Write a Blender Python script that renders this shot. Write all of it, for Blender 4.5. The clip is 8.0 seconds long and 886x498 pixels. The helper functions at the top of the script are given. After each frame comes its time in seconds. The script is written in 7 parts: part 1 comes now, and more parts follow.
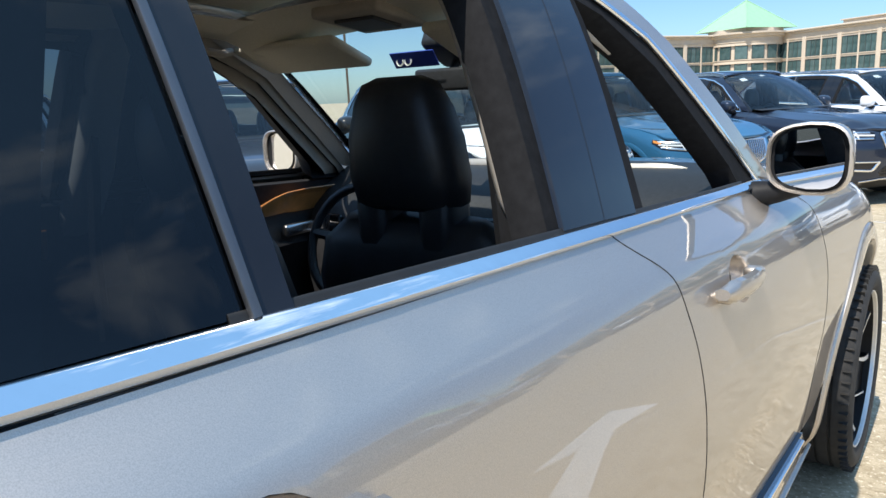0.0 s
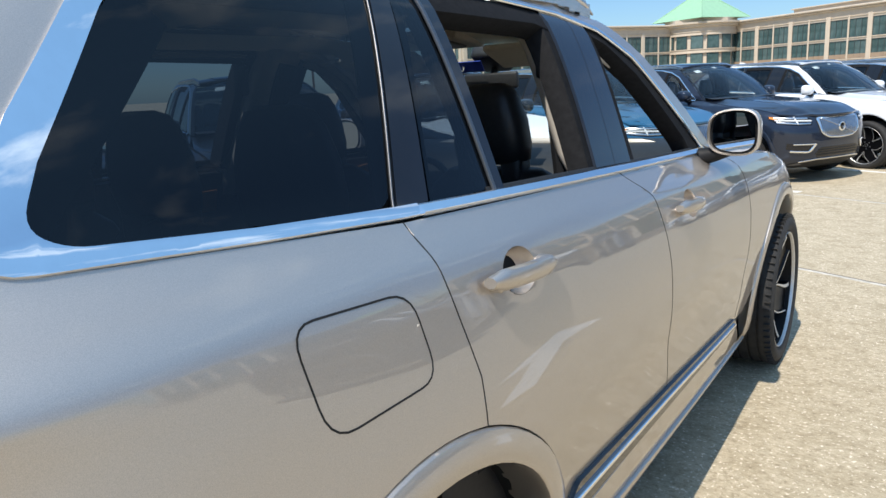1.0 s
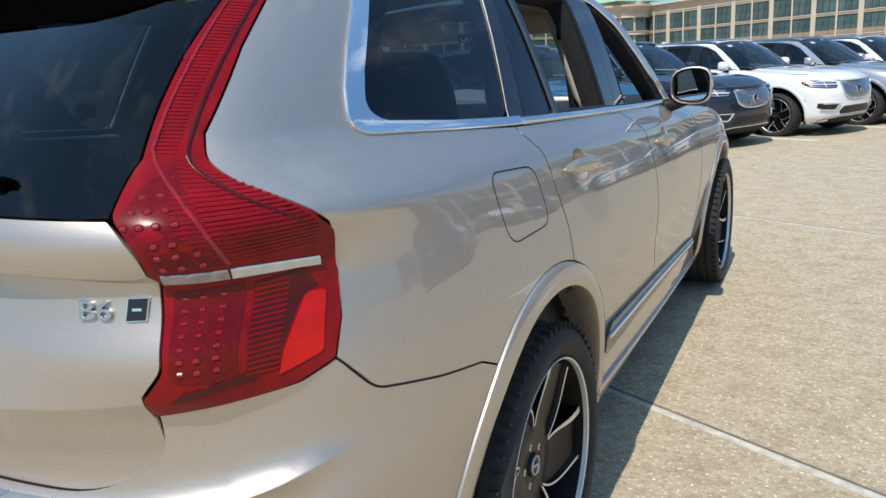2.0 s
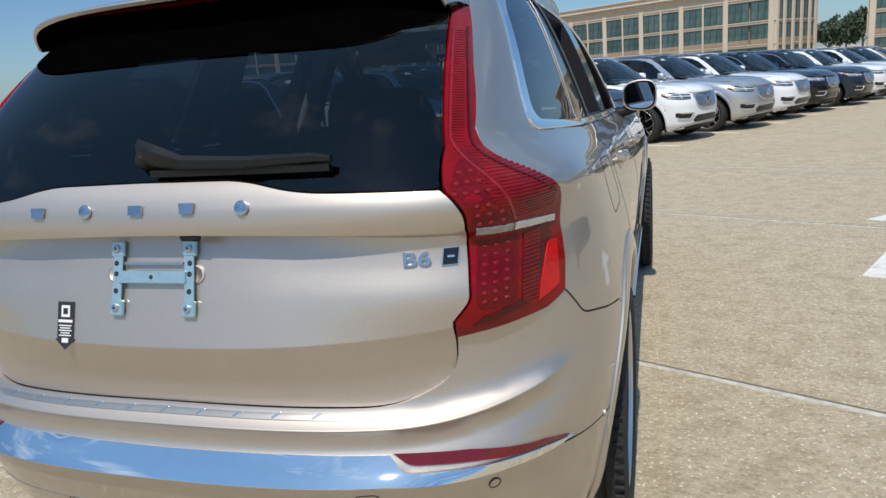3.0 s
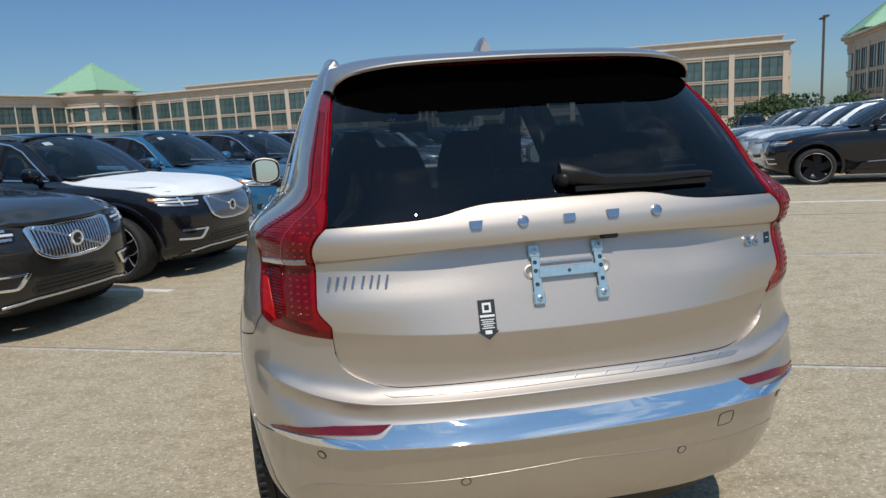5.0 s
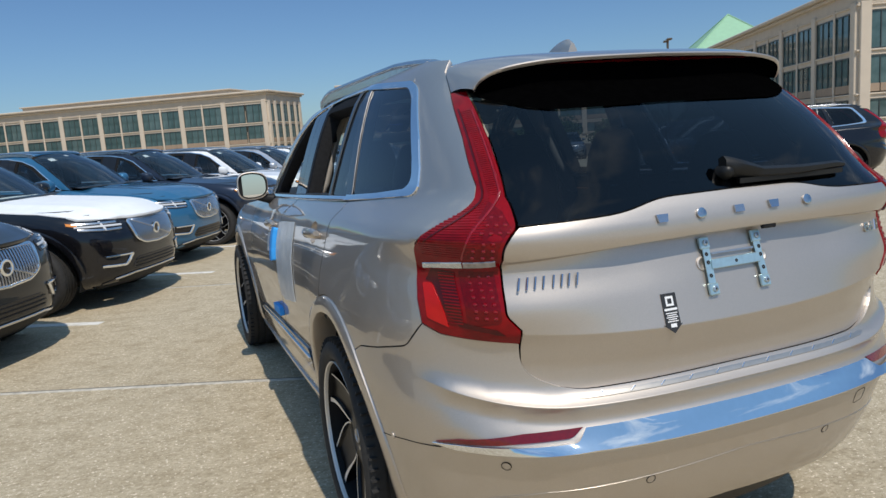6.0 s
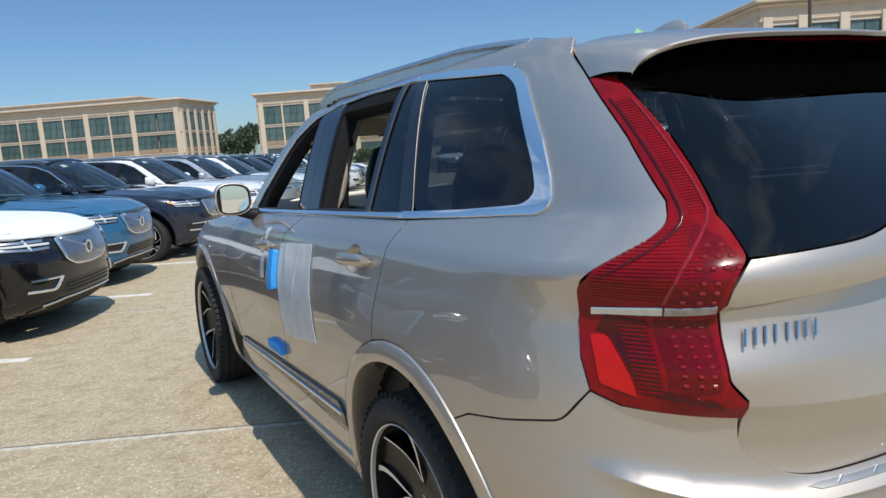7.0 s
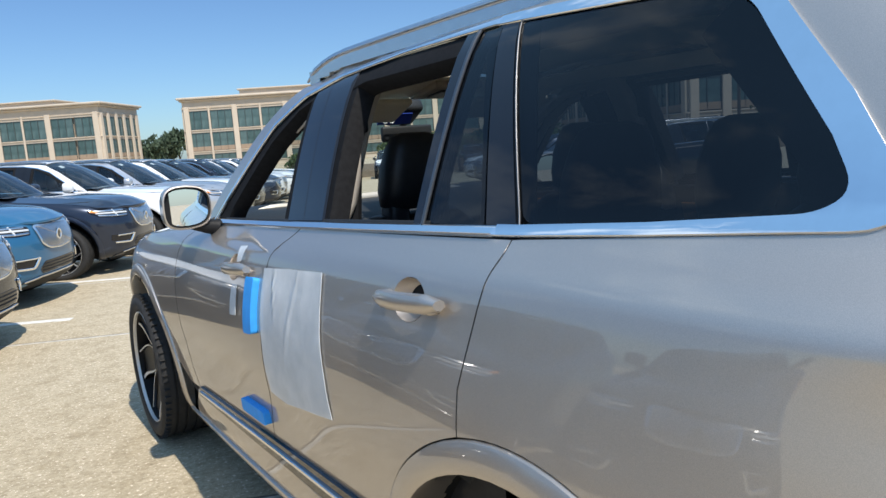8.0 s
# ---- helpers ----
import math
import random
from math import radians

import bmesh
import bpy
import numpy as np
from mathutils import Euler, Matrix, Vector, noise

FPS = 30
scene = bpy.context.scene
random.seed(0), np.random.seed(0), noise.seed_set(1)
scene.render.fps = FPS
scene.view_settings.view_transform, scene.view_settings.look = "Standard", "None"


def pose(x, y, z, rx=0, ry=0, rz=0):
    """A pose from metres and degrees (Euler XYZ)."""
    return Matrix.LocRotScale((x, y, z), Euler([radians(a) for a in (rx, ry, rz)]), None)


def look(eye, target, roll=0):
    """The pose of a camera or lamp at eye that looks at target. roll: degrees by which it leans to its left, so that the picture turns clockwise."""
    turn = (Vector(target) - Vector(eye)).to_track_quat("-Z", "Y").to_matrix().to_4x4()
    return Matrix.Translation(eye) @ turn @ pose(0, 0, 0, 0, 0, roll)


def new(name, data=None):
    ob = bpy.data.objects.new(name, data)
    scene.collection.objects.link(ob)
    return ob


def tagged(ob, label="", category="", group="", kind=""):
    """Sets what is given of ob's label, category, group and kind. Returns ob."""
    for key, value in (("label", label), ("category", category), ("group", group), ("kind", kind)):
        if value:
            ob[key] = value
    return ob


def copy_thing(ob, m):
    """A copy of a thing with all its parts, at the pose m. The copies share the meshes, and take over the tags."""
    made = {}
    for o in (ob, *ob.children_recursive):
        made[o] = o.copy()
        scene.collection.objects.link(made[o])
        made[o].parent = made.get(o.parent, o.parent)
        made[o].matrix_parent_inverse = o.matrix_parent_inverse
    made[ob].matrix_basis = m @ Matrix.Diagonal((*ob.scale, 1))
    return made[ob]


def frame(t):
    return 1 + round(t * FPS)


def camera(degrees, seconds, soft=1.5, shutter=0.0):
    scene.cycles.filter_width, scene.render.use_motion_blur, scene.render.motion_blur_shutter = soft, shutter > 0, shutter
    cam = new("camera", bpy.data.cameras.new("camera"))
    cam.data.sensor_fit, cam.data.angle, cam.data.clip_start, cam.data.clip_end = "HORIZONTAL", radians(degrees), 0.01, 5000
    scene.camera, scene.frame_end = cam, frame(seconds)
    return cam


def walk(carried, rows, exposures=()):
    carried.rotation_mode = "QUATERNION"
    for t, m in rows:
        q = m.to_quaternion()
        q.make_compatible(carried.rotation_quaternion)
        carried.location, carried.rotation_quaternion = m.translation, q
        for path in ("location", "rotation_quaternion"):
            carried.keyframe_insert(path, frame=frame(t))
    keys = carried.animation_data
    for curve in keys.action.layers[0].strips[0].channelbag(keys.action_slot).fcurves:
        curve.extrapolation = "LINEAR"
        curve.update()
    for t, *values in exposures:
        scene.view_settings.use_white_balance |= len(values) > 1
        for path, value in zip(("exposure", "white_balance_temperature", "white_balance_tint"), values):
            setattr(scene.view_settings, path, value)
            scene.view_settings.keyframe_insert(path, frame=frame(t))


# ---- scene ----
cam = camera(63.62, 8.0)
ROWS = [
    (0.0, 1.2588, -1.2914, 1.4233, 78.047, 2.578, 37.283),
    (0.5, 1.3931, -1.7958, 1.4808, 77.722, 3.061, 35.751),
    (1.0, 1.5274, -2.1972, 1.4628, 77.193, 3.023, 34.235),
    (1.2, 1.5396, -2.3729, 1.4493, 76.773, 3.127, 33.564),
    (2.3, 1.4531, -3.1772, 1.3961, 75.621, 3.999, 25.066),
    (2.5, 1.3408, -3.3186, 1.4132, 75.856, 4.266, 22.825),
    (3.0, 1.0394, -3.6184, 1.4327, 76.415, 4.503, 16.534),
    (3.5, 0.6184, -3.8797, 1.4583, 77.817, 4.481, 9.549),
    (4.0, 0.1910, -4.1220, 1.4818, 79.004, 4.105, 2.566),
    (4.5, -0.2259, -4.2004, 1.4604, 79.518, 3.628, -4.567),
    (4.7, -0.4107, -4.2055, 1.4786, 79.738, 3.575, -7.299),
    (5.8, -1.3130, -4.0213, 1.4444, 81.200, 3.309, -20.003),
    (6.0, -1.4565, -3.9137, 1.4643, 80.994, 4.044, -21.990),
    (6.5, -1.7011, -3.6151, 1.4989, 81.158, 4.181, -25.687),
    (7.0, -1.7032, -3.1946, 1.4745, 81.283, 4.007, -28.490),
    (7.5, -1.7228, -2.6992, 1.4441, 81.420, 3.684, -30.729),
    (8.0, -1.6160, -2.2761, 1.4302, 81.406, 3.954, -33.947),
]
walk(cam, [(t, pose(x, y, z, rx, ry, rz)) for t, x, y, z, rx, ry, rz in ROWS],
     exposures=[(0.0, 0.42), (1.0, 0.17), (2.5, -0.22), (3.5, -0.50), (4.5, -0.62), (6.0, -0.46), (7.0, -0.24), (8.0, 0.08)])

# ---- light ----
world = bpy.data.worlds.new("world")
scene.world = world
world.use_nodes = True
wn = world.node_tree.nodes
wl = world.node_tree.links
sky = wn.new("ShaderNodeTexSky")
sky.sky_type = "NISHITA"
sky.sun_disc = False
sky.sun_elevation = radians(57)
sky.sun_rotation = radians(180)
sky.air_density = 1.0
sky.dust_density = 0.7
sky.altitude = 300
sky.ozone_density = 3.0
# added blue brightness overhead for the reflections, fading towards the horizon, and scattered clouds
wco = wn.new("ShaderNodeTexCoord")
wmap = wn.new("ShaderNodeMapping")
wmap.inputs["Scale"].default_value = (1.0, 1.0, 2.6)
wl.new(wco.outputs["Generated"], wmap.inputs["Vector"])
wnoise = wn.new("ShaderNodeTexNoise")
wnoise.inputs["Scale"].default_value = 2.6
wnoise.inputs["Detail"].default_value = 7
wnoise.inputs["Roughness"].default_value = 0.6
wl.new(wmap.outputs["Vector"], wnoise.inputs["Vector"])
wramp = wn.new("ShaderNodeValToRGB")
wramp.color_ramp.elements[0].position = 0.54
wramp.color_ramp.elements[0].color = (0.0, 0.0, 0.0, 1)
wramp.color_ramp.elements[1].position = 0.74
wramp.color_ramp.elements[1].color = (0.8, 0.8, 0.8, 1)
wl.new(wnoise.outputs["Fac"], wramp.inputs["Fac"])
wsep = wn.new("ShaderNodeSeparateXYZ")
wl.new(wco.outputs["Generated"], wsep.inputs["Vector"])
wrise = wn.new("ShaderNodeMapRange")
wrise.interpolation_type = "SMOOTHSTEP"
wrise.inputs["From Min"].default_value = 0.20
wrise.inputs["From Max"].default_value = 0.62
wrise.inputs["To Max"].default_value = 0.45
wl.new(wsep.outputs["Z"], wrise.inputs["Value"])
wtint = wn.new("ShaderNodeMixRGB")
wtint.blend_type = "MULTIPLY"
wtint.inputs["Fac"].default_value = 1.0
wtint.inputs["Color2"].default_value = (0.72, 0.92, 1.12, 1)
wl.new(sky.outputs["Color"], wtint.inputs["Color1"])
wlift = wn.new("ShaderNodeMixRGB")
wlift.inputs["Color2"].default_value = (3.6, 7.2, 12.0, 1)
wl.new(wrise.outputs["Result"], wlift.inputs["Fac"])
wl.new(wtint.outputs["Color"], wlift.inputs["Color1"])
wmix = wn.new("ShaderNodeMixRGB")
wmix.inputs["Color2"].default_value = (9.5, 10.8, 12.2, 1)
wcloud = wn.new("ShaderNodeMath")
wcloud.operation = "MULTIPLY"
wl.new(wramp.outputs["Color"], wcloud.inputs[0])
wfade = wn.new("ShaderNodeMapRange")
wfade.interpolation_type = "SMOOTHSTEP"
wfade.inputs["From Min"].default_value = 0.14
wfade.inputs["From Max"].default_value = 0.45
wl.new(wsep.outputs["Z"], wfade.inputs["Value"])
wl.new(wfade.outputs["Result"], wcloud.inputs[1])
wl.new(wcloud.outputs["Value"], wmix.inputs["Fac"])
wl.new(wlift.outputs["Color"], wmix.inputs["Color1"])
wl.new(wmix.outputs["Color"], wn["Background"].inputs["Color"])
wn["Background"].inputs["Strength"].default_value = 0.112

sun = new("sun", bpy.data.lights.new("sun", "SUN"))
sun.data.energy = 5.0
sun.data.angle = radians(0.6)
sun.data.color = (1.0, 0.94, 0.85)
sun.matrix_basis = look((0.3, -12, 18.5), (0, 0, 0))


# ---- materials ----
def nodes_of(name):
    m = bpy.data.materials.new(name)
    m.use_nodes = True
    nt = m.node_tree
    return m, nt, nt.nodes, nt.links, nt.nodes["Principled BSDF"]


def coords(nt, scale=1.0, space="Object"):
    tc = nt.nodes.new("ShaderNodeTexCoord")
    mp = nt.nodes.new("ShaderNodeMapping")
    mp.inputs["Scale"].default_value = scale if isinstance(scale, tuple) else (scale, scale, scale)
    nt.links.new(tc.outputs[space], mp.inputs["Vector"])
    return mp.outputs["Vector"]


def noise_node(nt, vec, scale, detail=4, rough=0.55):
    n = nt.nodes.new("ShaderNodeTexNoise")
    n.inputs["Scale"].default_value = scale
    n.inputs["Detail"].default_value = detail
    n.inputs["Roughness"].default_value = rough
    nt.links.new(vec, n.inputs["Vector"])
    return n.outputs["Fac"]


def ramp(nt, fac, stops):
    r = nt.nodes.new("ShaderNodeValToRGB")
    els = r.color_ramp.elements
    while len(els) < len(stops):
        els.new(0.5)
    for e, (p, c) in zip(els, stops):
        e.position = p
        e.color = (*c, 1) if len(c) == 3 else c
    nt.links.new(fac, r.inputs["Fac"])
    return r.outputs["Color"]


def mixed(nt, fac, a, b, mode="MIX"):
    m = nt.nodes.new("ShaderNodeMixRGB")
    m.blend_type = mode
    for sock, v in (("Fac", fac), ("Color1", a), ("Color2", b)):
        if isinstance(v, (int, float)):
            m.inputs[sock].default_value = v
        elif isinstance(v, tuple):
            m.inputs[sock].default_value = (*v, 1)
        else:
            nt.links.new(v, m.inputs[sock])
    return m.outputs["Color"]


def bump(nt, height, strength, dist, bsdf):
    b = nt.nodes.new("ShaderNodeBump")
    b.inputs["Strength"].default_value = strength
    b.inputs["Distance"].default_value = dist
    nt.links.new(height, b.inputs["Height"])
    nt.links.new(b.outputs["Normal"], bsdf.inputs["Normal"])


def plain(name, color, rough=0.5, metal=0.0, grain=0.12, gscale=40, bumpy=0.0, coat=0.0, spec=0.5):
    """A surface with a faint uneven tone and, where asked, a fine relief."""
    m, nt, n, l, p = nodes_of(name)
    v = coords(nt)
    f = noise_node(nt, v, gscale, 5)
    lo = tuple(max(0, c * (1 - grain)) for c in color)
    hi = tuple(min(1, c * (1 + grain)) for c in color)
    l.new(ramp(nt, f, [(0.3, lo), (0.7, hi)]), p.inputs["Base Color"])
    p.inputs["Roughness"].default_value = rough
    p.inputs["Metallic"].default_value = metal
    p.inputs["Coat Weight"].default_value = coat
    p.inputs["Coat Roughness"].default_value = 0.03
    p.inputs["Specular IOR Level"].default_value = spec
    if bumpy:
        bump(nt, noise_node(nt, v, gscale * 6, 3), bumpy, 0.002, p)
    return m


def car_paint(name, color, metal=0.0, rough=0.35, flake=0.10, gloss=1.45):
    m, nt, n, l, p = nodes_of(name)
    v = coords(nt)
    f = noise_node(nt, v, 900, 2)
    big = noise_node(nt, v, 1.3, 3)
    c1 = ramp(nt, f, [(0.35, tuple(c * (1 - flake) for c in color)), (0.65, tuple(min(1, c * (1 + flake)) for c in color))])
    l.new(mixed(nt, 0.06, c1, ramp(nt, big, [(0.3, tuple(c * 0.8 for c in color)), (0.7, color)])), p.inputs["Base Color"])
    p.inputs["Metallic"].default_value = metal
    p.inputs["Roughness"].default_value = rough
    # flakes darken towards a glancing view
    p.inputs["Specular Tint"].default_value = (0.45, 0.45, 0.45, 1)
    p.inputs["Coat Weight"].default_value = 1.0
    p.inputs["Coat IOR"].default_value = gloss
    p.inputs["Coat Roughness"].default_value = 0.01
    return m


def glass(name, tint, alpha_mix, rough=0.0):
    """Thin pane: straight-through tinted glass with a mirror-like face."""
    m = bpy.data.materials.new(name)
    m.use_nodes = True
    nt = m.node_tree
    n, l = nt.nodes, nt.links
    n.remove(n["Principled BSDF"])
    tr = n.new("ShaderNodeBsdfTransparent")
    tr.inputs["Color"].default_value = (*tint, 1)
    gl = n.new("ShaderNodeBsdfGlossy")
    gl.inputs["Roughness"].default_value = rough
    # gloss grows towards a glancing view, the same from both faces
    lw = n.new("ShaderNodeLayerWeight")
    lw.inputs["Blend"].default_value = 0.5
    pw = n.new("ShaderNodeMath")
    pw.operation = "POWER"
    pw.inputs[1].default_value = 4.5
    l.new(lw.outputs["Facing"], pw.inputs[0])
    fr = n.new("ShaderNodeMath")
    fr.operation = "MULTIPLY_ADD"
    f0 = ((alpha_mix - 1) / (alpha_mix + 1)) ** 2 * 1.6
    fr.inputs[1].default_value = 1 - f0
    fr.inputs[2].default_value = f0
    l.new(pw.outputs["Value"], fr.inputs[0])
    mx = n.new("ShaderNodeMixShader")
    l.new(fr.outputs["Value"], mx.inputs["Fac"])
    l.new(tr.outputs["BSDF"], mx.inputs[1])
    l.new(gl.outputs["BSDF"], mx.inputs[2])
    l.new(mx.outputs["Shader"], n["Material Output"].inputs["Surface"])
    return m


def concrete_material():
    m, nt, n, l, p = nodes_of("lot_concrete")
    v = coords(nt)
    big = noise_node(nt, v, 0.18, 5)
    mid = noise_node(nt, v, 3.2, 7, 0.72)
    fine = noise_node(nt, v, 95, 6, 0.75)
    speck = noise_node(nt, v, 240, 2)
    sv = n.new("ShaderNodeMapping")
    sv.inputs["Rotation"].default_value = (0, 0, radians(28.5))
    sv.inputs["Scale"].default_value = (0.8, 1.15, 1.0)
    l.new(v, sv.inputs["Vector"])
    blotv = sv.outputs["Vector"]
    # broom finish: fine lines across the slab
    tc = coords(nt, (1.0, 1.0, 1.0))
    rot = n.new("ShaderNodeMapping")
    rot.inputs["Rotation"].default_value = (0, 0, radians(28.5))
    l.new(tc, rot.inputs["Vector"])
    st = n.new("ShaderNodeMapping")
    st.inputs["Scale"].default_value = (1.2, 30.0, 1.0)
    l.new(rot.outputs["Vector"], st.inputs["Vector"])
    broom = noise_node(nt, st.outputs["Vector"], 3.0, 4, 0.6)
    base = ramp(nt, big, [(0.3, (0.375, 0.31, 0.205)), (0.7, (0.45, 0.38, 0.26))])
    base = mixed(nt, 0.5, base, ramp(nt, mid, [(0.32, (0.30, 0.25, 0.175)), (0.68, (0.56, 0.48, 0.35))]))
    base = mixed(nt, 0.46, base, ramp(nt, fine, [(0.35, (0.2, 0.175, 0.14)), (0.68, (0.52, 0.47, 0.39))]))
    base = mixed(nt, 0.17, base, ramp(nt, broom, [(0.3, (0.24, 0.21, 0.165)), (0.7, (0.50, 0.45, 0.37))]))
    base = mixed(nt, ramp(nt, speck, [(0.62, (0, 0, 0)), (0.70, (0.5, 0.5, 0.5))]), base, (0.16, 0.14, 0.115))
    blot = noise_node(nt, blotv, 24, 8, 0.85)
    base = mixed(nt, 0.5, base, ramp(nt, blot, [(0.36, (0.23, 0.19, 0.13)), (0.5, (0.41, 0.345, 0.24)), (0.64, (0.62, 0.53, 0.395))]))
    grit = noise_node(nt, v, 130, 3, 0.8)
    base = mixed(nt, ramp(nt, grit, [(0.60, (0, 0, 0)), (0.68, (0.55, 0.55, 0.55))]), base, (0.66, 0.58, 0.45))
    fleck = noise_node(nt, v, 58, 2, 0.6)
    base = mixed(nt, ramp(nt, fleck, [(0.61, (0, 0, 0)), (0.67, (0.9, 0.9, 0.9))]), base, (0.86, 0.78, 0.64))
    stain = noise_node(nt, v, 0.55, 3)
    base = mixed(nt, ramp(nt, stain, [(0.60, (0, 0, 0)), (0.75, (0.35, 0.35, 0.35))]), base, (0.24, 0.215, 0.175))
    pit = noise_node(nt, blotv, 42, 9, 0.82)
    base = mixed(nt, 1.0, base, ramp(nt, pit, [(0.36, (0.40, 0.38, 0.34)), (0.50, (0.96, 0.95, 0.93)), (0.60, (1.0, 1.0, 1.0))]), "MULTIPLY")
    patch = noise_node(nt, blotv, 6.5, 6, 0.7)
    base = mixed(nt, 1.0, base, ramp(nt, patch, [(0.34, (0.74, 0.72, 0.68)), (0.55, (1.0, 1.0, 1.0))]), "MULTIPLY")
    base = mixed(nt, 0.55, base, mixed(nt, 1.0, base, (0.165, 0.122, 0.062), "ADD"))
    l.new(base, p.inputs["Base Color"])
    p.inputs["Roughness"].default_value = 0.85
    h = mixed(nt, 0.25, fine, broom)
    bump(nt, mixed(nt, 0.5, h, blot), 0.8, 0.012, p)
    return m


def paint_line_material():
    m, nt, n, l, p = nodes_of("worn_road_paint")
    v = coords(nt, 1.0, "Object")
    f = noise_node(nt, v, 9, 6, 0.7)
    g = noise_node(nt, v, 60, 4, 0.7)
    c = mixed(nt, 0.5, ramp(nt, f, [(0.36, (0.45, 0.41, 0.34)), (0.52, (0.74, 0.72, 0.66))]), ramp(nt, g, [(0.3, (0.5, 0.46, 0.4)), (0.55, (0.76, 0.74, 0.7))]))
    l.new(c, p.inputs["Base Color"])
    p.inputs["Roughness"].default_value = 0.7
    bump(nt, g, 0.2, 0.003, p)
    return m


CONCRETE = concrete_material()
ROADPAINT = paint_line_material()
JOINT = plain("joint_sealant", (0.50, 0.46, 0.39), 0.9, grain=0.3, gscale=20, bumpy=0.3)
JOINTDARK = plain("joint_shadow", (0.16, 0.14, 0.115), 0.95, grain=0.3, gscale=14)
PRECAST = plain("precast_stone", (0.58, 0.49, 0.385), 0.85, grain=0.07, gscale=0.6)
CORNICE = plain("cornice_stone", (0.52, 0.44, 0.345), 0.85, grain=0.07, gscale=0.8)
SPANDREL = plain("spandrel_panel", (0.33, 0.24, 0.165), 0.6, grain=0.08, gscale=0.5)
MULLION = plain("dark_mullion", (0.05, 0.065, 0.065), 0.4, grain=0.1)
ROOFGREEN = plain("green_copper_roof", (0.27, 0.47, 0.30), 0.6, grain=0.05, gscale=1.2)
WALLDARK = plain("parapet_concrete", (0.20, 0.165, 0.125), 0.9, grain=0.12, gscale=2.0)
BARK = plain("bark", (0.10, 0.07, 0.05), 0.95, grain=0.3, gscale=12)
LEAF = plain("leaf", (0.05, 0.085, 0.028), 0.7, grain=0.5, gscale=1.7)
LEAFFAR = plain("leaf_far", (0.045, 0.07, 0.035), 0.8, grain=0.4, gscale=0.4)
STEELPOLE = plain("pole_bronze", (0.10, 0.075, 0.055), 0.5, metal=0.3, grain=0.1)


def office_glass():
    m, nt, n, l, p = nodes_of("office_glass")
    info = n.new("ShaderNodeObjectInfo")
    c = ramp(nt, info.outputs["Random"], [(0.0, (0.03, 0.065, 0.065)), (0.5, (0.06, 0.11, 0.11)), (1.0, (0.11, 0.165, 0.165))])
    v = coords(nt)
    l.new(mixed(nt, 0.5, c, ramp(nt, noise_node(nt, v, 0.9, 3), [(0.35, (0.03, 0.06, 0.06)), (0.7, (0.12, 0.18, 0.18))])), p.inputs["Base Color"])
    p.inputs["Roughness"].default_value = 0.06
    p.inputs["Specular IOR Level"].default_value = 0.6
    return m


OFFICEGLASS = office_glass()


# ---- mesh helpers ----
def link_mesh(name, bm, mat, smooth=None):
    me = bpy.data.meshes.new(name)
    bm.to_mesh(me)
    bm.free()
    for m in (mat if isinstance(mat, (list, tuple)) else [mat]):
        me.materials.append(m)
    if smooth is not None:
        me.shade_smooth()
        if smooth < 180:
            me.set_sharp_from_angle(angle=radians(smooth))
    return new(name, me)


def part(name, bm, material, parent, label="", smooth=None):
    ob = link_mesh(name, bm, material, smooth)
    ob.parent = parent
    if label:
        tagged(ob, label)
    return ob


def thing(name, m, label, category, group="", kind=""):
    e = new(name)
    e.empty_display_size = 0.1
    e.matrix_basis = m
    return tagged(e, label, category, group, kind)


def add_box(bm, c, s, rot=None, bevel=0.0, seg=1):
    r = bmesh.ops.create_cube(bm, size=1)
    m = Matrix.Translation(c) @ (rot if rot else Matrix()) @ Matrix.Diagonal((*s, 1))
    bmesh.ops.transform(bm, matrix=m, verts=r["verts"])
    if bevel:
        es = list({e for v in r["verts"] for e in v.link_edges})
        bmesh.ops.bevel(bm, geom=es, offset=bevel, segments=seg, affect="EDGES", profile=0.5)
    return r["verts"]


def box(c, s, rot=None, bevel=0.0, seg=1):
    bm = bmesh.new()
    add_box(bm, c, s, rot, bevel, seg)
    return bm


def add_tube(bm, pts, radius, sides=8, caps=True):
    """A round bar along points; radius is a number or one for each point."""
    pts = [Vector(p) for p in pts]
    rad = radius if isinstance(radius, (list, tuple)) else [radius] * len(pts)
    rings = []
    up = Vector((0, 0, 1))
    for i, p in enumerate(pts):
        d = (pts[min(i + 1, len(pts) - 1)] - pts[max(i - 1, 0)]).normalized()
        a = d.cross(up if abs(d.dot(up)) < 0.95 else Vector((1, 0, 0))).normalized()
        b = d.cross(a).normalized()
        rings.append([bm.verts.new(p + (a * math.cos(k * math.tau / sides) + b * math.sin(k * math.tau / sides)) * rad[i]) for k in range(sides)])
    for r0, r1 in zip(rings, rings[1:]):
        for k in range(sides):
            bm.faces.new((r0[k], r0[(k + 1) % sides], r1[(k + 1) % sides], r1[k]))
    if caps:
        bm.faces.new(rings[0][::-1])
        bm.faces.new(rings[-1])


def tube(pts, radius, sides=8):
    bm = bmesh.new()
    add_tube(bm, pts, radius, sides)
    bmesh.ops.recalc_face_normals(bm, faces=bm.faces)
    return bm


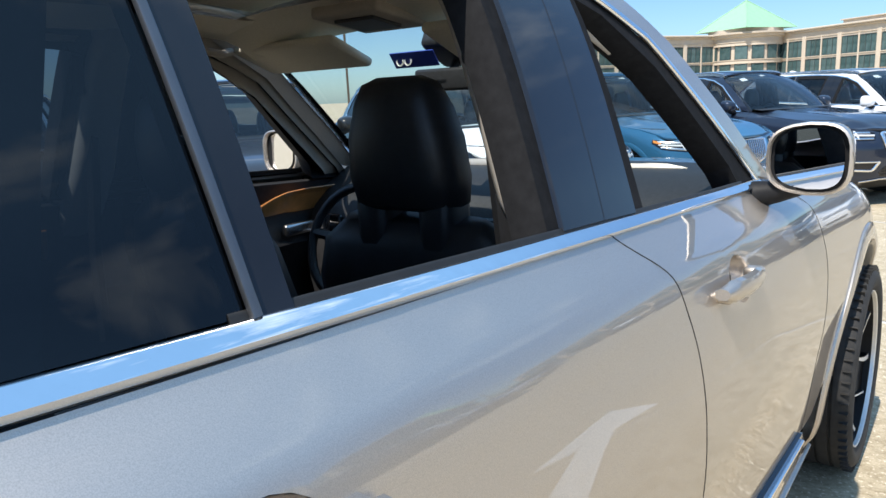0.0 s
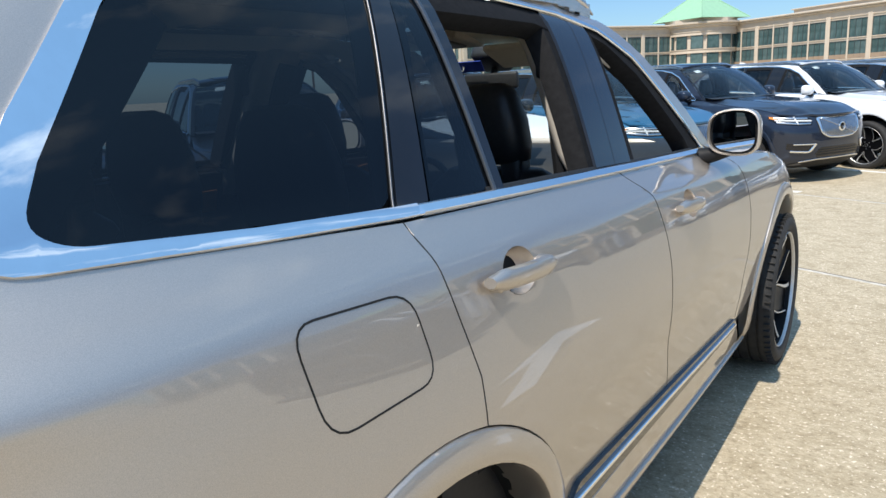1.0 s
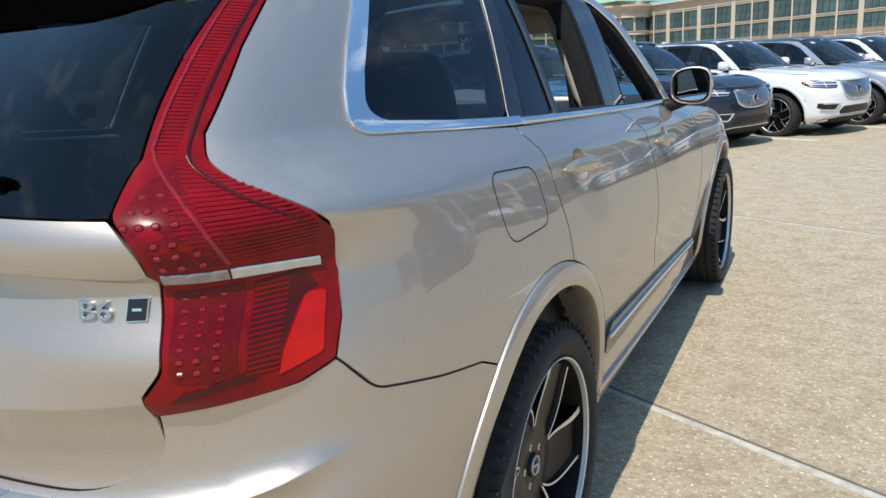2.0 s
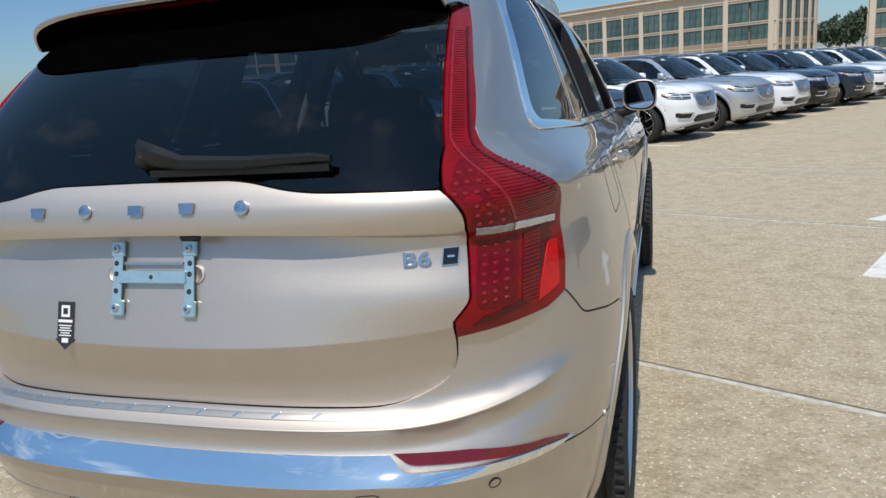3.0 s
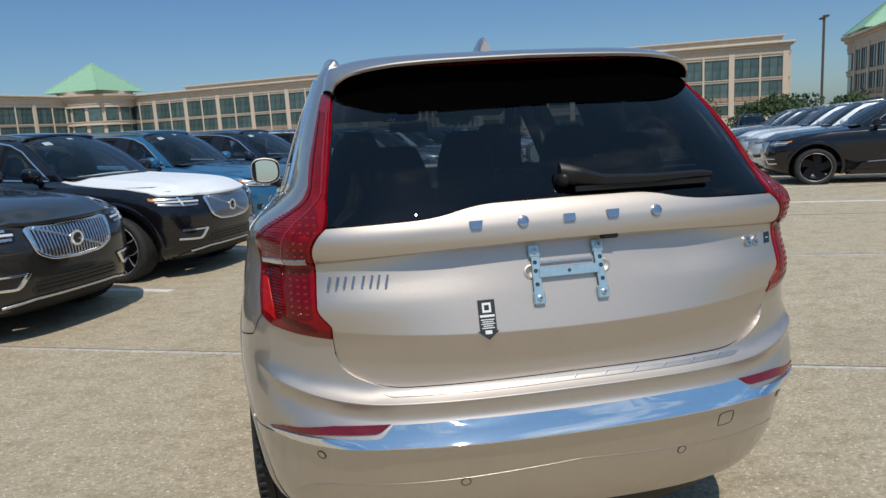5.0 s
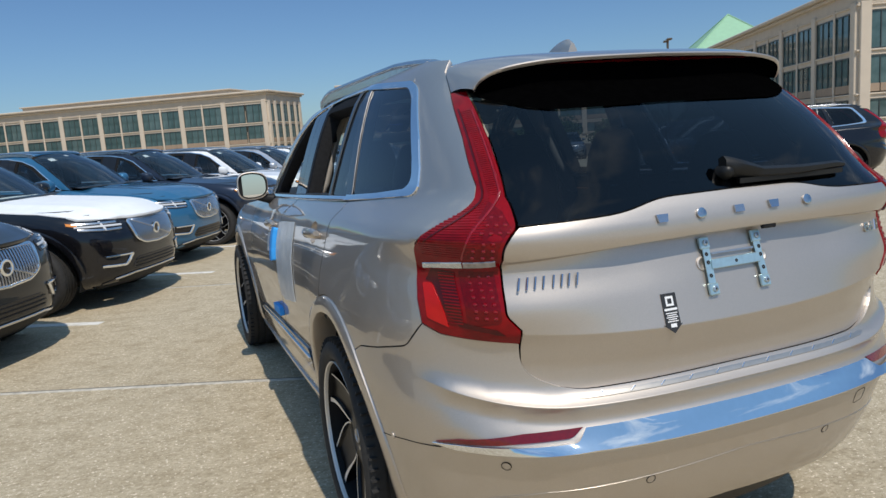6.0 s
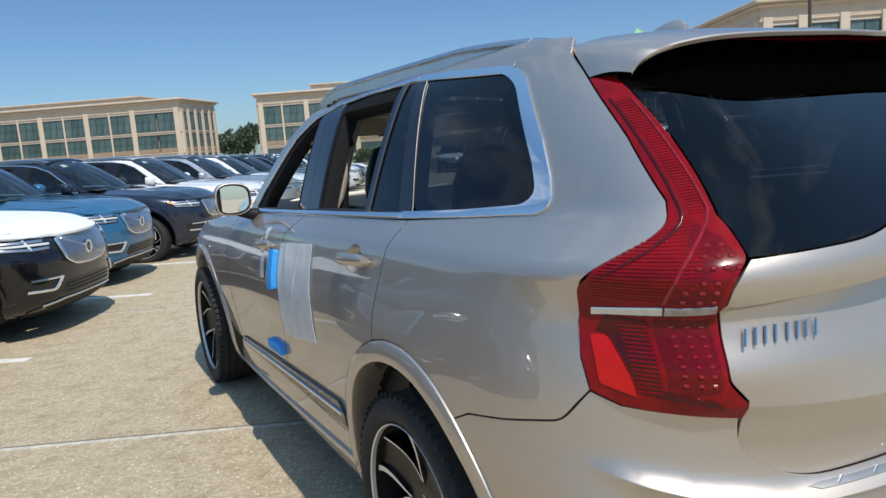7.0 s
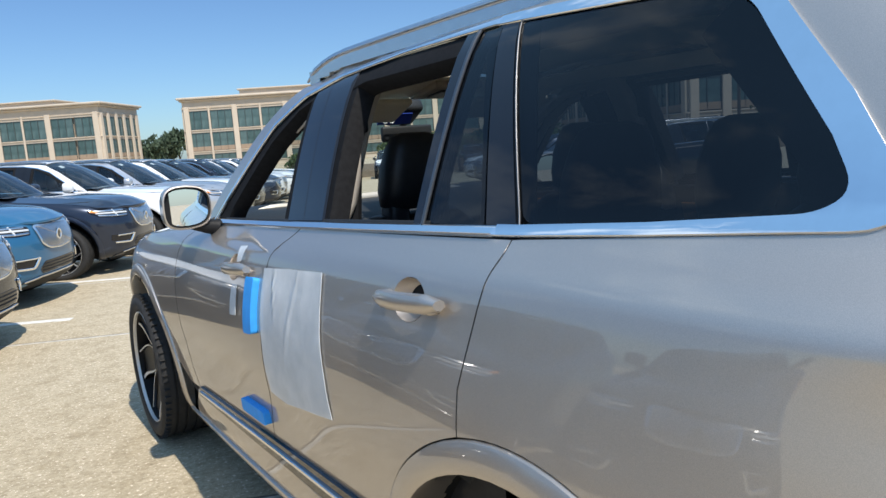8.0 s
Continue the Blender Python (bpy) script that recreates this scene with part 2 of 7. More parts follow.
def add_lathe(bm, prof, sides=48, axis="x", centre=(0, 0, 0), closed=False):
    """Turns (along, radius) pairs round an axis."""
    rings = []
    for a, r in prof:
        ring = []
        for k in range(sides):
            t = k * math.tau / sides
            c, s = math.cos(t) * r, math.sin(t) * r
            p = (a, c, s) if axis == "x" else ((c, a, s) if axis == "y" else (c, s, a))
            ring.append(bm.verts.new(Vector(p) + Vector(centre)))
        rings.append(ring)
    pairs = list(zip(rings, rings[1:])) + ([(rings[-1], rings[0])] if closed else [])
    for r0, r1 in pairs:
        for k in range(sides):
            bm.faces.new((r0[k], r0[(k + 1) % sides], r1[(k + 1) % sides], r1[k]))
    return rings


def add_prism(bm, outline, m, depth):
    """A flat outline (x, y) given a depth along z, set at the pose m."""
    a = [bm.verts.new(m @ Vector((x, y, 0))) for x, y in outline]
    b = [bm.verts.new(m @ Vector((x, y, depth))) for x, y in outline]
    n = len(a)
    bm.faces.new(b)
    bm.faces.new(a[::-1])
    for i in range(n):
        bm.faces.new((a[i], a[(i + 1) % n], b[(i + 1) % n], b[i]))


def lerp(table, v):
    """Straight interpolation in a table of (place, value) rows."""
    if v <= table[0][0]:
        return table[0][1]
    for (a, x), (b, y) in zip(table, table[1:]):
        if v <= b:
            return x + (y - x) * (v - a) / (b - a)
    return table[-1][1]


def curve_of(table):
    """A smooth curve through the rows of a table (monotone cubic)."""
    xs = np.array([r[0] for r in table], float)
    ys = np.array([r[1] for r in table], float)
    h = np.diff(xs)
    d = np.diff(ys) / h
    m = np.zeros(len(xs))
    m[0], m[-1] = d[0], d[-1]
    for i in range(1, len(xs) - 1):
        if d[i - 1] * d[i] > 0:
            w1, w2 = 2 * h[i] + h[i - 1], h[i] + 2 * h[i - 1]
            m[i] = (w1 + w2) / (w1 / d[i - 1] + w2 / d[i])

    def f(v):
        v = min(max(v, xs[0]), xs[-1])
        i = min(int(np.searchsorted(xs, v, side="right")) - 1, len(h) - 1)
        i = max(i, 0)
        t = (v - xs[i]) / h[i]
        return float((2 * t**3 - 3 * t**2 + 1) * ys[i] + (t**3 - 2 * t**2 + t) * h[i] * m[i] + (-2 * t**3 + 3 * t**2) * ys[i + 1] + (t**3 - t**2) * h[i] * m[i + 1])

    return f

# ---- the lot ----
ALONG = Vector((0.477, 0.879, 0))   # along the rows of stalls
ACROSS = Vector((0.879, -0.477, 0))  # out of the stalls, into the aisle
YAW_ROW = math.degrees(math.atan2(ACROSS.y, ACROSS.x)) - 90  # heading of a car that faces into the aisle


def fall(x, y):
    """Height of the lot: level round the car, then a gentle fall along the rows to the lot's edge."""
    along = 0.477 * x + 0.879 * y
    return -0.0155 * min(max(along - 5.2, 0.0), 42.0)


def ground_sheet():
    bm = bmesh.new()
    rs = [-2000, -200, -60, -20, 0, 5.2, 20, 47.2, 200, 2000]
    rc = [-2000, -200, -60, -20, 0, 20, 60, 200, 2000]
    vs = []
    for a in rs:
        ps = [ALONG * a + ACROSS * c for c in rc]
        vs.append([bm.verts.new((p.x, p.y, fall(p.x, p.y))) for p in ps])
    for j in range(len(rs) - 1):
        for i in range(len(rc) - 1):
            bm.faces.new((vs[j][i], vs[j][i + 1], vs[j + 1][i + 1], vs[j + 1][i]))
    ob = link_mesh("ground", bm, CONCRETE)
    tagged(ob, "tan broom-finished concrete of a rooftop parking lot", "ground", kind="structure")
    return ob


GROUND = ground_sheet()


def strip(p, q, w, h=0.004):
    """A thin painted bar on the ground from p to q."""
    p, q = Vector((*p, 0)), Vector((*q, 0))
    d = (q - p).normalized()
    s = Vector((-d.y, d.x, 0)) * w / 2
    bm = bmesh.new()
    lo = [bm.verts.new(v) for v in (p - s, q - s, q + s, p + s)]
    hi = [bm.verts.new(v + Vector((0, 0, h))) for v in (p - s, q - s, q + s, p + s)]
    bm.faces.new(hi)
    for i in range(4):
        bm.faces.new((lo[i], lo[(i + 1) % 4], hi[(i + 1) % 4], hi[i]))
    return bm


# slab joints: a pale sealed line and a dark edge
JOINT_DIR = Vector((0.909, -0.417, 0))
JOINT_LINES = [(Vector(o), JOINT_DIR, 30) for o in ((0.79, -0.19, 0), (1.5, 3.18, 0), (1.9, 6.4, 0), (3.3, 10.4, 0), (5.0, 14.2, 0))]
for o, d, ln in JOINT_LINES:
    a, b = o - d * ln, o + d * ln
    ob = part("sealed_joint", strip(a.to_2d(), b.to_2d(), 0.035, 0.003), JOINT, GROUND)
    ob.location.z = fall(o.x, o.y)
    n = Vector((-d.y, d.x, 0)) * 0.03
    ob = part("joint_edge", strip((a + n).to_2d(), (b + n).to_2d(), 0.012, 0.002), JOINTDARK, GROUND)
    ob.location.z = fall(o.x + n.x, o.y + n.y)

STALL0 = Vector((-2.08, 3.156, 0))
PITCH = 2.39
for k in range(-3, 12):
    e = STALL0 + ALONG * (PITCH * k)
    ob = link_mesh("stall_line", strip(e.to_2d(), (e - ACROSS * 5.2).to_2d(), 0.10), ROADPAINT)
    ob.location.z = fall(e.x, e.y)
    tagged(ob, "worn white parking stall line on concrete", "parking line", "stall lines", "structure")


def lane_arrow(tip, back):
    tip, back = Vector((*tip, 0)), Vector((*back, 0))
    d = (tip - back).normalized()
    s = Vector((-d.y, d.x, 0))
    ln = (tip - back).length
    neck = tip - d * ln * 0.42
    pts = [back - s * 0.15, neck - s * 0.15, neck - s * 0.50, tip, neck + s * 0.50, neck + s * 0.15, back + s * 0.15]
    bm = bmesh.new()
    lo = [bm.verts.new(p) for p in pts]
    hi = [bm.verts.new(p + Vector((0, 0, 0.004))) for p in pts]
    bm.faces.new(hi)
    for i in range(len(pts)):
        bm.faces.new((lo[i], lo[(i + 1) % len(pts)], hi[(i + 1) % len(pts)], hi[i]))
    ob = link_mesh("lane_arrow", bm, ROADPAINT)
    return tagged(ob, "worn white painted lane arrow on concrete", "road marking", "lane arrows", "structure")


lane_arrow((3.63, 3.83), (2.38, 1.22))


# ---- offices beyond the lot ----
def office_wing(start, heading, bays, bay_w=9.2, rows=3, roof_z=12.5, depth=16.0, attic=None, end_bays=5, name="office_building", label="", single=0):
    """A long office wing: piers, floor bands, cornice, and one object for each window. start is the left corner seen from the front."""
    m = Matrix.Translation(start) @ Matrix.Rotation(heading, 4, "Z")
    hall = thing(name, m, label, "office building", "office buildings")
    ln = bays * bay_w
    bm = bmesh.new()
    # core set back behind the glass
    add_box(bm, (ln / 2, depth / 2 + 0.3, roof_z / 2 - 0.8), (ln - 0.6, depth - 0.6, roof_z - 1.6))
    part("wall", bm, PRECAST, hall)
    for k, (z0, z1) in enumerate(((-0.75, 0.35), (2.05, 2.62), (6.0, 6.58), (10.0, 10.6))):
        bm = box((ln / 2, depth / 2, (z0 + z1) / 2), (ln, depth, z1 - z0), bevel=0.04)
        add_box(bm, (ln / 2, depth / 2, z1 - 0.1), (ln + 0.3, depth + 0.3, 0.16), bevel=0.03)
        part("floor_band", bm, PRECAST, hall)
    part("frieze", box((ln / 2, depth / 2, 11.2), (ln + 0.1, depth + 0.1, 1.2), bevel=0.03), CORNICE, hall)
    part("moulding", box((ln / 2, depth / 2, 11.9), (ln + 0.9, depth + 0.9, 0.35), bevel=0.1), CORNICE, hall)
    part("cornice", box((ln / 2, depth / 2, roof_z - 0.22), (ln + 1.7, depth + 1.7, 0.42), bevel=0.12), CORNICE, hall, "projecting stone cornice")
    if attic:
        bm = bmesh.new()
        a0, a1, ah = attic
        add_box(bm, ((a0 + a1) / 2, depth / 2 + 1.5, roof_z + ah / 2), (a1 - a0, depth - 3, ah), bevel=0.05)
        add_box(bm, ((a0 + a1) / 2, depth / 2 + 1.5, roof_z + ah), (a1 - a0 + 0.8, depth - 2.2, 0.25), bevel=0.05)
        part("roof_storey", bm, CORNICE, hall)
    # piers on the front and on the end
    pier = box((0, 0, 5.4), (0.95, 0.5, 10.8), bevel=0.05)
    pme = bpy.data.meshes.new("pier")
    pier.to_mesh(pme)
    pier.free()
    pme.materials.append(PRECAST)

    def put(nm, me, loc, turn=0.0):
        o = new(nm, me)
        o.parent = hall
        o.matrix_basis = Matrix.Translation(loc) @ Matrix.Rotation(turn, 4, "Z")
        return o

    for k in range(bays + 1):
        put("pier", pme, (min(max(k * bay_w, 0.62), ln - 0.62), 0, 0))
    slim = box((0, 0, 5.4), (0.35, 0.3, 10.7), bevel=0.03)
    sme = bpy.data.meshes.new("mullion_post")
    slim.to_mesh(sme)
    slim.free()
    sme.materials.append(PRECAST)
    for k in range(bays):
        if bays - k > single:
            put("mullion_post", sme, ((k + 0.5) * bay_w, 0.0, 0))

    def window_mesh(w, h, cols):
        bm = bmesh.new()
        # one frame plate with a bay for each pane
        xs = [-w / 2]
        pw = (w - 0.2 - 0.08 * (cols - 1)) / cols
        for k in range(cols):
            xs += [-w / 2 + 0.1 + k * (pw + 0.08), -w / 2 + 0.1 + k * (pw + 0.08) + pw]
        xs.append(w / 2)
        zs = [-h / 2, -h / 2 + 0.1, h / 2 - 0.1, h / 2]
        grid = [[bm.verts.new((x, -0.07, z)) for z in zs] for x in xs]
        cut = []
        for i in range(len(xs) - 1):
            for j in range(3):
                f = bm.faces.new((grid[i][j], grid[i + 1][j], grid[i + 1][j + 1], grid[i][j + 1]))
                if j == 1 and i % 2 == 1:
                    cut.append(f)
        bmesh.ops.delete(bm, geom=cut, context="FACES_ONLY")
        rim = [e for e in bm.edges if e.is_boundary]
        r = bmesh.ops.extrude_edge_only(bm, edges=rim)
        bmesh.ops.translate(bm, verts=[v for v in r["geom"] if isinstance(v, bmesh.types.BMVert)], vec=(0, 0.14, 0))
        bmesh.ops.recalc_face_normals(bm, faces=bm.faces)
        me = bpy.data.meshes.new("window_frame")
        bm.to_mesh(me)
        bm.free()
        me.materials.append(MULLION)
        bm = box((0, 0.03, 0), (pw, 0.03, h - 0.2))
        mg = bpy.data.meshes.new("pane")
        bm.to_mesh(mg)
        bm.free()
        mg.materials.append(OFFICEGLASS)
        return me, mg, [(xs[2 * k + 1] + xs[2 * k + 2]) / 2 for k in range(cols)]

    def add_windows(face_len, count, place, turn, w):
        for r, (z0, z1) in enumerate(((0.35, 2.05), (2.62, 6.0), (6.58, 10.0))):
            me, mg, mids = window_mesh(w, z1 - z0, 3 if turn == 0 else 2)
            for k in range(count):
                o = put("window", me, place(k, (z0 + z1) / 2), turn)
                for px in mids:
                    g = new("pane", mg)
                    g.parent = o
                    g.matrix_basis = Matrix.Translation((px, 0, 0))
            if r == 1:
                sp = box((0, -0.02, -(z1 - z0) / 2 + 0.42), (w, 0.1, 0.84))
                spm = bpy.data.meshes.new("spandrel")
                sp.to_mesh(spm)
                sp.free()
                spm.materials.append(SPANDREL)
                for k in range(count):
                    put("spandrel", spm, place(k, (z0 + z1) / 2), turn)

    w = (bay_w - 0.95 - 0.35) / 2
    add_windows(ln, bays * 2, lambda k, z: ((k // 2 + 0.5) * bay_w + (-1 if k % 2 == 0 else 1) * (w / 2 + 0.17), 0.02, z), 0.0, w)
    eb = depth / end_bays
    for k in range(end_bays + 1):
        for x, t in ((0.0, 0), (ln, 0)):
            put("pier", pme, (x, min(max(k * eb, 0.62), depth - 0.62), 0), math.pi / 2)
    add_windows(depth, end_bays, lambda k, z: (ln - 0.02, (k + 0.5) * eb, z), math.pi / 2, eb - 0.95)
    add_windows(depth, end_bays, lambda k, z: (0.02, (k + 0.5) * eb, z), -math.pi / 2, eb - 0.95)
    return hall


def pavilion(c, name="corner_pavilion", r=8.2, eave=12.2, apex=20.0, turn=0.0):
    p = thing(name, Matrix.Translation(c) @ Matrix.Rotation(turn, 4, "Z"), "round stone corner pavilion with a green pyramid roof", "building", "pavilions")
    bm = bmesh.new()
    add_lathe(bm, [(-0.75, r - 0.5), (11.4, r - 0.5)], 40, "z")
    part("drum", bm, PRECAST, p, smooth=40)
    for z0, z1 in ((1.85, 2.75), (5.85, 6.75), (9.75, 10.6)):
        bm = bmesh.new()
        add_lathe(bm, [(z0, r - 0.3), (z0, r), (z1 - 0.15, r), (z1 - 0.15, r + 0.15), (z1, r + 0.15), (z1, r - 0.3)], 40, "z")
        part("floor_band", bm, PRECAST, p, smooth=30)
    bm = bmesh.new()
    add_lathe(bm, [(10.6, r), (11.4, r + 0.05), (11.6, r + 0.5), (12.0, r + 0.6), (12.2, r + 1.1), (12.6, r + 1.1), (12.6, 0.2)], 40, "z")
    part("cornice", bm, CORNICE, p, smooth=30)
    bm = bmesh.new()
    add_lathe(bm, [(12.6, r - 0.2), (13.4, r - 0.2), (13.4, 0.2)], 8, "z")
    part("roof_curb", bm, CORNICE, p)
    bm = bmesh.new()
    e = r * 0.93
    top = bm.verts.new((0, 0, apex))
    base = [bm.verts.new((sx * e, sy * e, eave + 1.2)) for sx, sy in ((-1, -1), (1, -1), (1, 1), (-1, 1))]
    for i in range(4):
        bm.faces.new((base[i], base[(i + 1) % 4], top))
    bm.faces.new(base[::-1])
    part("roof", bm, ROOFGREEN, p, "pale green pyramid roof")
    for i in range(4):
        part("roof_rib", tube([base_co for base_co in ((( -1, 1, 1, -1)[i] * e, (-1, -1, 1, 1)[i] * e, eave + 1.22), (0, 0, apex + 0.05))], 0.12, 6), ROOFGREEN, p)
    for row, (z0, z1) in enumerate(((2.75, 5.85), (6.75, 9.75))):
        for k in range(14):
            a = k * math.tau / 14
            if math.sin(a) > 0.55:
                continue
            x, y = math.cos(a) * (r - 0.42), math.sin(a) * (r - 0.42)
            w = part("window", box((0, 0, 0), (2.7, 0.2, z1 - z0), bevel=0.02), MULLION, p)
            w.matrix_basis = Matrix.Translation((x, y, (z0 + z1) / 2)) @ Matrix.Rotation(a + math.pi / 2, 4, "Z")
            g = part("pane", box((0, -0.06, 0), (2.45, 0.16, z1 - z0 - 0.25)), OFFICEGLASS, w)
    return p


HA = math.atan2(ACROSS.y, ACROSS.x)
STONE_LABEL = "three-storey cream stone office wing with dark green windows"
# right wing of the far block, its left wing, and the corner pavilion between them
office_wing((-40.8, 178.5, 0), HA - radians(5.5), 8, bay_w=9.15, attic=(16, 64, 1.0), label=STONE_LABEL, single=1)
office_wing((-78.0, 122.0, 0), HA + math.pi / 2, 6, bay_w=9.4, label=STONE_LABEL + " at a corner")
pavilion((-46.5, 177, 0), turn=HA)
# second block, parallel, with its own pavilion and a wing towards the lot
office_wing((33.7, 135.0, 0), HA, 6, bay_w=9.3, attic=(10, 55, 1.2), label=STONE_LABEL + " behind shrubs")
office_wing((92.3, 104.7, 0), HA - math.pi / 2, 7, bay_w=9.81, depth=20, label="three-storey cream stone office wing beside the lot's edge")
pavilion((101, 104, 0), turn=HA)


# ---- edge of the lot ----
def parapet():
    bm = bmesh.new()
    o = Vector((16.9, 43.9, 0))
    a, b = o - ACROSS * 30, o + ACROSS * 45
    mid = (a + b) / 2
    rot = Matrix.Rotation(HA, 4, "Z")
    add_box(bm, (mid.x, mid.y, 0.45 + fall(mid.x, mid.y)), (75, 0.3, 0.9), rot, bevel=0.03)
    ob = link_mesh("parapet_wall", bm, WALLDARK)
    tagged(ob, "low brown concrete parapet at the edge of the lot", "wall", kind="structure")


parapet()


def foliage(bm, centre, size, count, leaf, rng):
    """Loose leaf clumps: small bent quads scattered through an uneven crown."""
    lobes = [Vector((rng.uniform(-0.6, 0.6) * size[0], rng.uniform(-0.6, 0.6) * size[1], rng.uniform(-0.4, 0.6) * size[2])) for _ in range(9)]
    for _ in range(count):
        lb = rng.choice(lobes)
        d = Vector((rng.gauss(0, 1), rng.gauss(0, 1), rng.gauss(0, 1))).normalized() * (rng.random() ** 0.4)
        p = Vector(centre) + lb + Vector((d.x * size[0] * 0.5, d.y * size[1] * 0.5, d.z * size[2] * 0.5))
        q = Euler((rng.uniform(0, 6), rng.uniform(0, 6), rng.uniform(0, 6))).to_matrix()
        s = leaf * rng.uniform(0.5, 1.3)
        vs = [bm.verts.new(p + q @ Vector(v)) for v in ((-s, 0, 0), (0, -s * 0.5, s * 0.15), (s, 0, 0), (0, s * 0.5, s * 0.15))]
        bm.faces.new(vs)


def shrub_tree(name, x, y, height, width, seed, label, leaf=0.16, count=1500, far=False):
    rng = random.Random(seed)
    t = thing(name, pose(x, y, fall(x, y), 0, 0, rng.uniform(0, 360)), label, "tree", "trees")
    bm = bmesh.new()
    add_tube(bm, [(0, 0, -0.05), (0.05, 0.02, height * 0.3), (0.0, 0.08, height * 0.6)], [height * 0.028, height * 0.02, height * 0.008], 7)
    for k in range(6):
        a = rng.uniform(0, 6.28)
        z = height * rng.uniform(0.2, 0.45)
        add_tube(bm, [(0.02, 0.02, z), (math.cos(a) * width * 0.2, math.sin(a) * width * 0.2, z + height * 0.15), (math.cos(a) * width * 0.38, math.sin(a) * width * 0.38, z + height * 0.33)], [height * 0.012, height * 0.008, height * 0.003], 5)
    part("trunk", bm, BARK, t)
    bm = bmesh.new()
    foliage(bm, (0, 0, height * 0.58), (width * 0.5, width * 0.5, height * 0.42), count, leaf, rng)
    part("crown", bm, LEAFFAR if far else LEAF, t)
    return t


for i, (x, y, h, w) in enumerate(((23.2, 41.0, 2.5, 3.6), (26.2, 40.6, 3.0, 4.2), (29.4, 38.9, 2.6, 3.6), (31.8, 38.2, 3.1, 4.4), (35.2, 36.2, 2.9, 3.4), (17.3, 43.5, 1.9, 3.0), (52, 27, 4.4, 4.6), (56, 25, 4.0, 4.2))):
    shrub_tree("shrub", x + 2.4, y + 4.4, h, w, 10 + i, "green leafy shrub behind the lot's parapet")
for i in range(9):
    shrub_tree("tree", 38 + i * 4.6, 186 + (i % 3) * 5, 7.2 + (i * 37 % 5) * 0.7, 9.5, 40 + i, "dark green woodland tree in the distance", leaf=0.75, count=700, far=True)


def street_lamp(x, y, h, turn):
    t = thing("street_lamp", pose(x, y, fall(x, y), 0, 0, turn), "tall bronze lot light on a square pole", "street lamp", "street lamps")
    bm = bmesh.new()
    add_box(bm, (0, 0, h / 2), (0.16, 0.16, h), bevel=0.02)
    part("pole", bm, STEELPOLE, t)
    part("base", box((0, 0, 0.35), (0.5, 0.5, 0.7), bevel=0.05), WALLDARK, t)
    for s in (-1, 1):
        part("arm", tube([(0, 0, h - 0.1), (s * 0.5, 0, h - 0.05)], 0.04, 8), STEELPOLE, t)
        part("lamp_head", box((s * 0.75, 0, h - 0.05), (0.6, 0.4, 0.14), bevel=0.04), STEELPOLE, t)
    return t


street_lamp(35.1, 22.3, 9.0, 20)
street_lamp(37.0, 43.0, 8.3, 60)
street_lamp(-40.5, 41.0, 7.8, 120)

# ---- shape of the large SUV's skin: x to its right, y ahead, z up, origin on the ground under its middle ----
WIDTH = curve_of([(0.20, 0.80), (0.28, 0.872), (0.36, 0.895), (0.45, 0.905), (0.55, 0.916), (0.66, 0.927), (0.78, 0.934), (0.90, 0.929), (1.00, 0.915), (1.09, 0.897), (1.165, 0.878), (1.18, 0.869),
                  (1.235, 0.806), (1.26, 0.786), (1.30, 0.772), (1.40, 0.737), (1.50, 0.699), (1.60, 0.655), (1.66, 0.622), (1.70, 0.585), (1.73, 0.53)])
REAR = curve_of([(0.20, -2.22), (0.30, -2.31), (0.40, -2.385), (0.50, -2.43), (0.58, -2.452), (0.66, -2.462), (0.73, -2.455), (0.79, -2.43), (0.86, -2.412), (0.95, -2.420), (1.02, -2.408), (1.10, -2.390),
                 (1.16, -2.392), (1.20, -2.418), (1.24, -2.408), (1.27, -2.385), (1.30, -2.355), (1.36, -2.31), (1.45, -2.225), (1.55, -2.11), (1.62, -2.02), (1.70, -1.95), (1.75, -1.88)])
FRONT = curve_of([(0.20, 2.26), (0.28, 2.40), (0.38, 2.455), (0.55, 2.475), (0.70, 2.47), (0.82, 2.44), (0.92, 2.39), (0.99, 2.31), (1.03, 2.22), (1.10, 2.0), (1.2, 1.9)])
BLUNT = curve_of([(0.2, 3.0), (1.1, 3.05), (1.2, 3.7), (1.33, 5.2), (1.8, 5.6)])
BLUNTF = curve_of([(0.2, 2.9), (0.9, 2.9), (1.2, 2.6)])
DEPTH = 0.75


def smooth01(a, b, v):
    t = min(max((v - a) / (b - a), 0.0), 1.0)
    return t * t * (3 - 2 * t)


def belt(y):
    return 1.257 - 0.044 * (y + 1.246)


def half_width(y, z):
    """Half the body's width at a place along it and a height."""
    s = smooth01(0.95, 1.15, z)
    z2 = z - s * (belt(y) - 1.257)
    x = WIDTH(z2)
    low = 1 - 0.016 * ((y + 0.3) / 2.1) ** 2
    up = 1 - 0.055 * max(0.0, (-y - 0.6) / 1.27) ** 2 - 0.03 * max(0.0, (y - 0.2) / 1.0) ** 2
    k = smooth01(1.15, 1.3, z2)
    x *= low * (1 - k) + up * k
    # swell over the wheels and a hollow along the doors
    for yc in (-1.41, 1.605):
        x += 0.016 * math.exp(-((y - yc) / 0.42) ** 2 - ((z - 0.78) / 0.22) ** 2)
    x -= 0.012 * math.exp(-((y - 0.2) / 0.75) ** 2 - ((z - 0.66) / 0.13) ** 2)
    return x


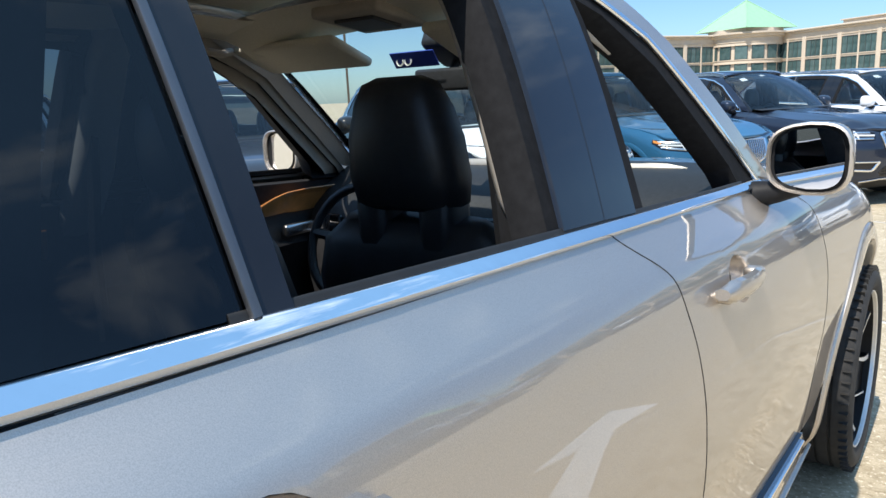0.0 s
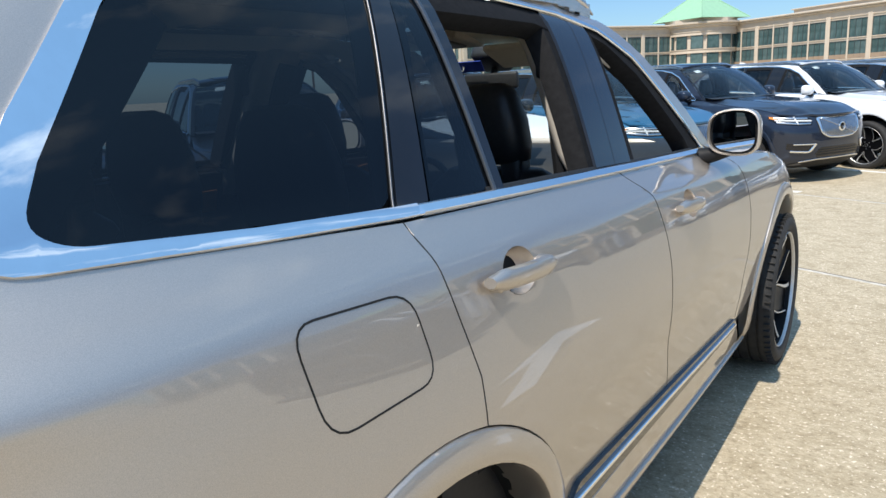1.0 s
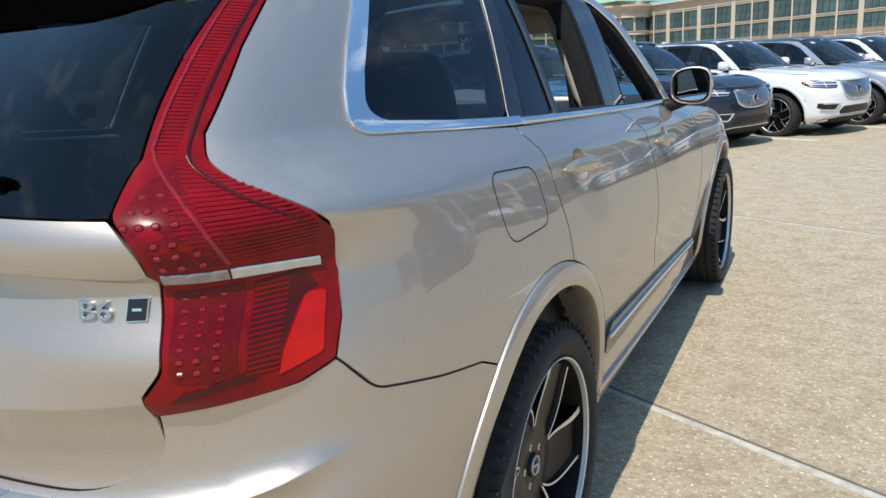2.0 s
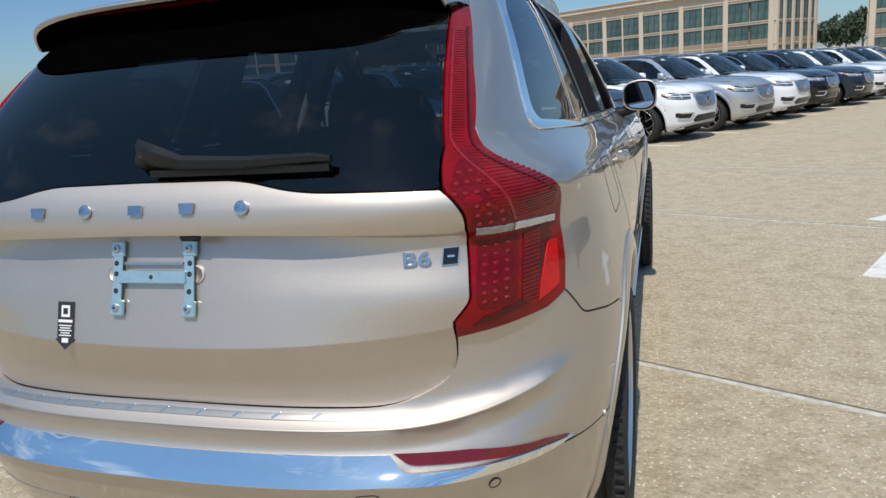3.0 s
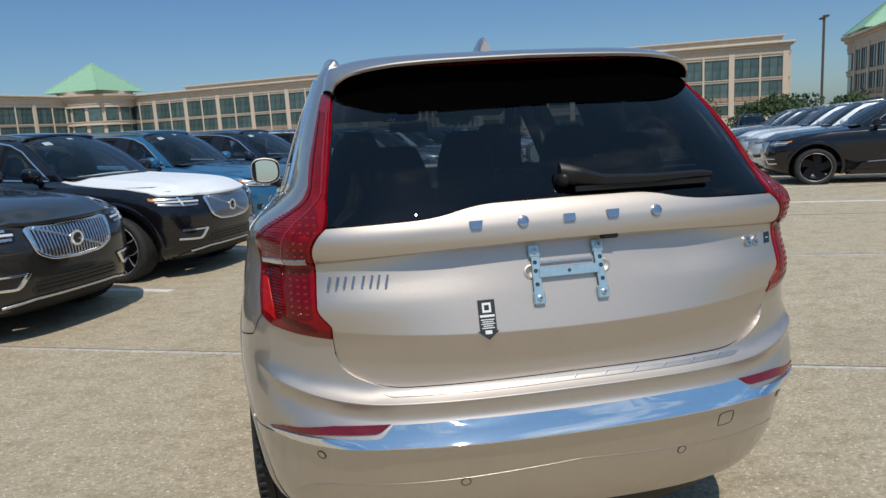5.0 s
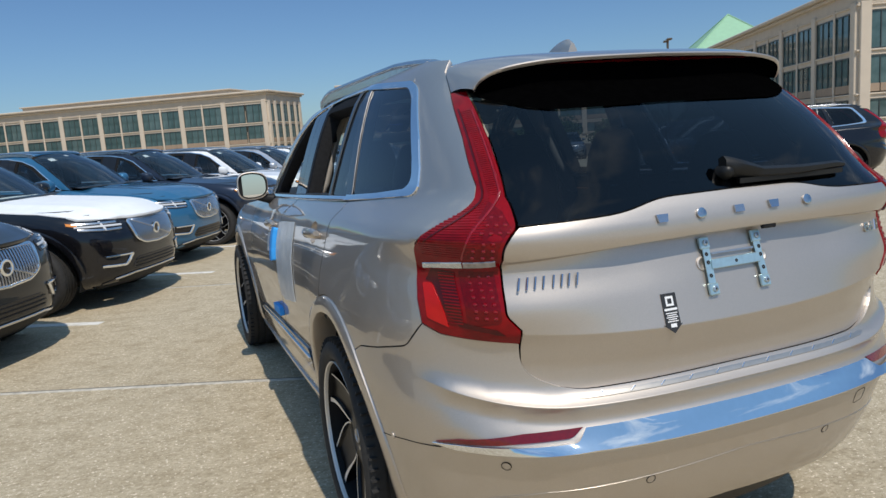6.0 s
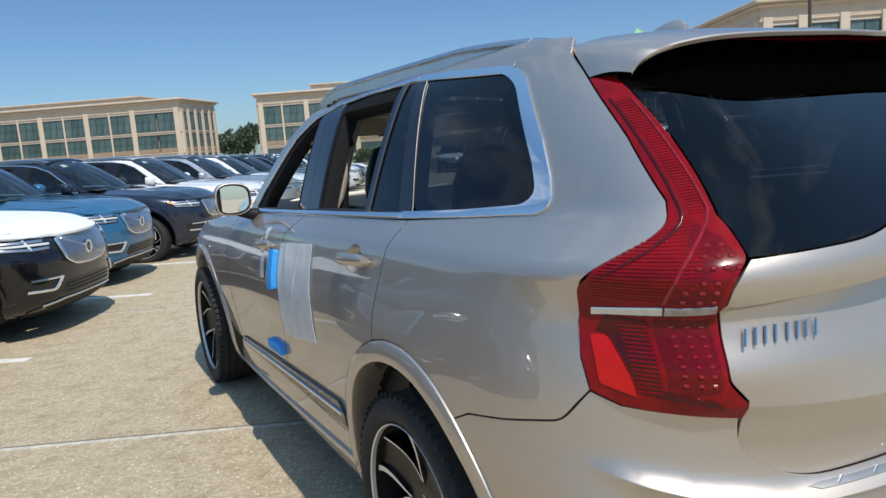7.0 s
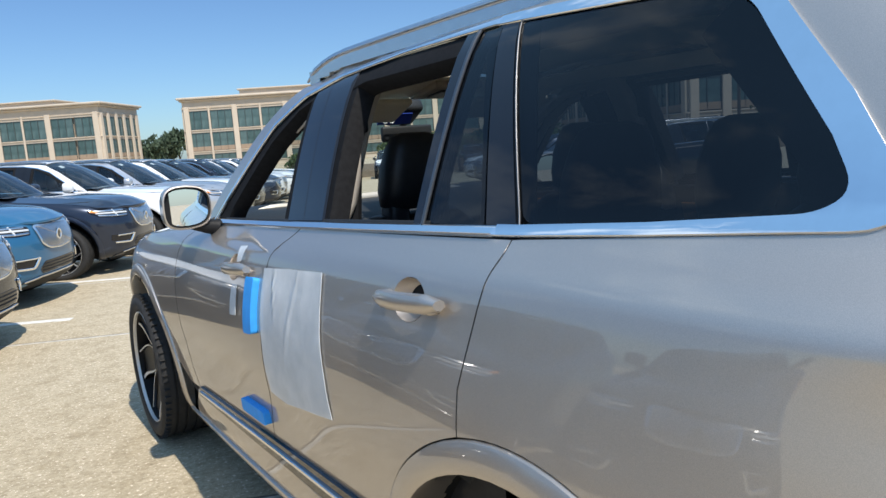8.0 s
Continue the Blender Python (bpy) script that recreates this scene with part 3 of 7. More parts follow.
def _corner(z, rear):
    e = REAR(z) if rear else FRONT(z)
    y0 = e + DEPTH if rear else e - DEPTH
    k = BLUNT(z) if rear else BLUNTF(z)
    return y0, (1 if rear else -1), k, half_width(y0, z)


# the true sections of tailgate and bumper: lip, creases and ledges, laid over the smooth one
HATCH_PARTS = [curve_of(t) for t in (
    [(0.70, -2.412), (0.766, -2.403), (0.79, -2.400), (0.82, -2.401), (0.86, -2.412), (0.92, -2.433)],
    [(0.92, -2.433), (1.04, -2.396), (1.150, -2.363)],
    [(1.150, -2.363), (1.158, -2.413)],
    [(1.158, -2.413), (1.18, -2.4165), (1.205, -2.4135), (1.235, -2.402), (1.255, -2.390), (1.275, -2.374), (1.30, -2.355)])]
HATCH_CUTS = (0.92, 1.150, 1.158)
BUMPER_PARTS = [curve_of(t) for t in (
    [(0.50, -2.430), (0.56, -2.450), (0.61, -2.466), (0.640, -2.470), (0.660, -2.463), (0.697, -2.444)],
    [(0.697, -2.444), (0.712, -2.438), (0.730, -2.441), (0.752, -2.455)],
    [(0.752, -2.455), (0.760, -2.442), (0.768, -2.432), (0.780, -2.4225), (0.80, -2.4155), (0.83, -2.4125), (0.86, -2.412), (0.95, -2.420)])]
BUMPER_CUTS = (0.697, 0.752)


def section(parts, cuts, z0, z1, z):
    if not z0 < z < z1:
        return REAR(z)
    return parts[sum(z > c for c in cuts)](z)


def crease_shift(x, z):
    """How far the creases climb or drop towards the corners."""
    a = abs(x)
    if z < 0.7895:
        return 0.5 * max(0.0, a - 0.5) ** 2 * smooth01(0.42, 0.56, z)
    t = smooth01(1.02, 1.09, z)
    return (0.075 * (1 - t) - 0.045 * t * (1 - smooth01(1.22, 1.32, z))) * a * a


def rear_relief(x, z, bumper=False):
    a = abs(x)
    # the tailgate is flatter across than the body's corner
    flat = -0.022 * (a / 0.6) ** 3 * (1 - smooth01(0.70, 0.84, a)) * smooth01(0.90, 1.02, z) * (1 - smooth01(1.20, 1.33, z))
    if bumper:
        zs = z - 0.5 * max(0.0, a - 0.5) ** 2 * smooth01(0.42, 0.56, z)
        return (section(BUMPER_PARTS, BUMPER_CUTS, 0.50, 0.95, zs) - REAR(z)) * (1 - smooth01(0.79, 0.87, a)) + flat
    zs = z - crease_shift(x, max(z, 0.7895))
    # the lip's overhang runs out towards the lamps
    lip = -0.034 * smooth01(0.30, 0.66, a) * min(max((zs - 0.92) / 0.23, 0.0), 1.0) * (1 - min(max((zs - 1.150) / 0.008, 0.0), 1.0))
    return (section(HATCH_PARTS, HATCH_CUTS, 0.70, 1.30, zs) + lip - REAR(z)) * (1 - smooth01(0.72, 0.84, a)) + flat


CORNER_LEN = 0.75 * math.pi / 2


def skin(u, z, rear=True, bumper=None):
    """Point of the skin. u runs round from the middle of the rear (or front) end: + to the right, past the corner it runs along the side."""
    y0, sg, k, xw = _corner(z, rear)
    a = abs(u)
    if a >= CORNER_LEN:
        y = y0 + sg * (a - CORNER_LEN)
        x = half_width(y, z)
    else:
        f = math.pi / 2 - a / 0.75
        c, s = max(math.cos(f), 0.0), max(math.sin(f), 0.0)
        r = (c**k + s**k) ** (-1 / k)
        y = y0 - sg * DEPTH * s * r
        # carry the side's own taper into the corner
        x = half_width(max(y, -2.0) if rear else min(y, 2.0), z) * c * r if c > 0 else 0.0
        if rear:
            y += rear_relief(x, z, z < 0.7895 if bumper is None else bumper)
    return (x if u >= 0 else -x), y, z


def u_of_x(x, z, rear=True):
    lo, hi = 0.0, CORNER_LEN
    for _ in range(36):
        m = (lo + hi) / 2
        if skin(m, z, rear)[0] < abs(x):
            lo = m
        else:
            hi = m
    return math.copysign(lo, x)


def u_of_y(y, z, side=1, rear=True):
    y0, sg, k, xw = _corner(z, rear)
    if sg * (y - y0) >= 0:
        return side * (CORNER_LEN + sg * (y - y0))
    lo, hi = 0.0, CORNER_LEN
    for _ in range(36):
        m = (lo + hi) / 2
        if sg * (skin(m, z, rear)[1] - y) < 0:
            lo = m
        else:
            hi = m
    return side * lo

from mathutils.geometry import delaunay_2d_cdt


def side_x(y, z):
    """Half-width of the skin as seen from the side, rounded into both ends."""
    for rear in (True, False):
        y0, sg, k, xw = _corner(z, rear)
        d = sg * (y0 - y) / DEPTH
        if d > 0:
            return half_width(max(min(y, 2.0), -2.0), z) * max(1 - d**k, 0.0) ** (1 / k)
    return half_width(y, z)


def place_side(p):
    return Vector((side_x(p[0], p[1]), p[0], p[1]))


def place_rear(p):
    return Vector(skin(p[0], p[1], True))


def place_bumper(p):
    return Vector(skin(p[0], p[1], True, True))


def place_hatch(p):
    return Vector(skin(p[0], p[1], True, False))


def place_front(p):
    return Vector(skin(p[0], p[1], False))


def normal_at(place, p, h=0.0012):
    a = place((p[0] + h, p[1])) - place((p[0] - h, p[1]))
    b = place((p[0], p[1] + h)) - place((p[0], p[1] - h))
    n = b.cross(a) if place is place_front else a.cross(b)
    return n.normalized() if n.length > 1e-12 else Vector((0, 0, 1))


def rounded(outline, seg=0.03, closed=True):
    """Dense outline from vertices (a, b[, corner radius])."""
    n = len(outline)
    pts = []
    for i, v in enumerate(outline):
        p = Vector(v[:2])
        r = v[2] if len(v) > 2 else 0.0
        if r <= 0 or (not closed and i in (0, n - 1)):
            pts.append(p)
            continue
        a, b = Vector(outline[i - 1][:2]) - p, Vector(outline[(i + 1) % n][:2]) - p
        ra, rb = min(r, a.length * 0.49), min(r, b.length * 0.49)
        pa, pb = p + a.normalized() * ra, p + b.normalized() * rb
        for k in range(6):
            t = k / 5
            pts.append(pa * (1 - t) ** 2 + p * 2 * t * (1 - t) + pb * t * t)
    out = []
    m = len(pts)
    for i in range(m if closed else m - 1):
        a, b = pts[i], pts[(i + 1) % m]
        k = max(1, math.ceil((b - a).length / seg))
        for j in range(k):
            q = a.lerp(b, j / k)
            if not out or (q - out[-1]).length > 1e-4:
                out.append(q)
    if not closed:
        out.append(pts[-1])
    elif (out[0] - out[-1]).length < 1e-4:
        out.pop()
    return out


def shrink(loop, d):
    """Moves a closed loop inwards by d."""
    n = len(loop)
    area = sum(loop[i].x * loop[(i + 1) % n].y - loop[(i + 1) % n].x * loop[i].y for i in range(n))
    sg = 1 if area > 0 else -1
    out = []
    for i in range(n):
        e1 = (loop[i] - loop[i - 1]).normalized()
        e2 = (loop[(i + 1) % n] - loop[i]).normalized()
        n1, n2 = Vector((-e1.y, e1.x)) * sg, Vector((-e2.y, e2.x)) * sg
        m = n1 + n2
        m = m.normalized() if m.length > 1e-6 else n1
        out.append(loop[i] + m * d / max(0.5, m.dot(n1)))
    return out


def sheet(outline, place, off=0.0, step=0.03, flange=0.014, gap=0.0, holes=(), seg=None, lines=()):
    """A curved panel on the skin with a folded edge. Returns positions, faces and normals."""
    loops = [rounded(o, seg or step) for o in (outline, *holes)]
    if gap:
        loops = [shrink(l, gap if i == 0 else -gap) for i, l in enumerate(loops)]
    vs, es = [], []
    for l in loops:
        b = len(vs)
        vs += [Vector(p) for p in l]
        es += [(b + i, b + (i + 1) % len(l)) for i in range(len(l))]
    bd = np.array([[p.x, p.y] for p in vs])
    nb = len(vs)
    x0, y0 = bd.min(0)
    x1, y1 = bd.max(0)
    nx, ny = max(2, int((x1 - x0) / step)), max(2, int((y1 - y0) / step))
    gx, gy = np.meshgrid(np.linspace(x0, x1, nx + 1), np.linspace(y0, y1, ny + 1))
    g = np.stack([gx.ravel(), gy.ravel()], 1)
    dmin = np.full(len(g), 9.0)
    for c in bd:
        dmin = np.minimum(dmin, np.hypot(g[:, 0] - c[0], g[:, 1] - c[1]))
    keep = g[dmin > step * 0.55]
    extra = []
    for fn in lines:
        # rows of points along a crease
        n = int((x1 - x0) / step)
        row = np.array([[x0 + (x1 - x0) * k / n, fn(x0 + (x1 - x0) * k / n)] for k in range(1, n)])
        row = row[[bool(np.min(np.hypot(bd[:, 0] - r[0], bd[:, 1] - r[1])) > step * 0.2) for r in row]]
        if len(row):
            extra.append(row)
            kd = np.array([np.min(np.hypot((row[:, 0] - q[0]) * 0.5, row[:, 1] - q[1])) for q in keep])
            keep = keep[kd > step * 0.4]
    vs += [Vector(p) for p in keep] + [Vector(p) for row in extra for p in row]
    v2, e2, f2, ov, oe, of = delaunay_2d_cdt(vs, es, [], 0, 1e-6)
    # keep the triangles inside the outline and outside the holes
    def inside(l, x, y):
        c = False
        for i in range(len(l)):
            a, b = l[i], l[i - 1]
            if (a.y > y) != (b.y > y) and x < (b.x - a.x) * (y - a.y) / (b.y - a.y) + a.x:
                c = not c
        return c
    faces = []
    for f in f2:
        cx, cy = sum(v2[i].x for i in f) / len(f), sum(v2[i].y for i in f) / len(f)
        if inside(loops[0], cx, cy) and not any(inside(h, cx, cy) for h in loops[1:]):
            faces.append(tuple(f))
    pos, nor = [], []
    for p in v2:
        n = normal_at(place, p)
        pos.append(place(p) + n * off)
        nor.append(n)
    # make faces look outwards
    fixed = []
    for f in faces:
        n = (pos[f[1]] - pos[f[0]]).cross(pos[f[2]] - pos[f[0]])
        fixed.append(f if n.dot(nor[f[0]]) >= 0 else f[::-1])
    if flange:
        edge_use = {}
        for f in fixed:
            for i in range(len(f)):
                a, b = f[i], f[(i + 1) % len(f)]
                edge_use[(a, b)] = edge_use.get((a, b), 0) + 1
        rim = [e for e in edge_use if (e[1], e[0]) not in edge_use]
        for a, b in rim:
            k = len(pos)
            t = (pos[b] - pos[a]).normalized()
            o = t.cross(nor[a])
            pos += [pos[a], pos[b], pos[b] - nor[b] * flange, pos[a] - nor[a] * flange]
            nor += [(nor[a] * 0.6 + o).normalized(), (nor[b] * 0.6 + o).normalized(), o, o]
            fixed.append((k + 1, k, k + 3, k + 2))
    return pos, fixed, nor


def sheet_object(name, data, mat, parent, label="", flip=False):
    pos, faces, nor = data
    used = sorted({i for f in faces for i in f})
    idx = {o: i for i, o in enumerate(used)}
    sx = -1 if flip else 1
    me = bpy.data.meshes.new(name)
    me.from_pydata([(pos[i].x * sx, pos[i].y, pos[i].z) for i in used], [], [tuple(idx[i] for i in (f[::-1] if flip else f)) for f in faces])
    me.materials.append(mat)
    me.shade_smooth()
    me.normals_split_custom_set_from_vertices([(nor[i].x * sx, nor[i].y, nor[i].z) for i in used])
    ob = new(name, me)
    ob.parent = parent
    if label:
        tagged(ob, label)
    return ob


def side_panel(name, outline, mat, car, label="", sides=(1, -1), **kw):
    d = sheet(outline, place_side, **kw)
    return [sheet_object(name, d, mat, car, label, flip=s < 0) for s in sides]


def rear_uv(outline, side=1):
    """Turns ('x', x, z), ('y', y, z) on the right and ('Y', y, z) on the left into coordinates of the car's end."""
    out = []
    for v in outline:
        k, a, z = v[:3]
        u = u_of_x(a, z) if k == "x" else u_of_y(a, z, 1 if k == "y" else -1)
        out.append((u, z, *v[3:]))
    return out


def front_uv(outline, side=1):
    out = []
    for v in outline:
        k, a, z = v[:3]
        u = u_of_x(a, z, False) if k == "x" else u_of_y(a, z, 1 if k == "y" else -1, False)
        out.append((u, z, *v[3:]))
    return out


def both_x(half):
    """A whole outline from its right half, which runs from the middle round to the middle."""
    return list(half) + [("x", -a, *r) if k == "x" else ("Y", a, *r) for k, a, *r in half[::-1] if abs(a) > 1e-6]


def end_panel(name, outline, mat, car, label="", rear=True, sides=(1,), place=None, **kw):
    d = sheet(rear_uv(outline) if rear else front_uv(outline), place or (place_rear if rear else place_front), **kw)
    return [sheet_object(name, d, mat, car, label, flip=s < 0) for s in sides]


def arc_pts(c, r, a0, a1, n, squash=1.0):
    return [(c[0] + r * math.cos(radians(a0 + (a1 - a0) * k / n)), c[1] + squash * r * math.sin(radians(a0 + (a1 - a0) * k / n))) for k in range(n + 1)]


def ribbon(path, place, width, proud, lift=0.0, tilt=0.0):
    """A moulded bar that follows the skin along a path (a, b), with a rounded section."""
    pts = rounded(path, 0.025, closed=False)
    bm = bmesh.new()
    rings = []
    n = len(pts)
    sect = [(-0.5, -0.004), (-0.5, 0.55), (-0.42, 0.9), (-0.30, 1.0), (0.30, 1.0), (0.42, 0.9), (0.5, 0.55), (0.5, -0.004)]
    for i, p in enumerate(pts):
        t = (pts[min(i + 1, n - 1)] - pts[max(i - 1, 0)]).normalized()
        s = Vector((-t.y, t.x))
        w = width(i / (n - 1)) if callable(width) else width
        ring = []
        for a, b in sect:
            q = p + s * a * w
            ring.append(bm.verts.new(place(q) + normal_at(place, q) * (lift + b * proud * (1 - tilt * a))))
        rings.append(ring)
    for r0, r1 in zip(rings, rings[1:]):
        for k in range(len(sect) - 1):
            bm.faces.new((r0[k], r1[k], r1[k + 1], r0[k + 1]))
    bm.faces.new(rings[0])
    bm.faces.new(rings[-1][::-1])
    bmesh.ops.recalc_face_normals(bm, faces=bm.faces)
    return bm


def mirror_bm(bm):
    bmesh.ops.transform(bm, matrix=Matrix.Diagonal((-1, 1, 1, 1)), verts=bm.verts)
    bmesh.ops.reverse_faces(bm, faces=bm.faces)
    return bm


def side_parts(name, make, mat, car, label="", smooth=40, sides=(1, -1)):
    """The same part on the right and, mirrored, on the left."""
    out = []
    for s in sides:
        bm = make()
        if s < 0:
            mirror_bm(bm)
        out.append(part(name, bm, mat, car, label, smooth))
    return out


# ---- materials of the cars ----
PAINT = car_paint("champagne_metallic_paint", (0.555, 0.495, 0.435), metal=0.97, rough=0.53, gloss=1.75)
CHROME = plain("chrome", (0.86, 0.87, 0.88), 0.02, metal=1.0, grain=0.02)
PLATE = plain("satin_champagne_plate", (0.50, 0.46, 0.41), 0.35, metal=0.9, grain=0.06)
SATIN = plain("satin_silver", (0.62, 0.62, 0.63), 0.25, metal=1.0, grain=0.05)
SATINDARK = plain("dark_satin_metal", (0.16, 0.16, 0.165), 0.35, metal=0.9, grain=0.05)
PIANO = plain("gloss_black", (0.010, 0.010, 0.012), 0.05, grain=0.1, spec=0.55)
TRIM = plain("black_plastic", (0.011, 0.011, 0.012), 0.55, grain=0.2, gscale=120, bumpy=0.1, spec=0.25)
RUBBER = plain("rubber_seal", (0.012, 0.012, 0.012), 0.6, grain=0.2)
UNDER = plain("shut_line_shadow", (0.006, 0.006, 0.006), 0.9, grain=0.2)
TYRE = plain("tyre_rubber", (0.022, 0.021, 0.020), 0.8, grain=0.3, gscale=30, bumpy=0.2)
RIMBLACK = plain("rim_gloss_black", (0.004, 0.004, 0.005), 0.3, grain=0.1, spec=0.25)
RIMCUT = plain("rim_machined_face", (0.76, 0.75, 0.73), 0.40, metal=0.7, grain=0.06, gscale=200)
STEEL = plain("brushed_steel", (0.55, 0.55, 0.55), 0.35, metal=1.0, grain=0.1, gscale=90)
DISC = plain("brake_disc_iron", (0.16, 0.155, 0.15), 0.5, metal=0.8, grain=0.2, gscale=60)
BARREL = plain("rim_barrel_black", (0.008, 0.008, 0.009), 0.6, grain=0.2, spec=0.2)
ZINC = plain("zinc_plated_steel", (0.50, 0.66, 0.68), 0.3, metal=0.75, grain=0.08, gscale=60)
GLASSDARK = glass("privacy_glass", (0.105, 0.13, 0.155), 1.42)
GLASSCLEAR = glass("clear_glass", (0.80, 0.85, 0.83), 1.5)
MIRROR = plain("mirror_glass", (0.85, 0.86, 0.87), 0.0, metal=1.0, grain=0.0)


def red_lens():
    m, nt, n, l, p = nodes_of("red_lamp_lens")
    v = coords(nt)
    c = ramp(nt, noise_node(nt, v, 30, 3), [(0.3, (0.17, 0.001, 0.003)), (0.7, (0.25, 0.0012, 0.004))])
    l.new(c, p.inputs["Base Color"])
    p.inputs["Roughness"].default_value = 0.2
    p.inputs["Coat Weight"].default_value = 0.45
    p.inputs["Coat Roughness"].default_value = 0.01
    p.inputs["Specular IOR Level"].default_value = 0.1
    return m


REDLENS = red_lens()
REDDARK = plain("deep_red_lens", (0.065, 0.001, 0.002), 0.2, grain=0.2, gscale=30, coat=0.5, spec=0.15)
REDCORNER = plain("deep_bumper_reflector", (0.13, 0.002, 0.005), 0.2, grain=0.2, gscale=80, coat=0.6)
REDBRIGHT = plain("bright_red_reflector", (0.52, 0.006, 0.006), 0.25, grain=0.1, gscale=30, coat=0.5, spec=0.1)
REDLED = plain("red_led_cell", (0.24, 0.002, 0.006), 0.12, metal=0.0, grain=0.3, gscale=60, coat=0.5)
LEATHER = plain("black_leather", (0.018, 0.018, 0.020), 0.45, grain=0.2, gscale=60, bumpy=0.15)
HEADLINER = plain("beige_headliner", (0.80, 0.74, 0.61), 0.95, grain=0.06, gscale=200, bumpy=0.1)
PILLARTRIM = plain("grey_beige_pillar_trim", (0.46, 0.41, 0.35), 0.8, grain=0.06, gscale=150)
FRAMEBLACK = plain("door_frame_black", (0.016, 0.016, 0.017), 0.7, grain=0.2, gscale=60, spec=0.05)
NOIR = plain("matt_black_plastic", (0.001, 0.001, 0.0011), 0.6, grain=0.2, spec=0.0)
BADGE = plain("bright_chrome_badge", (0.56, 0.56, 0.57), 0.14, metal=1.0, grain=0.05)
WIPER = plain("wiper_black", (0.007, 0.007, 0.007), 0.45, grain=0.2, spec=0.35)
CABIN = plain("charcoal_cabin_plastic", (0.022, 0.022, 0.024), 0.5, grain=0.2, gscale=80, bumpy=0.1)
WOOD = plain("orange_brown_wood", (0.46, 0.19, 0.055), 0.35, grain=0.25, gscale=14, coat=0.3)
WHITEFILM = plain("white_transport_film", (0.78, 0.79, 0.79), 0.45, grain=0.04, gscale=8, bumpy=0.05)

# ---- wheel ----
TYRE_R, RIM_R = 0.378, 0.288


def wheel_template(simple=False):
    """A wheel whose outer face looks along +x, centred on its axle."""
    w = thing("wheel", pose(0, 0, 0), "", "")
    bm = bmesh.new()
    prof = [(-0.13, 0.30), (-0.137, 0.325), (-0.135, 0.35), (-0.12, 0.368), (-0.10, 0.375)]
    for x in (-0.07, -0.025, 0.025, 0.07):
        prof += [(x - 0.014, 0.378), (x - 0.006, 0.378), (x - 0.005, 0.369), (x + 0.005, 0.369), (x + 0.006, 0.378), (x + 0.014, 0.378)]
    prof += [(0.10, 0.375), (0.12, 0.368), (0.135, 0.35), (0.137, 0.33), (0.132, 0.31), (0.124, 0.298), (0.11, 0.286), (0.06, 0.284)]
    add_lathe(bm, prof, 72 if not simple else 40)
    if not simple:
        # shoulder blocks
        for k in range(64):
            for x in (-0.113, 0.113):
                a = k * math.tau / 64
                add_box(bm, (x, math.cos(a) * 0.3725, math.sin(a) * 0.3725), (0.026, 0.020, 0.006), Matrix.Rotation(a, 4, "X"))
    tyre = part("tyre", bm, TYRE, w, smooth=35)
    bm = bmesh.new()
    add_lathe(bm, [(0.118, 0.2895), (0.126, 0.2905), (0.127, 0.289), (0.124, 0.2855), (0.112, 0.284)], 64)
    part("rim_lip", bm, RIMCUT, w, smooth=30)
    bm = bmesh.new()
    add_lathe(bm, [(0.11, 0.276), (0.02, 0.262), (-0.06, 0.258), (-0.12, 0.272)], 48)
    add_lathe(bm, [(-0.03, 0.19), (-0.03, 0.05)], 40)
    part("rim_barrel", bm, BARREL, w, smooth=60)
    bm = bmesh.new()
    add_lathe(bm, [(-0.012, 0.185), (0.0, 0.185), (0.0, 0.09)], 40)
    part("brake_disc", bm, DISC, w, smooth=30)
    # five broad dark spokes, each with two machined edges that part towards the rim
    def spoke_row(base, f):
        r = 0.05 + 0.228 * f
        open_up = smooth01(0.22, 1.0, f) ** 0.8
        half = radians(36) - radians(19) * open_up
        mid = base + 0.34 * f ** 1.5
        x = 0.062 + 0.042 * f ** 1.6
        wl, wr = 0.005 + 0.005 * f, 0.006 + 0.017 * f * f
        def at(a, dx):
            return Vector((x + dx, math.cos(a) * r, math.sin(a) * r))
        return at, mid - half, mid + half, wl / r, wr / r

    fs = [k / 12 for k in range(13)]
    for k in range(5):
        base = k * math.tau / 5 + 0.31
        bm = bmesh.new()
        rows = []
        for f in fs:
            at, a0, a1, wl, wr = spoke_row(base, f)
            sink = 0.010 * smooth01(0.15, 0.4, f)
            rows.append([bm.verts.new(p) for p in (at(a0, -0.05), at(a0, 0), at(a0 + wl, 0), at(a0 + wl * 1.6, -sink), at((a0 + a1) / 2, -sink * 1.2), at(a1 - wr * 1.3, -sink), at(a1 - wr, 0), at(a1, 0), at(a1, -0.05))])
        for r0, r1 in zip(rows, rows[1:]):
            for j in range(8):
                bm.faces.new((r0[j], r1[j], r1[j + 1], r0[j + 1]))
        bmesh.ops.recalc_face_normals(bm, faces=bm.faces)
        sp = part("spoke", bm, RIMBLACK, w, smooth=30)
        for edge in (0, 1):
            bm = bmesh.new()
            rows = []
            for f in fs[3:]:
                at, a0, a1, wl, wr = spoke_row(base, f)
                rows.append([bm.verts.new(at(a, 0.0012)) for a in ((a0 + wl * 0.06, a0 + wl) if edge == 0 else (a1 - wr, a1 - wr * 0.06))])
            for r0, r1 in zip(rows, rows[1:]):
                bm.faces.new((r0[0], r1[0], r1[1], r0[1]))
            for f in bm.faces:
                f.normal_update()
                if f.normal.x < 0:
                    f.normal_flip()
            part("machined_facet", bm, RIMCUT, sp)
    bm = bmesh.new()
    add_lathe(bm, [(0.03, 0.075), (0.055, 0.07), (0.063, 0.05), (0.063, 0.034)], 32)
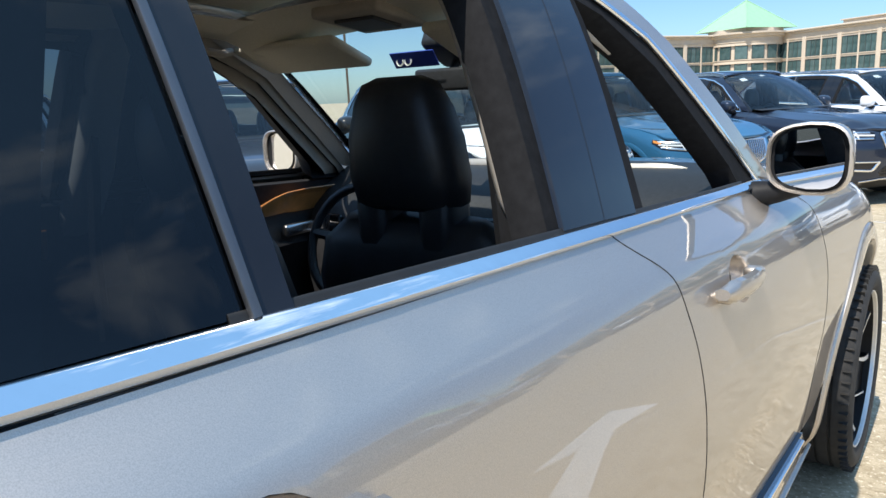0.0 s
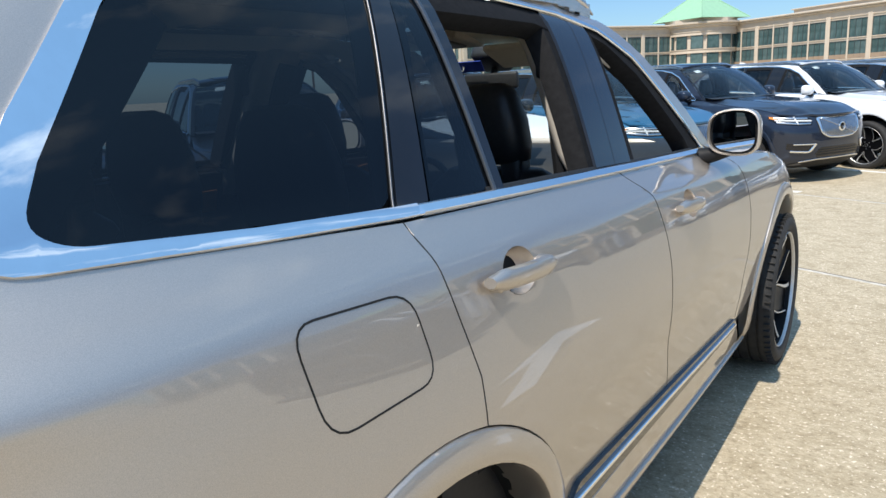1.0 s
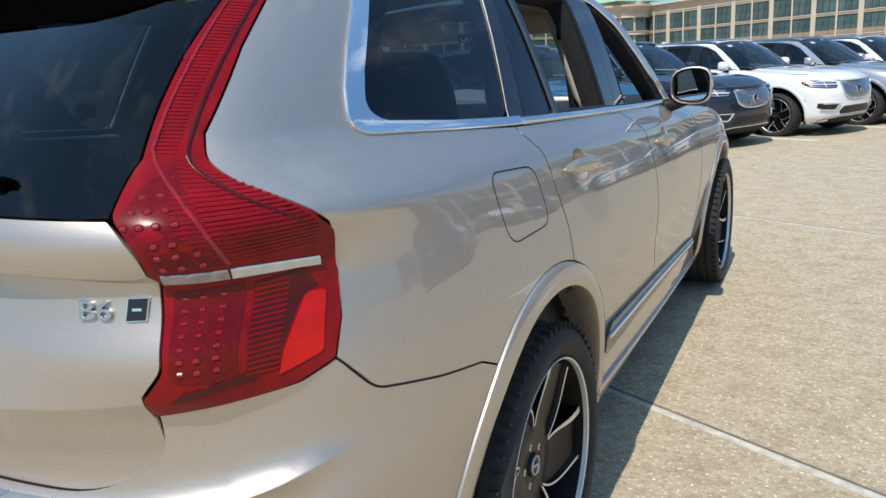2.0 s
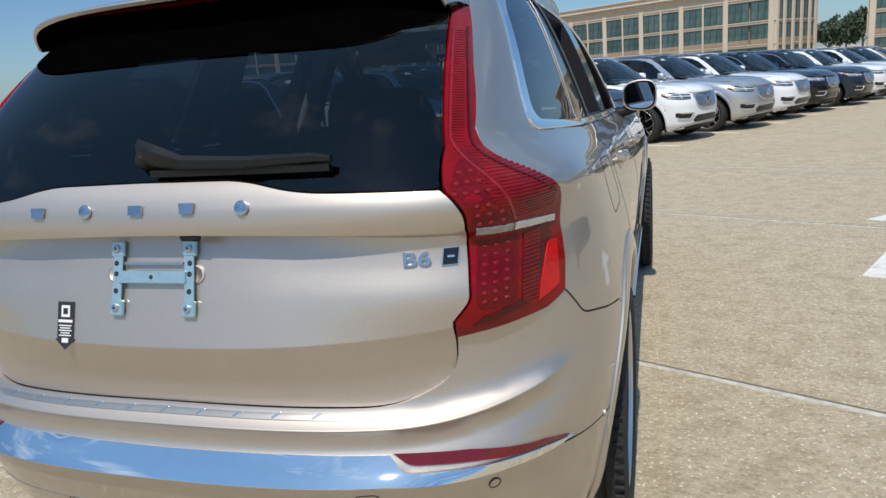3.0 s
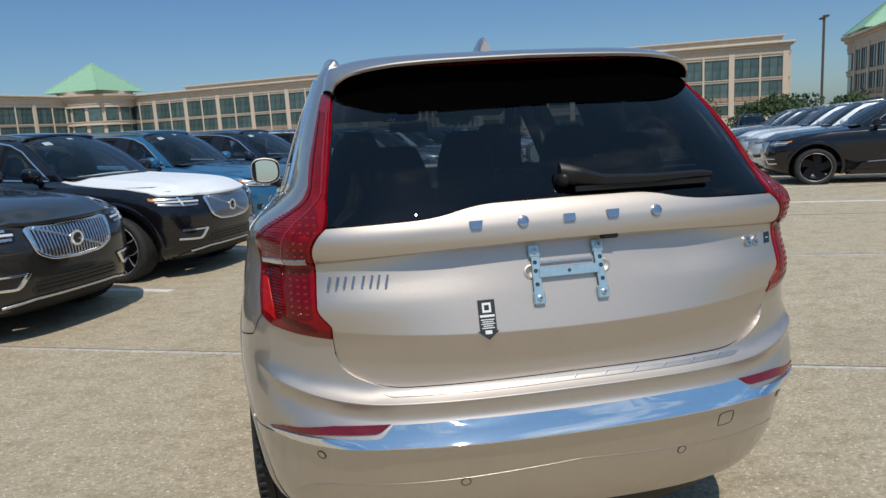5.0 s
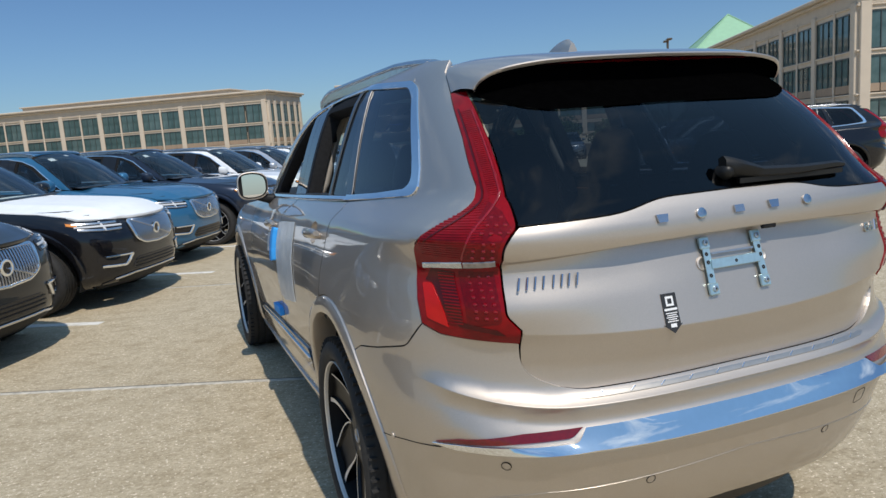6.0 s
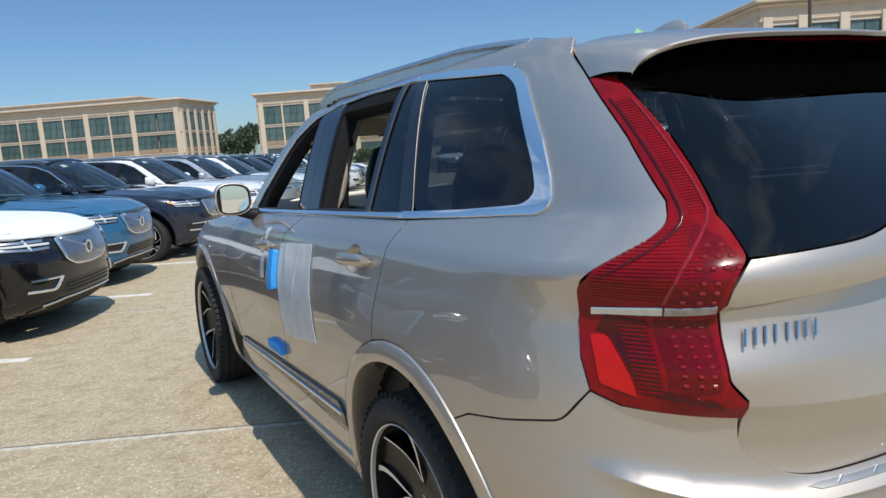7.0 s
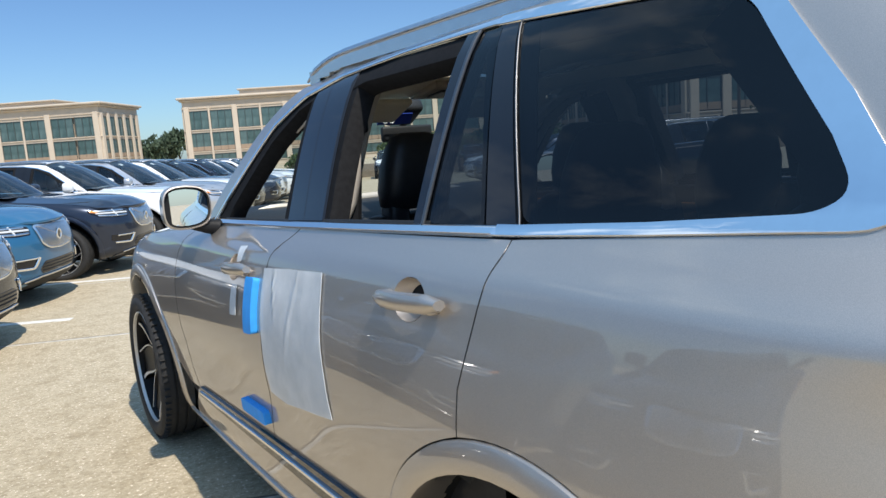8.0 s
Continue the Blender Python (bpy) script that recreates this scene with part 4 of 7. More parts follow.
    add_lathe(bm, [(0.062, 0.034), (0.070, 0.031), (0.071, 0.006)], 24)
    part("hub_cap", bm, RIMBLACK, w, smooth=30)
    bm = bmesh.new()
    add_lathe(bm, [(0.0705, 0.027), (0.0735, 0.026), (0.0735, 0.022), (0.0705, 0.021)], 24, closed=True)
    add_box(bm, (0.072, 0, 0), (0.003, 0.006, 0.05), Matrix.Rotation(0.8, 4, "X"))
    part("hub_emblem", bm, STEEL, w)
    bm = bmesh.new()
    for k in range(5):
        a = k * math.tau / 5
        add_lathe(bm, [(0.04, 0.011), (0.064, 0.010), (0.066, 0.004)], 8, centre=(0, math.cos(a) * 0.055, math.sin(a) * 0.055))
    part("wheel_bolt", bm, STEEL, w)
    return w


def fit_wheel(template, car, x, y, z=0.378, side=1, turn=0.0):
    m = Matrix.Translation((side * x, y, z)) @ (Matrix.Rotation(math.pi, 4, "Z") if side < 0 else Matrix()) @ Matrix.Rotation(turn, 4, "X")
    w = copy_thing(template, m)
    w.parent = car
    for key in ("label", "category", "group"):
        if key in w:
            del w[key]
    return w


def drop_template(t):
    for o in list(t.children_recursive) + [t]:
        bpy.data.objects.remove(o)


REAR_WHEEL_Y, FRONT_WHEEL_Y = -1.41, 1.605
ARCH_OUT, ARCH_IN = 0.535, 0.47


def arch_line(yc, a0, a1, r=ARCH_OUT, n=14):
    return arc_pts((yc, 0.385), r, a0, a1, n)


# outlines on the side: (place along, height)
GAP_REAR = [(-1.245, 0.895), (-1.235, 0.98), (-1.274, 1.172, 0.02), (-1.257, 1.243)]
GAP_MID = [(-0.17, 0.49), (-0.168, 0.58), (-0.195, 0.70), (-0.188, 1.04, 0.05), (-0.205, 1.135, 0.03), (-0.27, 1.202)]
GAP_FRONT = [(0.745, 0.47), (0.80, 0.55), (0.86, 0.72), (0.875, 0.90), (0.87, 1.05), (0.80, 1.165)]
CHROME_REAR = [(-1.77, 1.2835), (-1.902, 1.294, 0.085), (-1.870, 1.375), (-1.813, 1.456), (-1.665, 1.623, 0.03), (-1.595, 1.650, 0.03)]
ROOF_LINE = [(-1.03, 1.684), (-0.60, 1.682), (-0.24, 1.660), (0.0, 1.617), (0.2, 1.535), (0.5, 1.305), (0.66, 1.178)]


def body_sides(car, paint):
    quarter = [*GAP_REAR, *CHROME_REAR, (-1.60, 1.715), (-1.78, 1.70), (-1.80, 1.66), (-1.888, 1.588), (-2.05, 1.455), (-2.182, 1.328), (-2.205, 1.285, 0.02), (-2.192, 1.255), (-2.135, 1.207), (-2.104, 1.178, 0.01), (-2.092, 1.10),
               (-2.106, 1.03), (-2.132, 0.968), (-2.077, 0.896, 0.02), (-1.93, 0.862), (-1.80, 0.838), (-1.739, 0.808)]
    side_panel("quarter_panel", quarter + [p for p in arch_line(REAR_WHEEL_Y, 124, 74)][1:], paint, car, gap=0.0018)
    cup_r = [(y, z) for y, z in arc_pts((-1.03, 1.113), 0.062, 0, 342, 19, 0.70)]
    cup_f = [(y, z) for y, z in arc_pts((0.10, 1.060), 0.060, 0, 342, 19, 0.70)]
    rd = [*GAP_REAR[::-1], *[p for p in arch_line(REAR_WHEEL_Y, 72, 12)][1:], (-0.888, 0.46), GAP_MID[0], *GAP_MID[1:], (-1.0, 1.232)]
    side_panel("rear_door", rd, paint, car, gap=0.0018, holes=[cup_r])
    fd = [*GAP_MID[::-1], *GAP_FRONT]
    side_panel("front_door", fd, paint, car, gap=0.0018, holes=[cup_f])
    fender = [*GAP_FRONT, (1.0, 1.125), (1.4, 1.085), (1.75, 1.05), (2.0, 1.0), (2.16, 0.93), (2.2, 0.80), (2.15, 0.70), (2.10, 0.62), *[p for p in arch_line(FRONT_WHEEL_Y, 20, 165)][1:], (0.90, 0.46)]
    side_panel("front_fender", fender, paint, car, gap=0.0018)
    for nm, path in (("rear_door_seam", GAP_REAR), ("middle_door_seam", GAP_MID), ("front_door_seam", GAP_FRONT), ("bumper_joint", [(-2.132, 0.966), (-2.077, 0.895, 0.02), (-1.93, 0.861), (-1.80, 0.837)])):
        side_parts(nm, lambda: ribbon(path, place_side, 0.0026, 0.0005, 0.0002), UNDER, car, sides=(1, -1))
    # arch flares, each with a rolled lip
    for yc, a0, a1 in ((REAR_WHEEL_Y, -22, 200), (FRONT_WHEEL_Y, -20, 200)):
        def flare():
            path = arc_pts((yc, 0.385), (ARCH_OUT + ARCH_IN) / 2, a0, a1, 40)
            bm = bmesh.new()
            rings = []
            for y, z in path:
                d = Vector((y - yc, z - 0.385)).normalized()
                ring = []
                for rr, o in ((ARCH_OUT - 0.001, -0.003), (ARCH_OUT - 0.004, 0.005), (ARCH_OUT - 0.012, 0.008), ((ARCH_OUT + ARCH_IN) / 2, 0.011), (ARCH_IN + 0.012, 0.011), (ARCH_IN + 0.003, 0.006), (ARCH_IN, -0.006), (ARCH_IN + 0.004, -0.10)):
                    q = (yc + d.x * rr, max(0.385 + d.y * rr, 0.215))
                    ring.append(bm.verts.new(place_side(q) + Vector((o, 0, 0))))
                rings.append(ring)
            for r0, r1 in zip(rings, rings[1:]):
                for k in range(7):
                    bm.faces.new((r0[k], r1[k], r1[k + 1], r0[k + 1]))
            bmesh.ops.recalc_face_normals(bm, faces=bm.faces)
            if sum(f.normal.x for f in bm.faces) < 0:
                bmesh.ops.reverse_faces(bm, faces=bm.faces)
            return bm
        side_parts("wheel_arch_flare", flare, paint, car, smooth=35)
        def liner():
            bm = bmesh.new()
            rings = []
            for y, z in arc_pts((yc, 0.385), ARCH_IN + 0.004, -20, 200, 28):
                rings.append([bm.verts.new((x, y, max(z, 0.2))) for x in (0.84, 0.5)])
            for r0, r1 in zip(rings, rings[1:]):
                bm.faces.new((r0[0], r1[0], r1[1], r0[1]))
            bm.faces.new([r[1] for r in rings])
            return bm
        side_parts("wheel_housing", liner, UNDER, car, smooth=60)
    # strip of paint between the window line and the roof, and the pillar beside the windscreen
    cant = [(-1.60, 1.652), *ROOF_LINE[:6], (0.64, 1.195), (0.80, 1.168), (0.62, 1.32), (0.34, 1.525), (0.12, 1.645), (-0.2, 1.705), (-0.6, 1.722), (-1.60, 1.722)]
    side_panel("roof_frame", cant, paint, car, gap=0.0, flange=0.01)


def side_trim(car, paint, sides=(1, -1)):
    # sill: dark lower edge, painted lower door cladding and a bright inlay
    side_panel("sill", [(-0.92, 0.47), (0.78, 0.455), (0.98, 0.24), (1.06, 0.2), (-0.90, 0.2), (-0.94, 0.30)], paint, car, gap=0.0, off=0.002, step=0.05, sides=sides)
    side_panel("lower_door_trim", [(-0.90, 0.545), (-0.86, 0.585, 0.02), (-0.2, 0.545), (0.70, 0.49), (0.735, 0.445), (-0.905, 0.50)], PIANO, car, off=0.012, flange=0.016, step=0.05, sides=sides)
    side_parts("bright_inlay", lambda: ribbon([(-0.885, 0.548), (-0.2, 0.517), (0.70, 0.467)], place_side, 0.012, 0.008, 0.012), CHROME, car, "bright metal inlay in the door trim", sides=sides)
    side_parts("sill_guard", lambda: ribbon([(-0.93, 0.375), (0.0, 0.335), (1.05, 0.285)], place_side, 0.03, 0.012), paint, car, sides=sides)


def greenhouse_chrome(car, sides=(1, -1)):
    outer = [(-1.20, 1.2435), (-1.256, 1.246), (-1.55, 1.2655), (-1.77, 1.2825), (-1.905, 1.292, 0.085), (-1.872, 1.375), (-1.815, 1.457), (-1.667, 1.625, 0.03), (-1.597, 1.652, 0.03), (-1.15, 1.681), (-1.02, 1.686)]
    inner = [(-1.02, 1.668), (-1.11, 1.663), (-1.578, 1.633, 0.03), (-1.648, 1.598, 0.03), (-1.80, 1.403), (-1.838, 1.337, 0.03), (-1.80, 1.308, 0.03), (-1.55, 1.285), (-1.262, 1.266), (-1.20, 1.2635)]
    side_panel("window_surround", outer + inner, CHROME, car, "polished metal window surround", sides=sides, off=0.006, flange=0.010, step=0.02)
    side_parts("belt_moulding", lambda: ribbon([(-1.20, 1.252), (-0.30, 1.211), (0.3, 1.186), (0.66, 1.172)], place_side, 0.022, 0.009, tilt=1.1), CHROME, car, "polished belt moulding", sides=sides, smooth=50)
    side_parts("roof_moulding", lambda: ribbon([(-1.02, 1.677), (-0.60, 1.674), (-0.24, 1.652), (0.0, 1.609), (0.2, 1.527), (0.5, 1.297), (0.655, 1.177)], place_side, 0.016, 0.007), CHROME, car, "polished window moulding", sides=sides, smooth=50)


def side_glazing(car, sides=(1, -1), lowered=True, clear=GLASSCLEAR):
    kw = dict(flange=0.006, step=0.05)
    q_glass = [(-1.262, 1.268, 0.04), (-1.80, 1.306, 0.03), (-1.838, 1.335, 0.03), (-1.80, 1.40), (-1.648, 1.595, 0.03), (-1.578, 1.630, 0.03), (-1.108, 1.660, 0.02)]
    side_panel("rear_side_glass", q_glass, GLASSDARK, car, "dark tinted glass", sides=sides, off=-0.001, **kw)
    side_parts("glass_edge_trim", lambda: ribbon([(-1.262, 1.262), (-1.105, 1.668)], place_side, 0.004, 0.004), SATINDARK, car, sides=sides)
    side_panel("rear_pillar_strip", [(-1.250, 1.262), (-1.095, 1.668), (-1.035, 1.672), (-1.158, 1.262)], PIANO, car, sides=sides, off=0.0, flange=0.02, step=0.05, gap=0.001)
    side_panel("fixed_door_glass", [(-1.150, 1.262), (-1.033, 1.668), (-0.960, 1.668), (-0.942, 1.254)], GLASSDARK, car, "dark tinted glass", sides=sides, off=-0.002, **kw)
    side_parts("glass_divider", lambda: ribbon([(-0.936, 1.250), (-0.956, 1.668)], place_side, 0.011, 0.006), SATINDARK, car, sides=sides)
    side_panel("door_glass_channel", [(-0.929, 1.249), (-0.949, 1.668), (-0.905, 1.668), (-0.895, 1.247)], PIANO, car, sides=sides, off=0.001, flange=0.05, step=0.05)
    side_panel("rear_door_header", [(-0.905, 1.622), (-0.905, 1.668), (-0.345, 1.664), (-0.36, 1.60), (-0.42, 1.615, 0.03)], FRAMEBLACK, car, sides=sides, off=-0.004, flange=0.06, step=0.05)
    side_panel("rear_door_post", [(-0.395, 1.226), (-0.345, 1.655), (-0.385, 1.618), (-0.432, 1.23)], FRAMEBLACK, car, sides=sides, off=-0.006, flange=0.06, step=0.05)
    side_panel("door_pillar_cover", [(-0.265, 1.222), (-0.195, 1.655), (-0.345, 1.664), (-0.40, 1.228)], PIANO, car, sides=sides, off=0.002, flange=0.03, step=0.05, gap=0.002)
    side_panel("front_pillar_cover", [(-0.14, 1.215), (-0.09, 1.636), (-0.195, 1.655), (-0.265, 1.222)], PIANO, car, sides=sides, off=0.002, flange=0.03, step=0.05, gap=0.002)
    side_panel("front_door_header", [(-0.095, 1.60), (-0.085, 1.634), (0.01, 1.604), (0.2, 1.522), (0.5, 1.292), (0.648, 1.176), (0.50, 1.184), (0.47, 1.235), (0.20, 1.468), (0.03, 1.566)], FRAMEBLACK, car, sides=sides, off=-0.004, flange=0.06, step=0.05)
    side_panel("front_door_post", [(-0.14, 1.216), (-0.092, 1.612), (-0.062, 1.596), (-0.095, 1.214)], FRAMEBLACK, car, sides=sides, off=-0.004, flange=0.06, step=0.05)
    side_parts("belt_seal", lambda: ribbon([(0.52, 1.186), (0.0, 1.208), (-0.7, 1.241), (-0.96, 1.252)], place_side, 0.016, 0.004, -0.004), RUBBER, car, sides=sides)
    if not lowered:
        side_panel("rear_door_glass", [(-0.45, 1.228), (-0.91, 1.250), (-0.905, 1.63), (-0.39, 1.62)], GLASSDARK, car, "dark tinted glass", sides=sides, off=-0.012, **kw)
        side_panel("front_door_glass", [(0.50, 1.185), (-0.10, 1.214), (-0.06, 1.60), (0.03, 1.57), (0.20, 1.475), (0.47, 1.24)], clear, car, sides=sides, off=-0.012, **kw)


def roof_top(car, paint):
    """Roof skin between the frames, with the glass roof and rails."""
    ridge = curve_of([(-2.1, 1.664), (-1.95, 1.684), (-1.6, 1.722), (-1.0, 1.752), (-0.4, 1.756), (0.0, 1.735), (0.25, 1.69)])
    def place(p):
        v, y = p
        e = max(half_width(min(max(y, -1.8), 0.1), 1.712) , 0.3)
        zt = ridge(y)
        ze = min(1.715, zt - 0.03)
        return Vector((v * e, y, ze + (zt - ze) * (1 - abs(v) ** 2.4)))
    d = sheet([(-1, -1.86), (1, -1.86), (1, 0.13), (-1, 0.13)], place, step=0.07, flange=0.02)
    sheet_object("roof_panel", d, paint, car)
    d = sheet([(-0.72, -0.95, 0.05), (0.72, -0.95, 0.05), (0.70, 0.10, 0.05), (-0.70, 0.10, 0.05)], place, step=0.08, flange=0.0, off=0.004)
    sheet_object("glass_roof", d, PIANO, car)
    def rail():
        pts = []
        for k in range(25):
            f = k / 24
            y = -1.80 + f * 1.95
            h = 0.034 * (1 - (2 * f - 1) ** 8) * (0.75 + 0.25 * (1 - f))
            pts.append((0.545 + 0.01 * math.sin(f * 3.14), y, min(1.715, ridge(y) - 0.03) + h - 0.010))
        bm = bmesh.new()
        add_tube(bm, pts, [0.004] + [0.013] * 23 + [0.004], 8)
        for k in range(1, 24):
            add_box(bm, (pts[k][0], pts[k][1], pts[k][2] - 0.022), (0.016, 0.083, 0.046))
        bmesh.ops.recalc_face_normals(bm, faces=bm.faces)
        return bm
    side_parts("roof_rail", rail, SATIN, car, "brushed metal roof rail", 60)
    bm = bmesh.new()
    rows = []
    for k in range(9):
        f = k / 8
        y = -1.62 + 0.20 * f
        h = 0.062 * math.sin(min(1.0, (1 - f) * 1.15 + 0.02) * math.pi / 2) if f > 0.12 else 0.062 * (0.75 + 2 * f)
        w = 0.023 * math.sin(max(0.12, 1 - f * 0.9) * 1.57)
        z0 = ridge(y) - 0.004
        rows.append([bm.verts.new((x, y, z0 + z * h)) for x, z in ((-w, 0), (-w * 0.72, 0.5), (-0.006, 0.95), (0.0, 1.0), (0.006, 0.95), (w * 0.72, 0.5), (w, 0))])
    for r0, r1 in zip(rows, rows[1:]):
        for k in range(6):
            bm.faces.new((r0[k], r0[k + 1], r1[k + 1], r1[k]))
    bm.faces.new(rows[0])
    bm.faces.new(rows[-1][::-1])
    bmesh.ops.recalc_face_normals(bm, faces=bm.faces)
    part("shark_fin_antenna", bm, paint, car, smooth=50)
    return place


def inner_shell(car):
    """Dark body shell just under the outer panels, open at the windows."""
    bm = bmesh.new()
    ys = [-2.05 + 0.1 * k for k in range(43)]
    zs = [0.22, 0.4, 0.6, 0.8, 1.0, 1.1, 1.17]
    for s in (1, -1):
        grid = []
        for y in ys:
            row = []
            for z in zs:
                zz = min(z, belt(y) - 0.06)
                row.append(bm.verts.new((s * max(side_x(y, zz) - 0.03, 0.2), y, zz)))
            grid.append(row)
        for i in range(len(ys) - 1):
            for k in range(len(zs) - 1):
                yc, zc = (ys[i] + ys[i + 1]) / 2, (zs[k] + zs[k + 1]) / 2
                if any(math.hypot(yc - w, zc - 0.385) < ARCH_IN + 0.08 for w in (REAR_WHEEL_Y, FRONT_WHEEL_Y)):
                    continue
                bm.faces.new((grid[i][k], grid[i + 1][k], grid[i + 1][k + 1], grid[i][k + 1]))
    us = [-0.95 + 0.1 * k for k in range(20)]
    grid = [[bm.verts.new(Vector(skin(u, z)) * 1.0 + Vector((0, 0.045, 0))) for z in (0.3, 0.5, 0.7, 0.9, 1.05, 1.15)] for u in us]
    for r0, r1 in zip(grid, grid[1:]):
        for k in range(5):
            bm.faces.new((r0[k], r1[k], r1[k + 1], r0[k + 1]))
    add_box(bm, (0, 0.0, 0.27), (1.3, 3.7, 0.06))
    part("inner_shell", bm, UNDER, car)


# ---- rear end ----
LAMP_IN = [("x", 0.643, 0.925), ("x", 0.646, 0.962), ("x", 0.681, 1.003, 0.015), ("x", 0.684, 1.165, 0.02), ("x", 0.641, 1.228, 0.012), ("x", 0.632, 1.30), ("x", 0.603, 1.45), ("x", 0.577, 1.588)]
LAMP_OUT = [*[("y", -1.888 - 0.162 * k / 6, 1.588 - 0.133 * k / 6) for k in range(6)], *[("y", -2.05 - 0.132 * k / 5, 1.455 - 0.127 * k / 5) for k in range(6)], ("y", -2.205, 1.285, 0.02), ("y", -2.192, 1.255), ("y", -2.135, 1.207), ("y", -2.104, 1.178, 0.01), ("y", -2.092, 1.10), ("y", -2.106, 1.03), ("y", -2.132, 0.968), ("y", -2.19, 0.946)]


def rear_end(car, paint, detail=True):
    hatch = [("x", 0.0, 1.268), ("x", 0.245, 1.266, 0.05), ("x", 0.36, 1.238, 0.05), ("x", 0.60, 1.230), *LAMP_IN[4:1:-1], ("x", 0.647, 0.962), ("x", 0.636, 0.836, 0.04), ("x", 0.53, 0.768, 0.06), ("x", 0.0, 0.766)]
    hatch[4] = ("x", 0.638, 1.228)
    def at_u(z):
        return lambda u: z + crease_shift(skin(u, z)[0], z)
    end_panel("tailgate", both_x(hatch), paint, car, place=place_hatch, gap=0.003, step=0.016, lines=[at_u(z) for z in (0.9175, 0.9225, 1.1475, 1.1525, 1.1565, 1.1605)])
    gl = [("x", 0.0, 1.270), ("x", 0.245, 1.268, 0.05), ("x", 0.36, 1.240, 0.05), ("x", 0.60, 1.232), ("x", 0.637, 1.232), ("x", 0.629, 1.30), ("x", 0.60, 1.45), ("x", 0.574, 1.59), ("x", 0.0, 1.62)]
    end_panel("rear_window", both_x(gl), GLASSDARK, car, "dark tinted rear window", off=-0.002, flange=0.008, step=0.04)
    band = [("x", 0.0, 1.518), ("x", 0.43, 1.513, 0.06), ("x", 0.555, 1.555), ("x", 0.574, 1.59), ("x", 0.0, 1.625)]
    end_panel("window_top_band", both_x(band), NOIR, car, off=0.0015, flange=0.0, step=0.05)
    lamp = LAMP_IN + LAMP_OUT
    lamps = end_panel("tail_lamp", lamp, REDLENS, car, "tall red tail lamp", sides=(1, -1), gap=0.002, step=0.016, off=0.003, flange=0.02)
    side_parts("lamp_seal", lambda: ribbon([(-1.875, 1.60), (-2.05, 1.455), (-2.182, 1.328), (-2.2, 1.285), (-2.135, 1.207), (-2.09, 1.10), (-2.128, 0.968)], place_side, 0.036, 0.001, -0.012), UNDER, car)
    bumper = [("x", 0.0, 0.789), ("x", 0.53, 0.787, 0.06), ("x", 0.637, 0.842, 0.04), ("x", 0.643, 0.923), ("y", -2.19, 0.944), ("y", -2.132, 0.966), ("y", -2.077, 0.894, 0.02), ("y", -1.93, 0.860), ("y", -1.80, 0.836), ("y", -1.739, 0.806),
              *[("y", y, z) for y, z in arch_line(REAR_WHEEL_Y, 126, 188, ARCH_OUT, 8)[1:]], ("y", -1.95, 0.28), ("y", -2.06, 0.30), ("x", 0.70, 0.335), ("x", 0.0, 0.36)]
    end_panel("rear_bumper", both_x(bumper), paint, car, place=place_bumper, gap=0.001, step=0.020, lines=[at_u(z) for z in (0.6945, 0.6995, 0.7495, 0.7545)])
    end_panel("rear_diffuser", both_x([("x", 0.0, 0.37), ("x", 0.70, 0.345), ("x", 0.72, 0.22), ("x", 0.0, 0.22)]), TRIM, car, off=-0.02, step=0.06)
    if not detail:
        return lamps
    pr = place_rear
    def rl(pts):
        return rear_uv(pts)
    # bright bar across the bumper, with red reflectors at its ends
    def bar_place(p):
        q = place_bumper((p[0], min(p[1], 0.697)))
        q.z = p[1]
        n = Vector((q.x * 0.6, -1, 0)).normalized()
        return q + n * (0.004 + (0.66 * max(0.0, 0.697 - p[1]) - 2.0 * max(0.0, 0.697 - p[1]) ** 2) * (1 - 0.85 * smooth01(0.52, 0.82, abs(q.x))))
    bar = both_x([("x", 0.0, 0.695), ("x", 0.30, 0.697), ("x", 0.505, 0.695), ("x", 0.535, 0.668, 0.01), ("x", 0.68, 0.662), ("x", 0.80, 0.652), ("x", 0.845, 0.642), ("x", 0.80, 0.636), ("x", 0.65, 0.642), ("x", 0.50, 0.650), ("x", 0.0, 0.648)])
    sheet_object("bumper_bar", sheet(rear_uv(bar), bar_place, step=0.02, flange=0.012), CHROME, car, "polished bright bumper bar")
    for s in (1, -1):
        o = [("x", 0.512, 0.695), ("x", 0.66, 0.690), ("x", 0.80, 0.668), ("x", 0.838, 0.648), ("x", 0.80, 0.656), ("x", 0.68, 0.666), ("x", 0.545, 0.672, 0.012)]
        end_panel("bumper_reflector", o, REDCORNER, car, "red bumper reflector", sides=(s,), off=0.004, flange=0.008, step=0.02)
    # loading-edge plate with its ribs
    pl = both_x([("x", 0.0, 0.780), ("x", 0.50, 0.777), ("x", 0.525, 0.773), ("x", 0.50, 0.766), ("x", 0.0, 0.767)])
    plate = end_panel("loading_plate", pl, PLATE, car, "satin champagne loading-edge plate", place=place_bumper, off=0.004, flange=0.006, step=0.009, seg=0.02)[0]
    for k in range(-5, 6):
        part("plate_rib", ribbon(rl([("x", k * 0.09 - 0.012, 0.769), ("x", k * 0.09 + 0.006, 0.779)]), place_bumper, 0.004, 0.002, 0.003), SATIN, plate)
    part("hatch_gap", ribbon(rl([("x", -0.643, 0.885), ("x", -0.639, 0.842, 0.04), ("x", -0.53, 0.780, 0.06), ("x", 0.53, 0.780, 0.06), ("x", 0.639, 0.842, 0.04), ("x", 0.643, 0.885)]), place_hatch, 0.006, 0.001), UNDER, car)
